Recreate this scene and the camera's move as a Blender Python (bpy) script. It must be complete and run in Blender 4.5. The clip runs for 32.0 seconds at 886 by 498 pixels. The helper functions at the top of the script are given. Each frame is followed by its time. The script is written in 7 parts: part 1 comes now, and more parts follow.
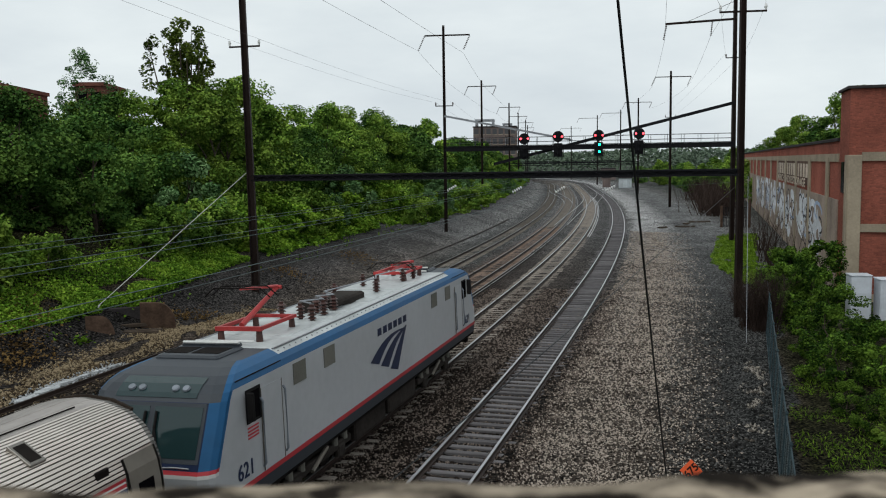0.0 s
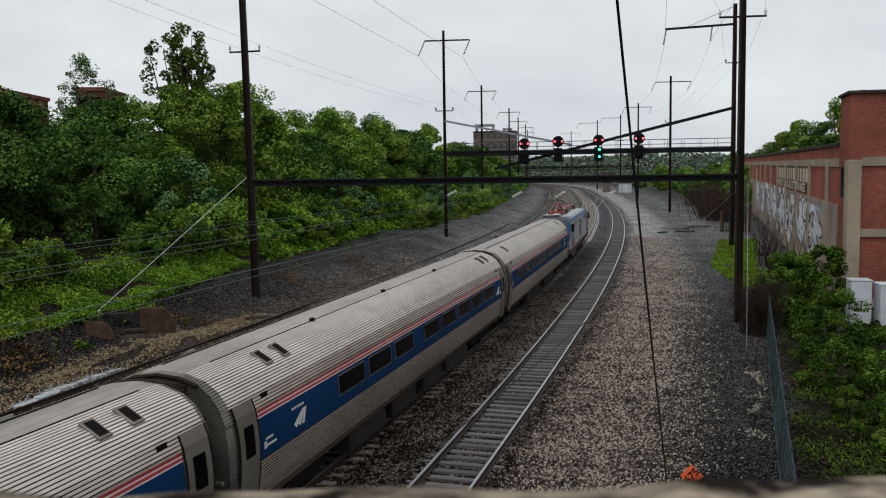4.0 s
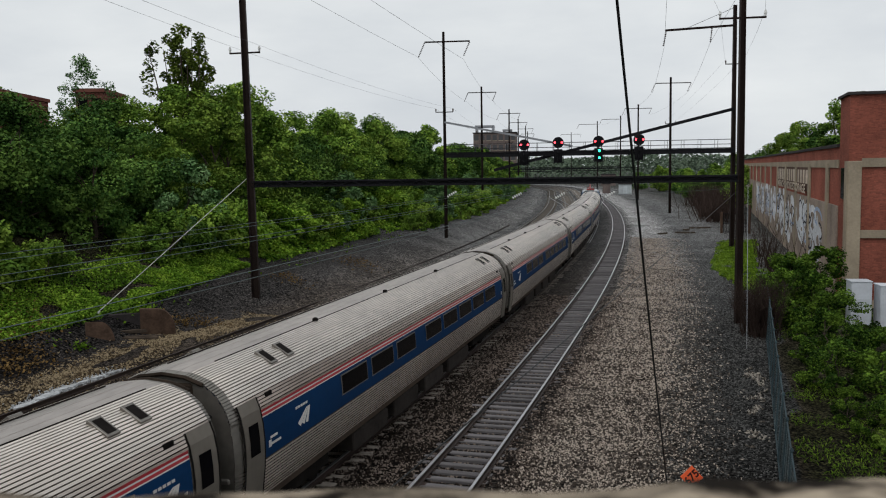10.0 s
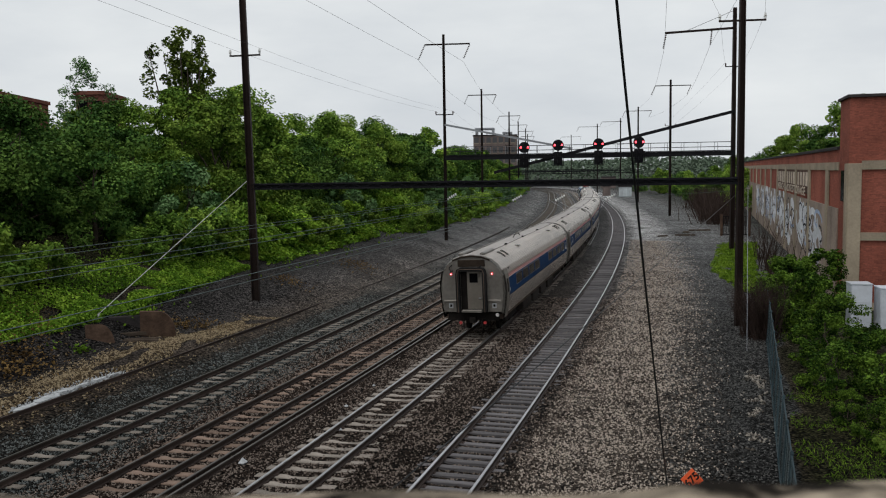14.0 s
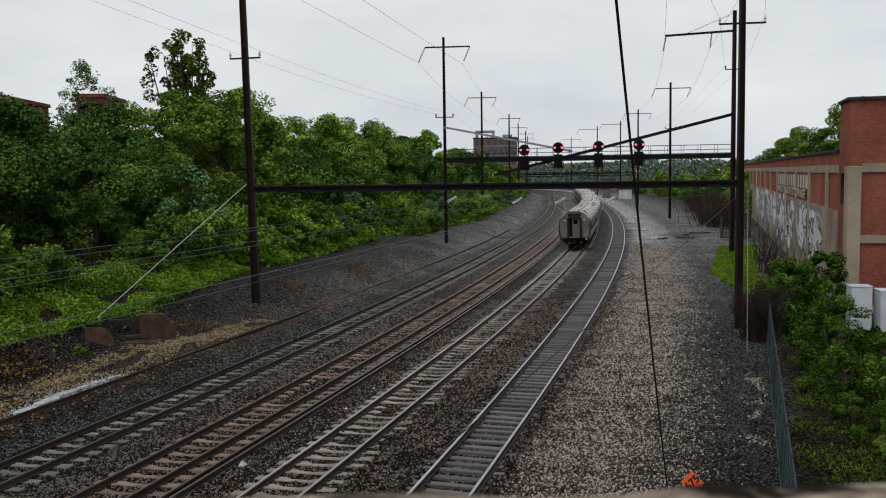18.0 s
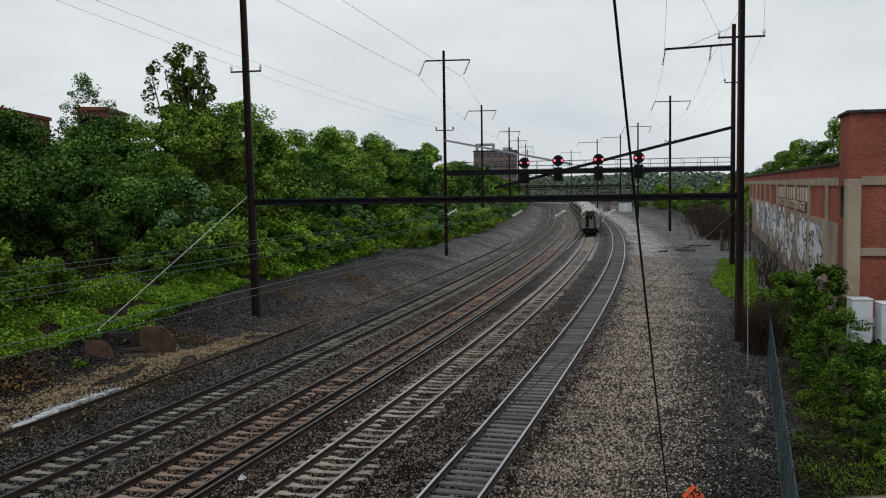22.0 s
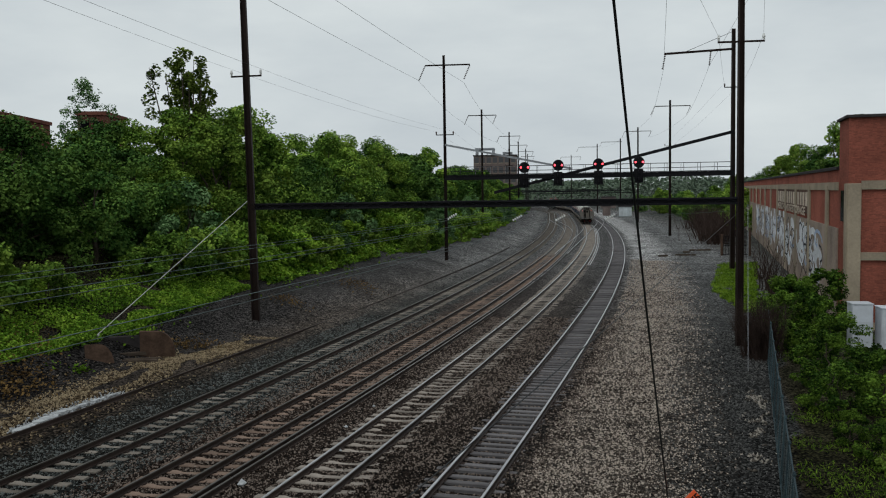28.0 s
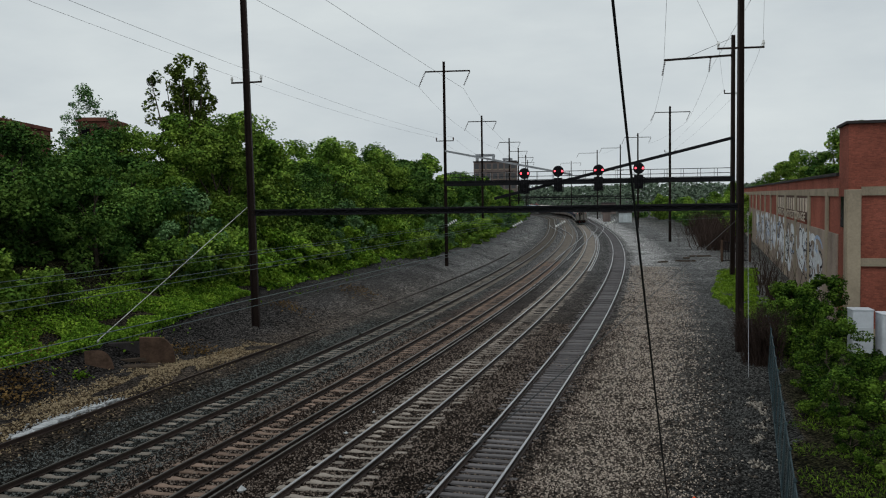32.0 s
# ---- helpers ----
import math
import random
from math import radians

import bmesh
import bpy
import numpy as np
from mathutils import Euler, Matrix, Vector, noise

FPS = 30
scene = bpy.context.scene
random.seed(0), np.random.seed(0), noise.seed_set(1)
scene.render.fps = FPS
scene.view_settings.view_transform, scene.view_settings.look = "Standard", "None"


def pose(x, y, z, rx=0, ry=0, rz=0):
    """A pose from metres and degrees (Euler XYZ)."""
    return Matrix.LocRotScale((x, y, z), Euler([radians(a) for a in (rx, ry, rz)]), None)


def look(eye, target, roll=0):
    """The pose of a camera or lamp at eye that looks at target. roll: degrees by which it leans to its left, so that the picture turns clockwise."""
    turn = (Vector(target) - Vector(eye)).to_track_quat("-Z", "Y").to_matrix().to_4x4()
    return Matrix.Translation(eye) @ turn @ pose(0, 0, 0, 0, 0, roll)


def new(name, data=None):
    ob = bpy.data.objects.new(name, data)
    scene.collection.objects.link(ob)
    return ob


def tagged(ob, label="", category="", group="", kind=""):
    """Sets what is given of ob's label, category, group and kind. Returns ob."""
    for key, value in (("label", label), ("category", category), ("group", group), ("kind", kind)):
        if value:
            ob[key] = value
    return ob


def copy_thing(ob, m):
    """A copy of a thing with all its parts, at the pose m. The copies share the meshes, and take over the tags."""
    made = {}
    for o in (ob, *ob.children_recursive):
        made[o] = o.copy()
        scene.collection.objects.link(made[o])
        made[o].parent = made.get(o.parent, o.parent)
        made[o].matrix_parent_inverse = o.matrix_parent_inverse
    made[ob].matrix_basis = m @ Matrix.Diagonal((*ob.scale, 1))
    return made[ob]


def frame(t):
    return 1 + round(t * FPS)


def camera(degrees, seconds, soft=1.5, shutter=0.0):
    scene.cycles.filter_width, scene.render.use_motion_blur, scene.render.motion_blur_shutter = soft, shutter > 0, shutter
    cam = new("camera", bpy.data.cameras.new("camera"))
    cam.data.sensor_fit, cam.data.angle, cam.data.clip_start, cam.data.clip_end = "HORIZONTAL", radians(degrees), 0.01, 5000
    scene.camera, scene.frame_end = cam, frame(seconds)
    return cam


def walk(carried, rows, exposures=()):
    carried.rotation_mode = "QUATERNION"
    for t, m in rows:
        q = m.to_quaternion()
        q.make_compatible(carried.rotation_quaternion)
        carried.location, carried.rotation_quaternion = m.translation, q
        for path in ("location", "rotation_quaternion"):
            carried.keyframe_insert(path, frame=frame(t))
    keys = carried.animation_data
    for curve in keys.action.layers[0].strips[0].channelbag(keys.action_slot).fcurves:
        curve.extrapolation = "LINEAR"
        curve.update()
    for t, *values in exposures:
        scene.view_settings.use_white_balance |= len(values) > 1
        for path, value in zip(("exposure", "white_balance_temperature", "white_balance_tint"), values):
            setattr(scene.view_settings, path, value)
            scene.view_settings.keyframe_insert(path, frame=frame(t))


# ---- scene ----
# field of view across the width, 32 s
cam = camera(53.36, 32.0, soft=1.1)
cam.data.dof.use_dof, cam.data.dof.focus_distance, cam.data.dof.aperture_fstop = True, 60.0, 16.0
EYE_Z = 7.89
# seconds and degrees of downward tilt; the camera rests on the parapet and is only tipped
TILT = ((0, 5.57), (0.5, 5.51), (1, 5.35), (1.5, 5.35), (2, 5.29), (2.5, 5.32), (3, 5.35), (3.5, 5.29), (5.5, 5.23), (6, 5.24),
        (6.5, 5.18), (7, 5.18), (8, 5.18), (9, 5.18), (10, 5.18), (10.5, 5.17), (11, 5.16), (11.5, 5.14), (12, 5.23),
        (12.5, 5.18), (13, 5.13), (13.5, 5.18), (14, 5.02), (14.5, 4.95), (16.5, 4.94), (17, 4.92), (17.5, 4.92), (18, 4.85),
        (18.5, 5.22), (19, 4.28), (19.5, 4.41), (20, 4.47), (20.5, 4.46), (21, 4.40), (21.5, 4.28), (22, 4.02), (22.5, 3.51),
        (23, 3.60), (23.5, 3.54), (24, 3.45), (24.5, 3.34), (25, 3.22), (25.5, 3.45), (27.5, 3.63), (28, 3.73), (28.5, 3.70),
        (29, 3.75), (29.5, 3.71), (30, 3.66), (30.5, 3.62), (31, 3.57), (31.5, 3.48), (32, 3.34))


def view(tilt):
    a = radians(tilt)
    return look((0, 0, EYE_Z), (0, math.cos(a) * 10, EYE_Z - math.sin(a) * 10), -0.86)


walk(cam, [(t, view(p)) for t, p in TILT], [(0, 0.10, 6350, 5), (1, 0.06, 6400, 7), (2, 0.0, 6450, 9), (13, 0.0, 6500, 9), (19, 0.0, 6500, 9), (22, 0.0, 6450, 8), (23, -0.18, 6350, 5), (32, -0.20, 6350, 5)])

# ---- sky: overcast ----
world = bpy.data.worlds.new("overcast_sky")
scene.world = world
world.use_nodes = True
wt = world.node_tree
wt.nodes.clear()


def wn(kind, **sets):
    n = wt.nodes.new(kind)
    for k, v in sets.items():
        n.inputs[k].default_value = v
    return n


sky = wn("ShaderNodeTexSky")
sky.sky_type, sky.sun_disc, sky.sun_elevation, sky.sun_rotation = "NISHITA", False, radians(58), radians(215)
grey = wn("ShaderNodeHueSaturation", Saturation=0.12)
wt.links.new(sky.outputs[0], grey.inputs["Color"])
coord = wn("ShaderNodeTexCoord")
stretch = wn("ShaderNodeMapping")
stretch.inputs["Scale"].default_value = (1.0, 1.0, 3.2)
wt.links.new(coord.outputs["Generated"], stretch.inputs["Vector"])
cloud = wn("ShaderNodeTexNoise", Scale=2.2, Detail=6.0, Roughness=0.55)
wt.links.new(stretch.outputs[0], cloud.inputs["Vector"])
ramp = wt.nodes.new("ShaderNodeValToRGB")
ramp.color_ramp.elements[0].position, ramp.color_ramp.elements[1].position = 0.33, 0.68
ramp.color_ramp.elements[0].color = (6.1, 6.5, 7.0, 1)
ramp.color_ramp.elements[1].color = (8.4, 8.68, 8.85, 1)
wt.links.new(cloud.outputs["Fac"], ramp.inputs["Fac"])
veil = wt.nodes.new("ShaderNodeMix")
veil.data_type = "RGBA"
veil.inputs["Factor"].default_value = 0.88
wt.links.new(grey.outputs[0], veil.inputs["A"])
wt.links.new(ramp.outputs[0], veil.inputs["B"])
back = wn("ShaderNodeBackground", Strength=0.1)
wt.links.new(veil.outputs["Result"], back.inputs["Color"])
out = wt.nodes.new("ShaderNodeOutputWorld")
wt.links.new(back.outputs[0], out.inputs["Surface"])

sun = new("sun", bpy.data.lights.new("sun", "SUN"))
sun.data.energy, sun.data.angle, sun.data.color = 0.9, radians(25), (1.0, 0.97, 0.93)
sun.matrix_world = look((-30, -40, 80), (0, 0, 0))

# ---- materials ----


def surf(name, base, rough=0.7, metal=0.0, var=0.25, scale=1.5, fine=18.0, bump=0.25, tint=None, wear=0.5, uneven=0.15, stretch=(1, 1, 1), dist=0.02, crisp=1.0):
    """A surface with stains at one scale and grain at another."""
    m = bpy.data.materials.new(name)
    m.use_nodes = True
    nt = m.node_tree
    p = nt.nodes["Principled BSDF"]
    tc, mp = nt.nodes.new("ShaderNodeTexCoord"), nt.nodes.new("ShaderNodeMapping")
    mp.inputs["Scale"].default_value = stretch
    nt.links.new(tc.outputs["Object"], mp.inputs["Vector"])
    info = nt.nodes.new("ShaderNodeObjectInfo")
    shift = nt.nodes.new("ShaderNodeVectorMath")
    shift.operation = "ADD"
    nt.links.new(mp.outputs[0], shift.inputs[0])
    nt.links.new(info.outputs["Random"], shift.inputs[1])
    a, b = nt.nodes.new("ShaderNodeTexNoise"), nt.nodes.new("ShaderNodeTexNoise")
    for n, s, d in ((a, scale, 5.0), (b, fine, 4.0)):
        n.inputs["Scale"].default_value, n.inputs["Detail"].default_value = s, d
        nt.links.new(shift.outputs[0], n.inputs["Vector"])
    blend = nt.nodes.new("ShaderNodeMath")
    blend.operation = "MULTIPLY_ADD"
    nt.links.new(b.outputs["Fac"], blend.inputs[0])
    blend.inputs[1].default_value = wear
    nt.links.new(a.outputs["Fac"], blend.inputs[2])
    rmp = nt.nodes.new("ShaderNodeMapRange")
    rmp.inputs["From Min"].default_value, rmp.inputs["From Max"].default_value = 0.5 + wear * 0.5 - (0.18 + wear * 0.1) / crisp, 0.5 + wear * 0.5 + (0.18 + wear * 0.1) / crisp
    nt.links.new(blend.outputs[0], rmp.inputs["Value"])
    mix = nt.nodes.new("ShaderNodeMix")
    mix.data_type = "RGBA"
    lo = [c * (1 - var) for c in base]
    hi = [min(1, c * (1 + var)) for c in base] if tint is None else tint
    mix.inputs["A"].default_value, mix.inputs["B"].default_value = (*lo, 1), (*hi, 1)
    nt.links.new(rmp.outputs["Result"], mix.inputs["Factor"])
    vary = nt.nodes.new("ShaderNodeMapRange")
    vary.inputs["To Min"].default_value, vary.inputs["To Max"].default_value = 1 - uneven, 1 + uneven
    nt.links.new(info.outputs["Random"], vary.inputs["Value"])
    hsv = nt.nodes.new("ShaderNodeHueSaturation")
    nt.links.new(mix.outputs["Result"], hsv.inputs["Color"])
    nt.links.new(vary.outputs["Result"], hsv.inputs["Value"])
    nt.links.new(hsv.outputs[0], p.inputs["Base Color"])
    p.inputs["Metallic"].default_value = metal
    p.inputs["Specular IOR Level"].default_value = 0.04 if rough >= 0.6 else 0.3
    rr = nt.nodes.new("ShaderNodeMapRange")
    rr.inputs["To Min"].default_value, rr.inputs["To Max"].default_value = max(0.03, rough - 0.12), min(1, rough + 0.12)
    nt.links.new(a.outputs["Fac"], rr.inputs["Value"])
    nt.links.new(rr.outputs["Result"], p.inputs["Roughness"])
    if bump:
        bp = nt.nodes.new("ShaderNodeBump")
        bp.inputs["Strength"].default_value, bp.inputs["Distance"].default_value = bump, dist
        nt.links.new(b.outputs["Fac"], bp.inputs["Height"])
        nt.links.new(bp.outputs[0], p.inputs["Normal"])
    return m


def leafy(name, dark, mid, light, thin=0.14, patch=0.35, speck=0.3):
    """Leaves: each leaf its own green, with darker and lighter patches."""
    m = bpy.data.materials.new(name)
    m.use_nodes = True
    nt = m.node_tree
    p = nt.nodes["Principled BSDF"]
    geo, tc, info = nt.nodes.new("ShaderNodeNewGeometry"), nt.nodes.new("ShaderNodeTexCoord"), nt.nodes.new("ShaderNodeObjectInfo")
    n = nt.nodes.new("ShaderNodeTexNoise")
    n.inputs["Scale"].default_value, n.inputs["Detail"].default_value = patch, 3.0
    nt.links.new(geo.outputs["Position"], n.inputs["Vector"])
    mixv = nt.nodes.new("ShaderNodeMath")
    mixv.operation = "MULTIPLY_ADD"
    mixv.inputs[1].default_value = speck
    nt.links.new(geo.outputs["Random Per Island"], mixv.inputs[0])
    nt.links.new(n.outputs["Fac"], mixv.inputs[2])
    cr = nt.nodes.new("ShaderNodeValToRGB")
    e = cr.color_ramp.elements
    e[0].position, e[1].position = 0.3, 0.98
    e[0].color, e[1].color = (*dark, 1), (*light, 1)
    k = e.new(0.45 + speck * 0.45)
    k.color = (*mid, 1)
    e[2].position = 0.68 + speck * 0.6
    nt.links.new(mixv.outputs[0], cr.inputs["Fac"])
    hsv = nt.nodes.new("ShaderNodeHueSaturation")
    vary = nt.nodes.new("ShaderNodeMapRange")
    vary.inputs["To Min"].default_value, vary.inputs["To Max"].default_value = 0.75, 1.25
    nt.links.new(info.outputs["Random"], vary.inputs["Value"])
    nt.links.new(vary.outputs["Result"], hsv.inputs["Value"])
    nt.links.new(cr.outputs[0], hsv.inputs["Color"])
    nt.links.new(hsv.outputs[0], p.inputs["Base Color"])
    p.inputs["Roughness"].default_value = 0.7
    p.inputs["Specular IOR Level"].default_value = 0.03
    tr = nt.nodes.new("ShaderNodeBsdfTranslucent")
    nt.links.new(hsv.outputs[0], tr.inputs["Color"])
    ms = nt.nodes.new("ShaderNodeMixShader")
    ms.inputs["Fac"].default_value = thin
    nt.links.new(p.outputs[0], ms.inputs[1])
    nt.links.new(tr.outputs[0], ms.inputs[2])
    nt.links.new(ms.outputs[0], nt.nodes["Material Output"].inputs["Surface"])
    return m


def glow(name, colour, strength):
    m = bpy.data.materials.new(name)
    m.use_nodes = True
    p = m.node_tree.nodes["Principled BSDF"]
    p.inputs["Base Color"].default_value = (*colour, 1)
    p.inputs["Emission Color"].default_value = (*colour, 1)
    p.inputs["Emission Strength"].default_value = strength
    return m


def glassy(name, colour, rough=0.06, gloss=0.3):
    m = bpy.data.materials.new(name)
    m.use_nodes = True
    p = m.node_tree.nodes["Principled BSDF"]
    p.inputs["Base Color"].default_value = (*colour, 1)
    p.inputs["Roughness"].default_value = rough
    p.inputs["Specular IOR Level"].default_value = gloss
    return m


RAIL_SIDE = surf("rusty_rail_steel", (0.030, 0.019, 0.015), 0.55, 0.0, 0.35, 0.6, 25)
RAIL_TOP = surf("worn_rail_head", (0.42, 0.42, 0.43), 0.32, 0.9, 0.2, 0.5, 30, 0.05)
RAIL_DULL = surf("dull_rail_head", (0.075, 0.066, 0.059), 0.30, 0.5, 0.3, 0.5, 30, 0.05)
CONCRETE_TIE = surf("concrete_tie", (0.235, 0.205, 0.178), 0.9, 0, 0.38, 1.3, 30, 0.4, uneven=0.26)
DULL_TIE = surf("grimy_concrete_tie", (0.165, 0.145, 0.125), 0.9, 0, 0.40, 1.3, 30, 0.4, uneven=0.28)
BROWN_TIE = surf("rust_stained_tie", (0.185, 0.132, 0.104), 0.9, 0, 0.35, 1.3, 30, 0.4, uneven=0.26)
WOOD_TIE = surf("weathered_wood_tie", (0.13, 0.122, 0.125), 0.85, 0, 0.4, 1.2, 22, 0.6, uneven=0.25, stretch=(0.3, 3, 3))
PLATE = surf("tie_plate_iron", (0.06, 0.045, 0.04), 0.7, 0.4)
POLE = surf("brown_painted_steel", (0.024, 0.017, 0.015), 0.6, 0.35, 0.35, 0.5, 12, 0.15)
BLACK_STEEL = surf("black_painted_steel", (0.016, 0.016, 0.018), 0.6, 0.3, 0.3, 0.6, 12, 0.15)
GREY_STEEL = surf("galvanised_steel", (0.33, 0.34, 0.36), 0.45, 0.7, 0.2, 1.5, 15, 0.1)
WIRE = surf("dark_wire", (0.03, 0.032, 0.034), 0.5, 0.5, 0.2)
GREEN_WIRE = surf("patinated_wire", (0.12, 0.15, 0.15), 0.6, 0.3, 0.2)
GUY = surf("galvanised_guy_wire", (0.42, 0.42, 0.40), 0.5, 0.5, 0.15)
CERAMIC = surf("white_ceramic", (0.72, 0.72, 0.70), 0.3, 0, 0.1)
BEIGE = surf("weathered_concrete_frame", (0.33, 0.275, 0.205), 0.9, 0, 0.22, 0.5, 9, 0.2)
COPING = surf("dark_coping", (0.045, 0.04, 0.04), 0.8, 0, 0.3, 1, 10)
STAINLESS = surf("fluted_stainless_steel", (0.66, 0.595, 0.535), 0.36, 0.78, 0.22, 0.35, 3.0, 0.04, uneven=0.03, stretch=(1.6, 0.5, 1.6))
ROOF_STEEL = surf("dusty_roof_steel", (0.36, 0.325, 0.30), 0.5, 0.4, 0.28, 0.5, 5.0, 0.04, uneven=0.03, stretch=(1.6, 0.4, 1.6))
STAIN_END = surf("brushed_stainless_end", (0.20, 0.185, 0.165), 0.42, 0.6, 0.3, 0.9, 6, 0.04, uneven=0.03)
DOOR_GREY = surf("grey_door_panel", (0.17, 0.152, 0.128), 0.5, 0.3, 0.15, 0.9, 6, 0.04, uneven=0.03)
# shadow lines of the flutes are put into this colour, with brown grime
GROOVE = surf("flute_shade_and_grime", (0.07, 0.052, 0.042), 0.7, 0.3, 0.3, 0.5, 6, 0.03, uneven=0.03)
# one livery blue in two tones; the coach band's shade is in its colour
LOCO_BLUE = surf("bright_blue_livery", (0.010, 0.082, 0.20), 0.5, 0, 0.12, 0.6, 5, 0.03, uneven=0.03)
BLUE = surf("shaded_blue_livery", (0.006, 0.034, 0.10), 0.6, 0, 0.12, 0.6, 5, 0.03, uneven=0.03)
RED = surf("red_livery", (0.42, 0.035, 0.045), 0.4, 0, 0.12, 0.6, 5, 0.02, uneven=0.03)
WHITE = surf("white_livery", (0.62, 0.60, 0.58), 0.4, 0, 0.08, 0.6, 5, 0.02, uneven=0.03)
NAVY = surf("navy_livery", (0.012, 0.022, 0.06), 0.4, 0, 0.1, 0.6, 5, 0.02, uneven=0.02)
LOCO_GREY = surf("pale_grey_livery", (0.43, 0.44, 0.455), 0.38, 0.1, 0.07, 0.5, 4, 0.03, uneven=0.02)
LOCO_DARK = surf("dark_grey_livery", (0.040, 0.046, 0.055), 0.5, 0.1, 0.12, 0.6, 4, 0.03, uneven=0.02)
LOCO_ROOF = surf("pale_roof_paint", (0.44, 0.46, 0.46), 0.45, 0, 0.22, 0.9, 6, 0.05, uneven=0.02)
RED_FRAME = surf("red_pantograph_paint", (0.40, 0.045, 0.045), 0.45, 0.1, 0.2, 1.5, 10, 0.05)
INSULATOR = surf("brown_insulator", (0.07, 0.035, 0.03), 0.3, 0, 0.2)
UNDER = surf("grimy_underframe", (0.014, 0.012, 0.011), 0.85, 0.1, 0.4, 1.5, 10, 0.2)
RUBBER = surf("black_rubber", (0.018, 0.017, 0.017), 0.8, 0, 0.25, 2, 15, 0.1)
GLASS = glassy("tinted_window_glass", (0.004, 0.004, 0.005), 0.12, 0.015)
WINDSCREEN = glassy("windscreen_glass", (0.016, 0.036, 0.038), 0.06, 0.5)
BARK = surf("bark", (0.085, 0.068, 0.055), 0.95, 0, 0.35, 2, 14, 0.6, stretch=(2, 2, 0.6))
TWIG = surf("bare_twigs", (0.046, 0.032, 0.027), 0.9, 0, 0.3, 2, 14, 0.2)
# lowest greens are near black, putting shade of hollows into the leaf colour
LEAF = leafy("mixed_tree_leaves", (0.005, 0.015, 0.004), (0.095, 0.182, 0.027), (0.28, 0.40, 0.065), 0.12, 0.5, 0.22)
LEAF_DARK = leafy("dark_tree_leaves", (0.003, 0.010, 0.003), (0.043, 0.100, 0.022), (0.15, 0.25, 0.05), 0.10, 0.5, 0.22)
LEAF_BLUE = leafy("greyish_tree_leaves", (0.02, 0.05, 0.018), (0.085, 0.17, 0.06), (0.19, 0.30, 0.13), 0.10)
LEAF_OLIVE = leafy("olive_tree_leaves", (0.006, 0.012, 0.003), (0.052, 0.082, 0.014), (0.15, 0.19, 0.035), 0.10)
# the bushes' shade is put into this darker leaf colour
LEAF_SHADE = leafy("shaded_bush_leaves", (0.002, 0.008, 0.002), (0.026, 0.062, 0.009), (0.14, 0.235, 0.03), 0.10, patch=0.8)
VINE = leafy("bright_vine_leaves", (0.010, 0.030, 0.004), (0.092, 0.190, 0.018), (0.25, 0.38, 0.042), patch=0.7)
GRASS = leafy("fresh_grass", (0.022, 0.050, 0.005), (0.078, 0.150, 0.012), (0.165, 0.26, 0.026), patch=0.8)
# lit patch: extra light is put into the grass colour
LIT_GRASS = leafy("lit_short_grass", (0.050, 0.100, 0.010), (0.105, 0.185, 0.016), (0.19, 0.29, 0.03), patch=0.6)
DEAD = leafy("withered_leaves", (0.02, 0.012, 0.006), (0.085, 0.052, 0.02), (0.19, 0.12, 0.045), patch=0.8)
# haze is put into the leaf colour of the far woods
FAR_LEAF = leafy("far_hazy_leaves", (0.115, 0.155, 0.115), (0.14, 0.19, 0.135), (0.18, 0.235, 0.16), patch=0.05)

# ---- mesh building ----


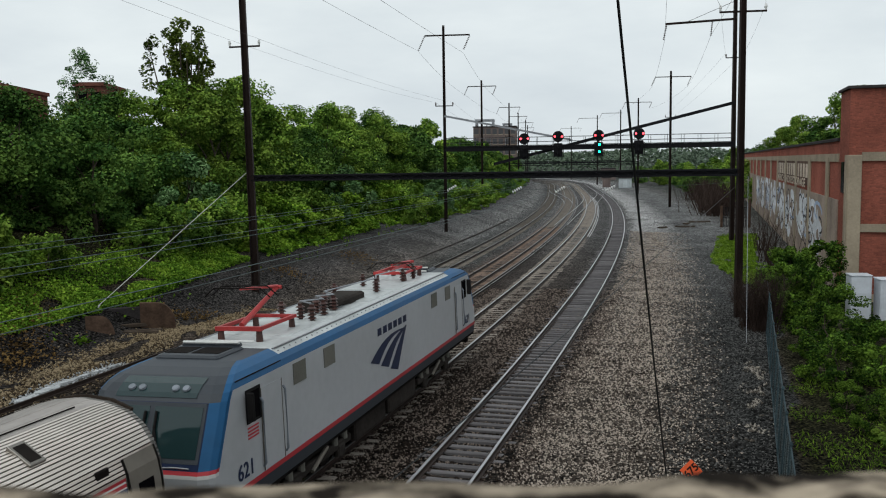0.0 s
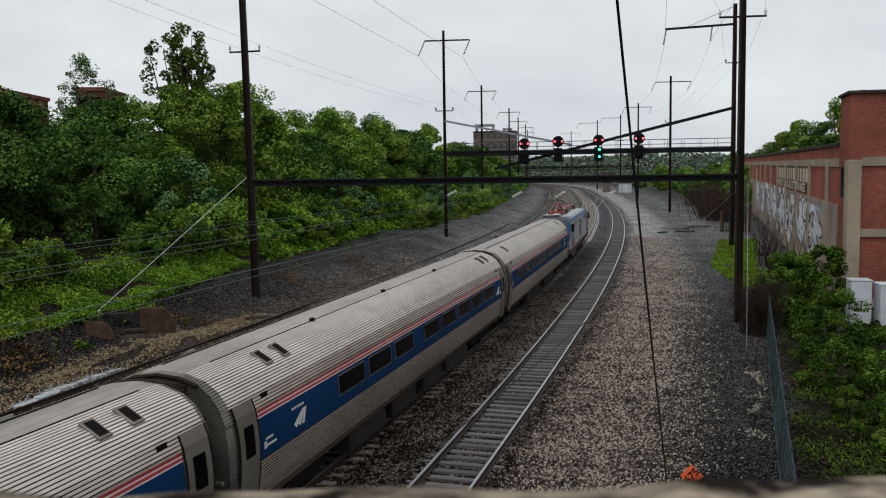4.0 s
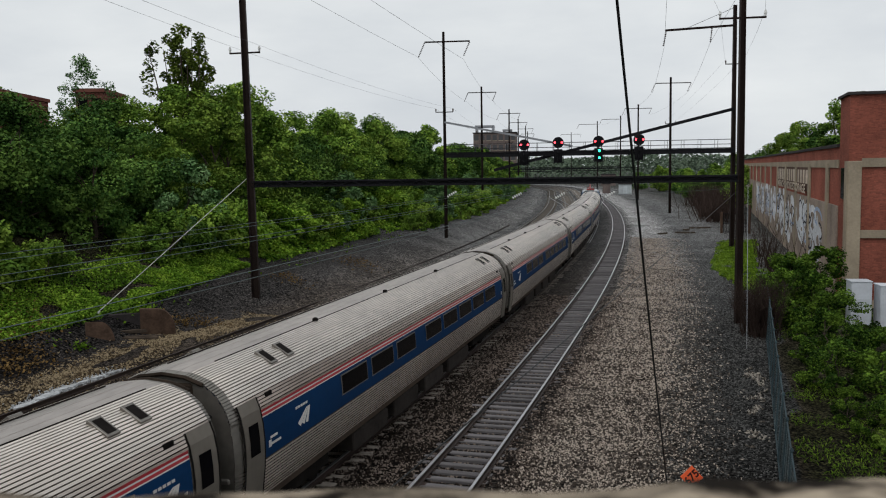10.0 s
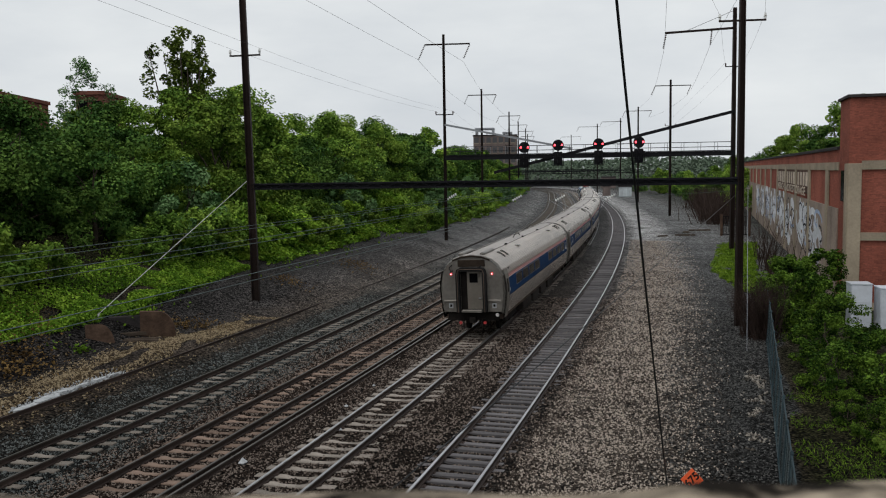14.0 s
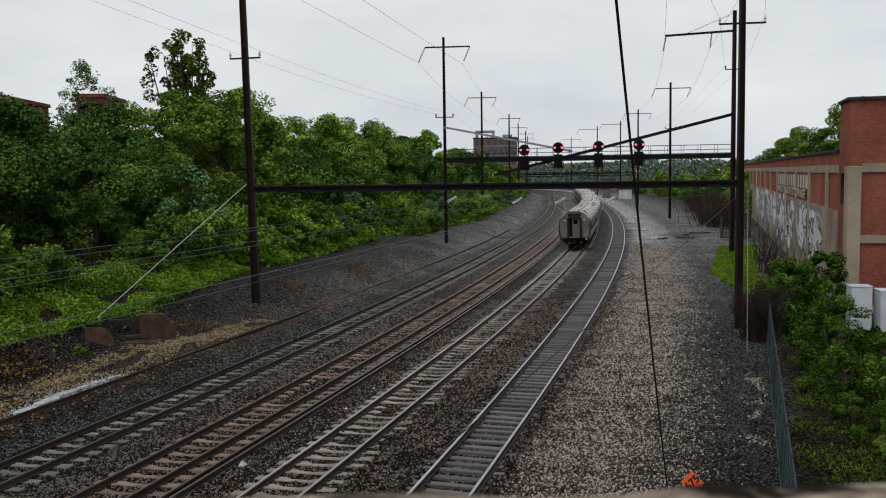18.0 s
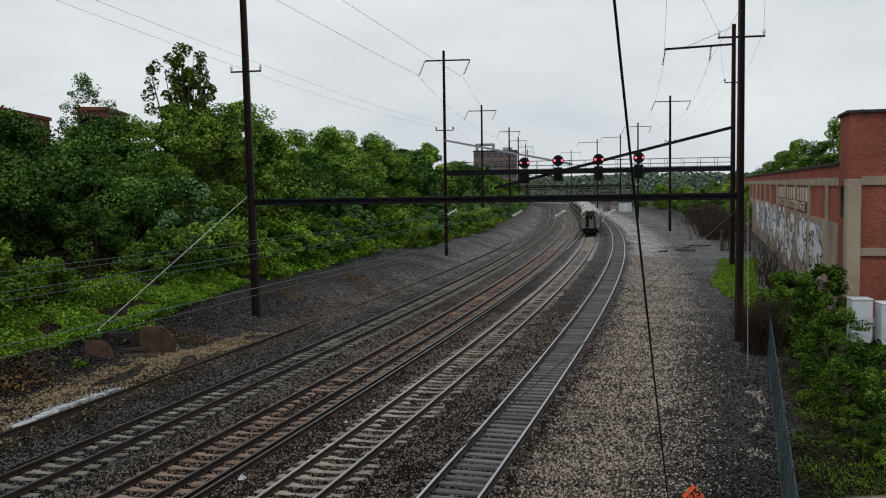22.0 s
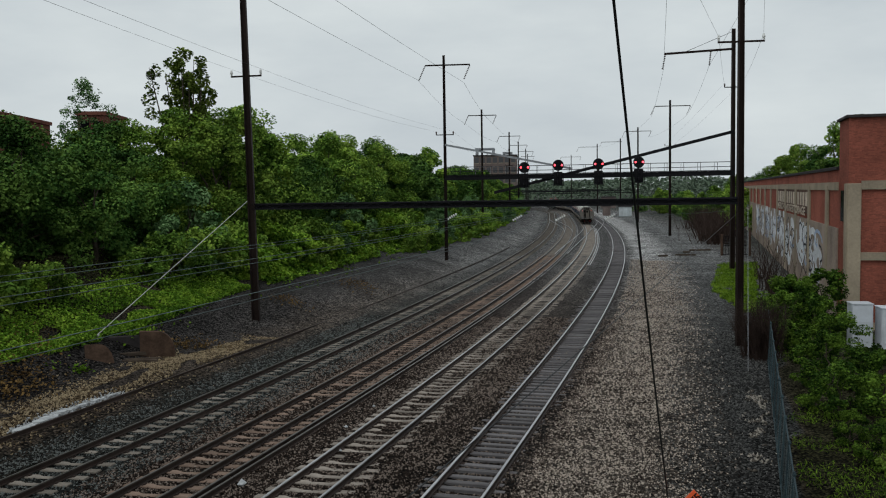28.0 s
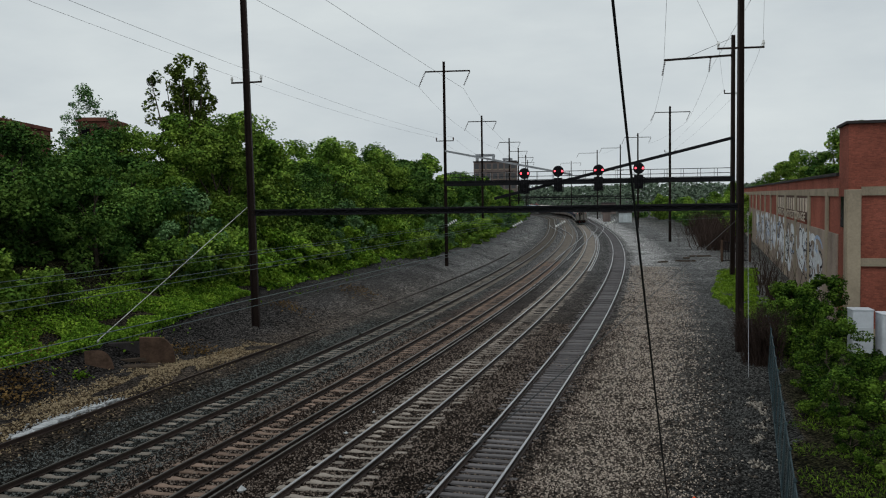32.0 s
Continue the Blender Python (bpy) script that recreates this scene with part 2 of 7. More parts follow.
class Shape:
    """Collects faces for one mesh; each face may have its own material slot."""

    def __init__(self):
        self.v, self.f, self.s = [], [], []

    def add(self, verts, faces, slot=0):
        k = len(self.v)
        self.v.extend(tuple(p) for p in verts)
        self.f.extend(tuple(i + k for i in f) for f in faces)
        self.s.extend([slot] * len(faces))
        return self

    def box(self, lo, hi, slot=0, bevel=0.0, m=None):
        (x0, y0, z0), (x1, y1, z1) = lo, hi
        if bevel:
            b = bevel
            ring = [(x0 + b, y0), (x1 - b, y0), (x1, y0 + b), (x1, y1 - b), (x1 - b, y1), (x0 + b, y1), (x0, y1 - b), (x0, y0 + b)]
            cx, cy = (x0 + x1) / 2, (y0 + y1) / 2
            kx, ky = 1 - b / max(1e-6, (x1 - x0) / 2), 1 - b / max(1e-6, (y1 - y0) / 2)
            small = [(cx + (x - cx) * kx, cy + (y - cy) * ky) for x, y in ring]
            v = [(x, y, z0) for x, y in ring] + [(x, y, z1 - b) for x, y in ring] + [(x, y, z1) for x, y in small]
            f = [(i, (i + 1) % 8, (i + 1) % 8 + 8, i + 8) for i in range(8)] + [(i + 8, (i + 1) % 8 + 8, (i + 1) % 8 + 16, i + 16) for i in range(8)]
            f += [tuple(range(7, -1, -1)), tuple(range(16, 24))]
        else:
            v = [(x, y, z) for z in (z0, z1) for x, y in ((x0, y0), (x1, y0), (x1, y1), (x0, y1))]
            f = [(3, 2, 1, 0), (4, 5, 6, 7), (0, 1, 5, 4), (1, 2, 6, 5), (2, 3, 7, 6), (3, 0, 4, 7)]
        if m is not None:
            v = [m @ Vector(p) for p in v]
        return self.add(v, f, slot)

    def tube(self, p, q, r, r2=None, n=8, slot=0, caps=True):
        p, q = Vector(p), Vector(q)
        w = (q - p).normalized()
        u = w.orthogonal().normalized()
        t = w.cross(u)
        r2 = r if r2 is None else r2
        ang = [2 * math.pi * i / n for i in range(n)]
        v = [p + (u * math.cos(a) + t * math.sin(a)) * r for a in ang] + [q + (u * math.cos(a) + t * math.sin(a)) * r2 for a in ang]
        f = [(i, (i + 1) % n, (i + 1) % n + n, i + n) for i in range(n)]
        if caps:
            f += [tuple(range(n - 1, -1, -1)), tuple(range(n, 2 * n))]
        return self.add(v, f, slot)

    def path(self, pts, r, n=6, slot=0):
        pts = [Vector(p) for p in pts]
        rings = []
        for i, p in enumerate(pts):
            d = (pts[min(i + 1, len(pts) - 1)] - pts[max(i - 1, 0)]).normalized()
            side = d.cross(Vector((0, 0, 1)))
            side = side.normalized() if side.length > 1e-3 else Vector((1, 0, 0))
            up = side.cross(d)
            rings.append([p + (side * math.cos(a) + up * math.sin(a)) * r for a in np.linspace(0, 2 * math.pi, n, endpoint=False)])
        return self.loft(rings, True, True, slot)

    def beam(self, p, q, w, h, slot=0):
        """A square bar from p to q, w wide and h high."""
        p, q = Vector(p), Vector(q)
        d = (q - p).normalized()
        side = d.cross(Vector((0, 0, 1)))
        side = side.normalized() if side.length > 1e-4 else Vector((1, 0, 0))
        up = side.cross(d)
        v = [c + side * (sx * w / 2) + up * (sz * h / 2) for c in (p, q) for sx, sz in ((-1, -1), (1, -1), (1, 1), (-1, 1))]
        return self.add(v, [(3, 2, 1, 0), (4, 5, 6, 7), (0, 1, 5, 4), (1, 2, 6, 5), (2, 3, 7, 6), (3, 0, 4, 7)], slot)

    def loft(self, rings, closed=True, caps=True, slot=0, slots=None):
        n = len(rings[0])
        v = [p for r in rings for p in r]
        m = n if closed else n - 1
        k = len(self.v)
        self.v.extend(tuple(p) for p in v)
        for j in range(len(rings) - 1):
            for i in range(m):
                a, b = i, (i + 1) % n
                self.f.append((k + j * n + a, k + j * n + b, k + (j + 1) * n + b, k + (j + 1) * n + a))
                self.s.append(slots[i] if slots else slot)
        if caps:
            self.f += [tuple(k + i for i in range(n - 1, -1, -1)), tuple(k + (len(rings) - 1) * n + i for i in range(n))]
            self.s += [slot, slot]
        return self

    def mesh(self, name, mats, smooth=False):
        me = bpy.data.meshes.new(name)
        me.from_pydata(self.v, [], self.f)
        for mt in mats if isinstance(mats, (list, tuple)) else [mats]:
            me.materials.append(mt)
        if any(self.s):
            me.polygons.foreach_set("material_index", self.s)
        if smooth:
            me.polygons.foreach_set("use_smooth", [True] * len(self.f))
        me.update()
        return me


def part(name, shape, mats, parent, label="", smooth=False, m=None):
    data = shape if isinstance(shape, bpy.types.Mesh) else shape.mesh(name, mats, smooth)
    ob = new(name, data)
    if parent is not None:
        ob.parent = parent
    if m is not None:
        ob.matrix_basis = m
    if label:
        ob["label"] = label
    return ob


def thing(name, label, category, at=None, group="", kind=""):
    ob = tagged(new(name), label, category, group, kind)
    ob.empty_display_size = 0.2
    if at is not None:
        ob.matrix_basis = at
    return ob


def sagging(p, q, sag, n=14):
    p, q = Vector(p), Vector(q)
    return [p.lerp(q, i / n) - Vector((0, 0, sag * 4 * (i / n) * (1 - i / n))) for i in range(n + 1)]


# ---- plan: the curve of the main track, metres; z = 0 is the rail head ----


def cx(y):
    """East of the camera at which the third track's middle lies, y metres ahead."""
    k = min(max(y, 0.0), 285.0)
    x = 2.57265e-9 * k ** 4 - 6.63404e-7 * k ** 3 - 4.64390e-4 * k * k + 0.317313 * k - 10.99
    if y < 0:
        x += y * 0.317313
    elif y > 285:
        d = y - 285.0
        x += d * 0.1283 - d * d * 0.00115 if d < 110 else 110 * 0.1283 - 110 * 110 * 0.00115 + (d - 110) * (0.1283 - 0.253)
    return x


def slope(y):
    return (cx(y + 0.5) - cx(y - 0.5))


YS = np.arange(-330.0, 460.01, 1.0)
XS = np.array([cx(y) for y in YS])
LEN = np.concatenate([[0], np.cumsum(np.hypot(np.diff(XS), np.diff(YS)))])
S_ZERO = float(np.interp(0.0, YS, LEN))


def along(s, off=0.0):
    """The place and heading s metres along the main curve from abreast of the camera, off metres to its right."""
    y = float(np.interp(s + S_ZERO, LEN, YS))
    k = slope(y)
    n = math.hypot(1, k)
    return Vector((cx(y) + off / n, y - off * k / n, 0)), math.atan2(k, 1)


def place(s, off, z=0.0):
    p, _ = along(s, off)
    return Vector((p.x, p.y, z))


def offset_of(x, y):
    k = slope(y)
    return (x - cx(y)) / math.hypot(1, k)


BANK = ((-2500, 16), (-300, 12), (-60, 7.5), (-38, 6.0), (-27, 4.2), (-22, 2.6), (-19, 1.45), (-16.5, 1.15), (-14.6, 1.0), (-13, 0.55),
        (-11.4, 0.0), (-10.3, -0.25), (-9.2, -0.25), (-7.1, -0.165), (-6.65, -0.12), (-6.1, -0.20), (-5.35, -0.24), (-3.3, -0.17), (-2.85, -0.125), (-2.4, -0.20), (-1.25, -0.23), (0.75, -0.185), (1.15, -0.125), (1.9, -0.14), (2.5, -0.18), (3.2, -0.19), (3.45, -0.265), (4.75, -0.265), (4.98, -0.185), (5.3, -0.165), (6.2, -0.20), (7.2, -0.30), (16, -0.33), (30, -0.3), (90, 0.5), (2500, 2))


def ground_z(o, s=0.0):
    z = float(np.interp(o, [b[0] for b in BANK], [b[1] for b in BANK]))
    if -19 < o < -11 and s < 54:
        low = float(np.interp(o, (-19, -17.2, -15.6, -14.2, -11), (1.45, 0.95, 0.12, 0.0, -0.12)))
        z += (low - z) * min(1.0, (54 - s) / 7)
    if o < -10.5:
        z += 0.25 * noise.noise((o * 0.35, s * 0.12, 0)) * min(1.0, (-10.5 - o) / 3)
    if o > 7:
        z += 0.05 * noise.noise((o * 0.5, s * 0.2, 5))
    return z

# ---- ground: one sheet, with its ballast, cinders, gravel and soil laid along the tracks ----


def ground_material():
    m = bpy.data.materials.new("railway_ground")
    m.use_nodes = True
    nt = m.node_tree
    p = nt.nodes["Principled BSDF"]
    uv, tc = nt.nodes.new("ShaderNodeUVMap"), nt.nodes.new("ShaderNodeTexCoord")
    sep = nt.nodes.new("ShaderNodeSeparateXYZ")
    nt.links.new(uv.outputs[0], sep.inputs[0])

    def tex(scale, detail=4.0, kind="ShaderNodeTexNoise"):
        n = nt.nodes.new(kind)
        n.inputs["Scale"].default_value = scale
        if "Detail" in n.inputs:
            n.inputs["Detail"].default_value = detail
        nt.links.new(tc.outputs["Object"], n.inputs["Vector"])
        return n

    def math_node(op, a, b):
        n = nt.nodes.new("ShaderNodeMath")
        n.operation = op
        for i, v in enumerate((a, b)):
            if isinstance(v, (int, float)):
                n.inputs[i].default_value = v
            else:
                nt.links.new(v, n.inputs[i])
        return n.outputs[0]

    edge, mid, stones = tex(0.9, 6.0), tex(2.6, 5.0), tex(11.0, 0, "ShaderNodeTexVoronoi")
    big = tex(0.22, 3.0)
    wob = math_node("MULTIPLY", math_node("SUBTRACT", edge.outputs["Fac"], 0.5), 3.6)
    off = math_node("ADD", sep.outputs["X"], wob)
    fac = nt.nodes.new("ShaderNodeMapRange")
    fac.inputs["From Min"].default_value, fac.inputs["From Max"].default_value = -24, 24
    nt.links.new(off, fac.inputs["Value"])
    cr = nt.nodes.new("ShaderNodeValToRGB")
    zones = ((-24, (0.036, 0.034, 0.014)), (-19.5, (0.034, 0.028, 0.016)), (-18.8, (0.022, 0.020, 0.019)), (-14.5, (0.042, 0.037, 0.035)),
             (-11.6, (0.066, 0.050, 0.038)), (-10.2, (0.030, 0.027, 0.023)), (-6.6, (0.027, 0.029, 0.027)), (-5.6, (0.036, 0.022, 0.016)),
             (-2.4, (0.026, 0.018, 0.014)), (0, (0.036, 0.027, 0.022)), (2.4, (0.024, 0.018, 0.014)), (5.2, (0.030, 0.025, 0.022)),
             (6.3, (0.105, 0.088, 0.075)), (9.0, (0.088, 0.076, 0.066)), (11.3, (0.036, 0.036, 0.035)), (15.8, (0.044, 0.044, 0.043)),
             (17.4, (0.036, 0.030, 0.020)), (20, (0.016, 0.018, 0.006)))
    e = cr.color_ramp.elements
    e[0].position, e[1].position = 0.0, 1.0
    e[0].color, e[1].color = (*zones[0][1], 1), (*zones[-1][1], 1)
    for o, c in zones[1:-1]:
        k = e.new((o + 24) / 48)
        k.color = (*c, 1)
    nt.links.new(fac.outputs["Result"], cr.inputs["Fac"])
    # every stone a little lighter or darker, and damp or dusty patches over them
    val = nt.nodes.new("ShaderNodeSeparateColor")
    nt.links.new(stones.outputs["Color"], val.inputs[0])
    st = nt.nodes.new("ShaderNodeMapRange")
    st.inputs["To Min"].default_value, st.inputs["To Max"].default_value = 0.16, 2.6
    nt.links.new(val.outputs[0], st.inputs["Value"])
    pt = nt.nodes.new("ShaderNodeMapRange")
    pt.inputs["From Min"].default_value, pt.inputs["From Max"].default_value = 0.3, 0.7
    pt.inputs["To Min"].default_value, pt.inputs["To Max"].default_value = 0.72, 1.28
    nt.links.new(mid.outputs["Fac"], pt.inputs["Value"])
    bg = nt.nodes.new("ShaderNodeMapRange")
    bg.inputs["From Min"].default_value, bg.inputs["From Max"].default_value = 0.3, 0.7
    bg.inputs["To Min"].default_value, bg.inputs["To Max"].default_value = 0.65, 1.35
    nt.links.new(big.outputs["Fac"], bg.inputs["Value"])
    # shade in the gaps between stones is painted as darkening
    gap = nt.nodes.new("ShaderNodeMapRange")
    gap.inputs["From Min"].default_value, gap.inputs["From Max"].default_value = 0.25, 0.75
    gap.inputs["To Min"].default_value, gap.inputs["To Max"].default_value = 1.6, 0.05
    nt.links.new(stones.outputs["Distance"], gap.inputs["Value"])
    v = math_node("MULTIPLY", math_node("MULTIPLY", math_node("MULTIPLY", st.outputs["Result"], pt.outputs["Result"]), bg.outputs["Result"]), gap.outputs["Result"])
    # grazing sheen painted in: ballast is dark near the bridge, lighter further out
    grazing_sheen = nt.nodes.new("ShaderNodeMapRange")
    grazing_sheen.inputs["From Min"].default_value, grazing_sheen.inputs["From Max"].default_value = 22, 105
    grazing_sheen.inputs["To Min"].default_value, grazing_sheen.inputs["To Max"].default_value = 0.32, 2.7
    nt.links.new(sep.outputs["Y"], grazing_sheen.inputs["Value"])
    # cinders on the bank stay darker than the ballast, with a weaker painted sheen
    bank_sheen = nt.nodes.new("ShaderNodeMapRange")
    bank_sheen.inputs["From Min"].default_value, bank_sheen.inputs["From Max"].default_value = 24, 105
    bank_sheen.inputs["To Min"].default_value, bank_sheen.inputs["To Max"].default_value = 0.34, 1.95
    nt.links.new(sep.outputs["Y"], bank_sheen.inputs["Value"])
    bank = nt.nodes.new("ShaderNodeMapRange")
    bank.inputs["From Min"].default_value, bank.inputs["From Max"].default_value = -11.6, -10.6
    nt.links.new(off, bank.inputs["Value"])
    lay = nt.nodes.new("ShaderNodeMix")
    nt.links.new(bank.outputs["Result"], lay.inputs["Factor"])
    nt.links.new(bank_sheen.outputs["Result"], lay.inputs["A"])
    nt.links.new(grazing_sheen.outputs["Result"], lay.inputs["B"])
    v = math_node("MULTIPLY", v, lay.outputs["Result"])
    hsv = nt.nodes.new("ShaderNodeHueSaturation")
    # saturation falls with distance along the tracks
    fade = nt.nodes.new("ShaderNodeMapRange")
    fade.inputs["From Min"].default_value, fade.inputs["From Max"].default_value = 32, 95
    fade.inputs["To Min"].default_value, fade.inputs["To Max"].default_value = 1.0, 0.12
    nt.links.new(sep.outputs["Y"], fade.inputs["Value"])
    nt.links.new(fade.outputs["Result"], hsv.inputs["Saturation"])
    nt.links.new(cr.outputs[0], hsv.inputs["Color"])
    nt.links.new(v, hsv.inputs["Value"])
    nt.links.new(hsv.outputs[0], p.inputs["Base Color"])
    p.inputs["Roughness"].default_value = 0.85
    p.inputs["Specular IOR Level"].default_value = 0.03
    bp = nt.nodes.new("ShaderNodeBump")
    bp.inputs["Strength"].default_value, bp.inputs["Distance"].default_value = 0.9, 0.05
    nt.links.new(math_node("SUBTRACT", 1.0, stones.outputs["Distance"]), bp.inputs["Height"])
    nt.links.new(bp.outputs[0], p.inputs["Normal"])
    return m


def build_ground():
    offs = [-2400, -1200, -600, -300, -150, -90, -60, -45] + list(np.arange(-36, -10.4, 0.75)) + list(np.arange(-10.2, 6.01, 0.3)) + list(np.arange(6.5, 30.01, 0.75)) + [36, 45, 60, 90, 150, 300, 600, 1200, 2400]
    ss = [-600, -300, -150, -80, -40] + list(np.arange(-20, 130, 1.5)) + list(np.arange(130, 440, 6)) + [460, 520, 600, 750, 1000, 1500, 2500, 4000]
    far_p, far_h = along(440.0)
    v, uvs, f = [], [], []
    for s in ss:
        if s <= 440:
            p, h = along(max(s, -300.0))
            if s < -300:
                p = p + Vector((math.sin(h), math.cos(h), 0)) * (s + 300)
        else:
            p, h = far_p + Vector((math.sin(far_h), math.cos(far_h), 0)) * (s - 440), far_h
        side = Vector((math.cos(h), -math.sin(h), 0))
        for o in offs:
            q = p + side * o
            v.append((q.x, q.y, ground_z(o, s)))
            past = 6 < q.y < 47 and q.x > 8.0 + (q.y - 18.5) * 0.345
            uvs.append((max(o, 21.5) if past else o, s))
    n = len(offs)
    for j in range(len(ss) - 1):
        for i in range(n - 1):
            f.append((j * n + i, j * n + i + 1, (j + 1) * n + i + 1, (j + 1) * n + i))
    me = bpy.data.meshes.new("ground")
    me.from_pydata(v, [], f)
    lay = me.uv_layers.new(name="lie")
    idx = np.array([i for q in f for i in q])
    lay.data.foreach_set("uv", np.array(uvs, dtype=np.float32)[idx].ravel())
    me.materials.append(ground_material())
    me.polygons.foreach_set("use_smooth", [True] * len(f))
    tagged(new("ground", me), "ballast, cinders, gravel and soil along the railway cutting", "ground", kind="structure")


build_ground()

# ---- tracks ----
GAUGE = 1.505
MAIN, CANT = 0.06, 1.6


def rail_shape(off, s0, s1, z=0.0, off_end=None):
    prof = ((-0.075, -0.172), (0.075, -0.172), (0.072, -0.155), (0.012, -0.14), (0.010, -0.045), (0.037, -0.036), (0.037, -0.004), (0.028, 0.0),
            (-0.028, 0.0), (-0.037, -0.004), (-0.037, -0.036), (-0.010, -0.045), (-0.012, -0.14), (-0.072, -0.155))
    rings, s = [], s0
    while s <= s1:
        u = (s - s0) / (s1 - s0)
        p, h = along(s, off if off_end is None else off + (off_end - off) * u * u * (3 - 2 * u))
        c, k = math.cos(h), math.sin(h)
        rings.append([(p.x + x * c, p.y - x * k, zz + z) for x, zz in prof])
        s += 2.5 if s < 120 else 5.0
    slots = [0] * len(prof)
    for i in (5, 6, 7, 8, 9):
        slots[i] = 1
    sh = Shape()
    sh.loft(rings, True, True, 0, slots)
    return sh


def concrete_tie(sink):
    """A cast tie, waisted in the middle, with rail pads and clips."""
    sh = Shape()
    secs = ((-1.29, 0.125, 0.00), (-1.25, 0.135, 0.015), (-0.45, 0.13, 0.015), (-0.25, 0.105, -0.02), (0.25, 0.105, -0.02), (0.45, 0.13, 0.015), (1.25, 0.135, 0.015), (1.29, 0.125, 0.0))
    rings = []
    for x, w, z in secs:
        t = -0.19 + z + sink
        rings.append([(x, -w - 0.02, -0.40), (x, -w, t - 0.02), (x, -w + 0.02, t), (x, w - 0.02, t), (x, w, t - 0.02), (x, w + 0.02, -0.40)])
    sh.loft(rings)
    for x in (-GAUGE / 2, GAUGE / 2):
        sh.box((x - 0.10, -0.10, -0.182 + sink), (x + 0.10, 0.10, -0.168 + sink), 1)
        for k in (-0.115, 0.115):
            sh.box((x + k - 0.025, -0.05, -0.18 + sink), (x + k + 0.025, 0.05, -0.135 + sink), 1)
    return sh


def wood_tie():
    sh = Shape()
    sh.box((-1.28, -0.115, -0.36), (1.28, 0.115, -0.185), 0, 0.015)
    for x in (-GAUGE / 2, GAUGE / 2):
        sh.box((x - 0.14, -0.09, -0.186), (x + 0.14, 0.09, -0.168), 1)
        for k in (-0.09, 0.09):
            for e in (-0.05, 0.05):
                sh.box((x + k - 0.012, e - 0.012, -0.17), (x + k + 0.012, e + 0.012, -0.145), 1)
    return sh


def plain_tie(top, half):
    sh = Shape()
    return sh.box((-1.28, -half, -0.36), (1.28, half, top))


TIE_S = {}


def build_track(off, spacing, make_tie, far_tie, mats, tops, label, s_first, seed, cant=0.0):
    """cant: degrees by which the track leans into its curve, the left rail staying level with the datum."""
    rnd = random.Random(seed)
    tr = thing("railway_track", label, "railway track", group="parallel tracks", kind="structure")
    part("rail", rail_shape(off - GAUGE / 2, -60, 425), [RAIL_SIDE, tops], tr)
    lift = GAUGE * math.sin(radians(cant))
    part("rail", rail_shape(off + GAUGE / 2, -60, 425, lift), [RAIL_SIDE, tops], tr)
    me = make_tie.mesh("tie", mats)
    rest = Shape()
    s, n = s_first, 0
    while s < 400:
        p, h = along(s, off)
        m = pose(p.x, p.y, lift / 2 + rnd.uniform(-0.02, 0.015), 0, -cant, -math.degrees(h) + rnd.uniform(-1.2, 1.2)) @ Matrix.Translation((rnd.uniform(-0.05, 0.05), 0, 0))
        TIE_S.setdefault(off, []).append(s)
        if n < 150:
            part("tie", me, None, tr, m=m)
        else:
            k = len(rest.v)
            rest.v.extend(tuple(m @ Vector(q)) for q in far_tie.v)
            rest.f.extend(tuple(i + k for i in q) for q in far_tie.f)
            rest.s.extend(far_tie.s)
        n += 1
        s += spacing * rnd.uniform(0.96, 1.04)
    tagged(part("ties_beyond", rest, [DULL_TIE if mats[0] is BROWN_TIE else mats[0], mats[1]], tr), kind="stuff")
    return tr


def build_tracks():
    build_track(-7.85, 0.63, concrete_tie(-0.012), plain_tie(-0.185, 0.13), [DULL_TIE, PLATE], RAIL_DULL, "concrete-tied track with dull brown rails in grey ballast", 17.0, 1, 2.8)
    build_track(-4.03, 0.63, concrete_tie(-0.005), plain_tie(-0.185, 0.13), [BROWN_TIE, PLATE], RAIL_DULL, "rust-stained concrete-tied track in brown ballast", 17.0, 2, 2.4)
    build_track(MAIN, 0.63, concrete_tie(0.0), plain_tie(-0.185, 0.13), [CONCRETE_TIE, PLATE], RAIL_TOP, "concrete-tied track with polished rails, in use", 17.0, 3, CANT)
    build_track(4.1, 0.55, wood_tie(), plain_tie(-0.185, 0.115), [WOOD_TIE, PLATE], RAIL_TOP, "track on weathered grey wooden ties", 17.0, 4)
    for o in (-2.62, -2.36):
        sh = rail_shape(o, 8, 330, -0.03)
        ob = part("spare_rail", sh, [RAIL_SIDE, RAIL_DULL], None)
        tagged(ob, "loose rusty rail lying on the ballast between tracks", "rail", "loose rails")
    ob = part("spare_rail", rail_shape(-11.75, 18, 130, 0.06, -10.9), [RAIL_SIDE, RAIL_SIDE], None)
    tagged(ob, "old dark rail lying along the foot of the bank", "rail", "loose rails")
    # turnouts far out: rails that swing from one track to the next
    for lab, a, b, s0, s1 in (("turnout rails between the two middle tracks", 0.0, 4.1, 150, 236), ("turnout rails between the two farthest tracks", -4.03, -7.85, 165, 250), ("turnout rails beside the track in use", -2.9, 0.0, 112, 205)):
        to = thing("turnout", lab, "railway track", group="turnouts", kind="structure")
        for g in (-GAUGE / 2, GAUGE / 2):
            part("rail", rail_shape(a + g, s0, s1, -0.01, b + g), [RAIL_SIDE, RAIL_TOP], to)
    for o, s0, s1 in ((1.12, 96, 205), (1.34, 96, 190)):
        tagged(part("spare_rail", rail_shape(o, s0, s1, -0.05), [RAIL_SIDE, RAIL_TOP], None), "loose rail laid along the track in use", "rail", "loose rails")


build_tracks()

# ---- catenary: poles, beams, arms, wires ----


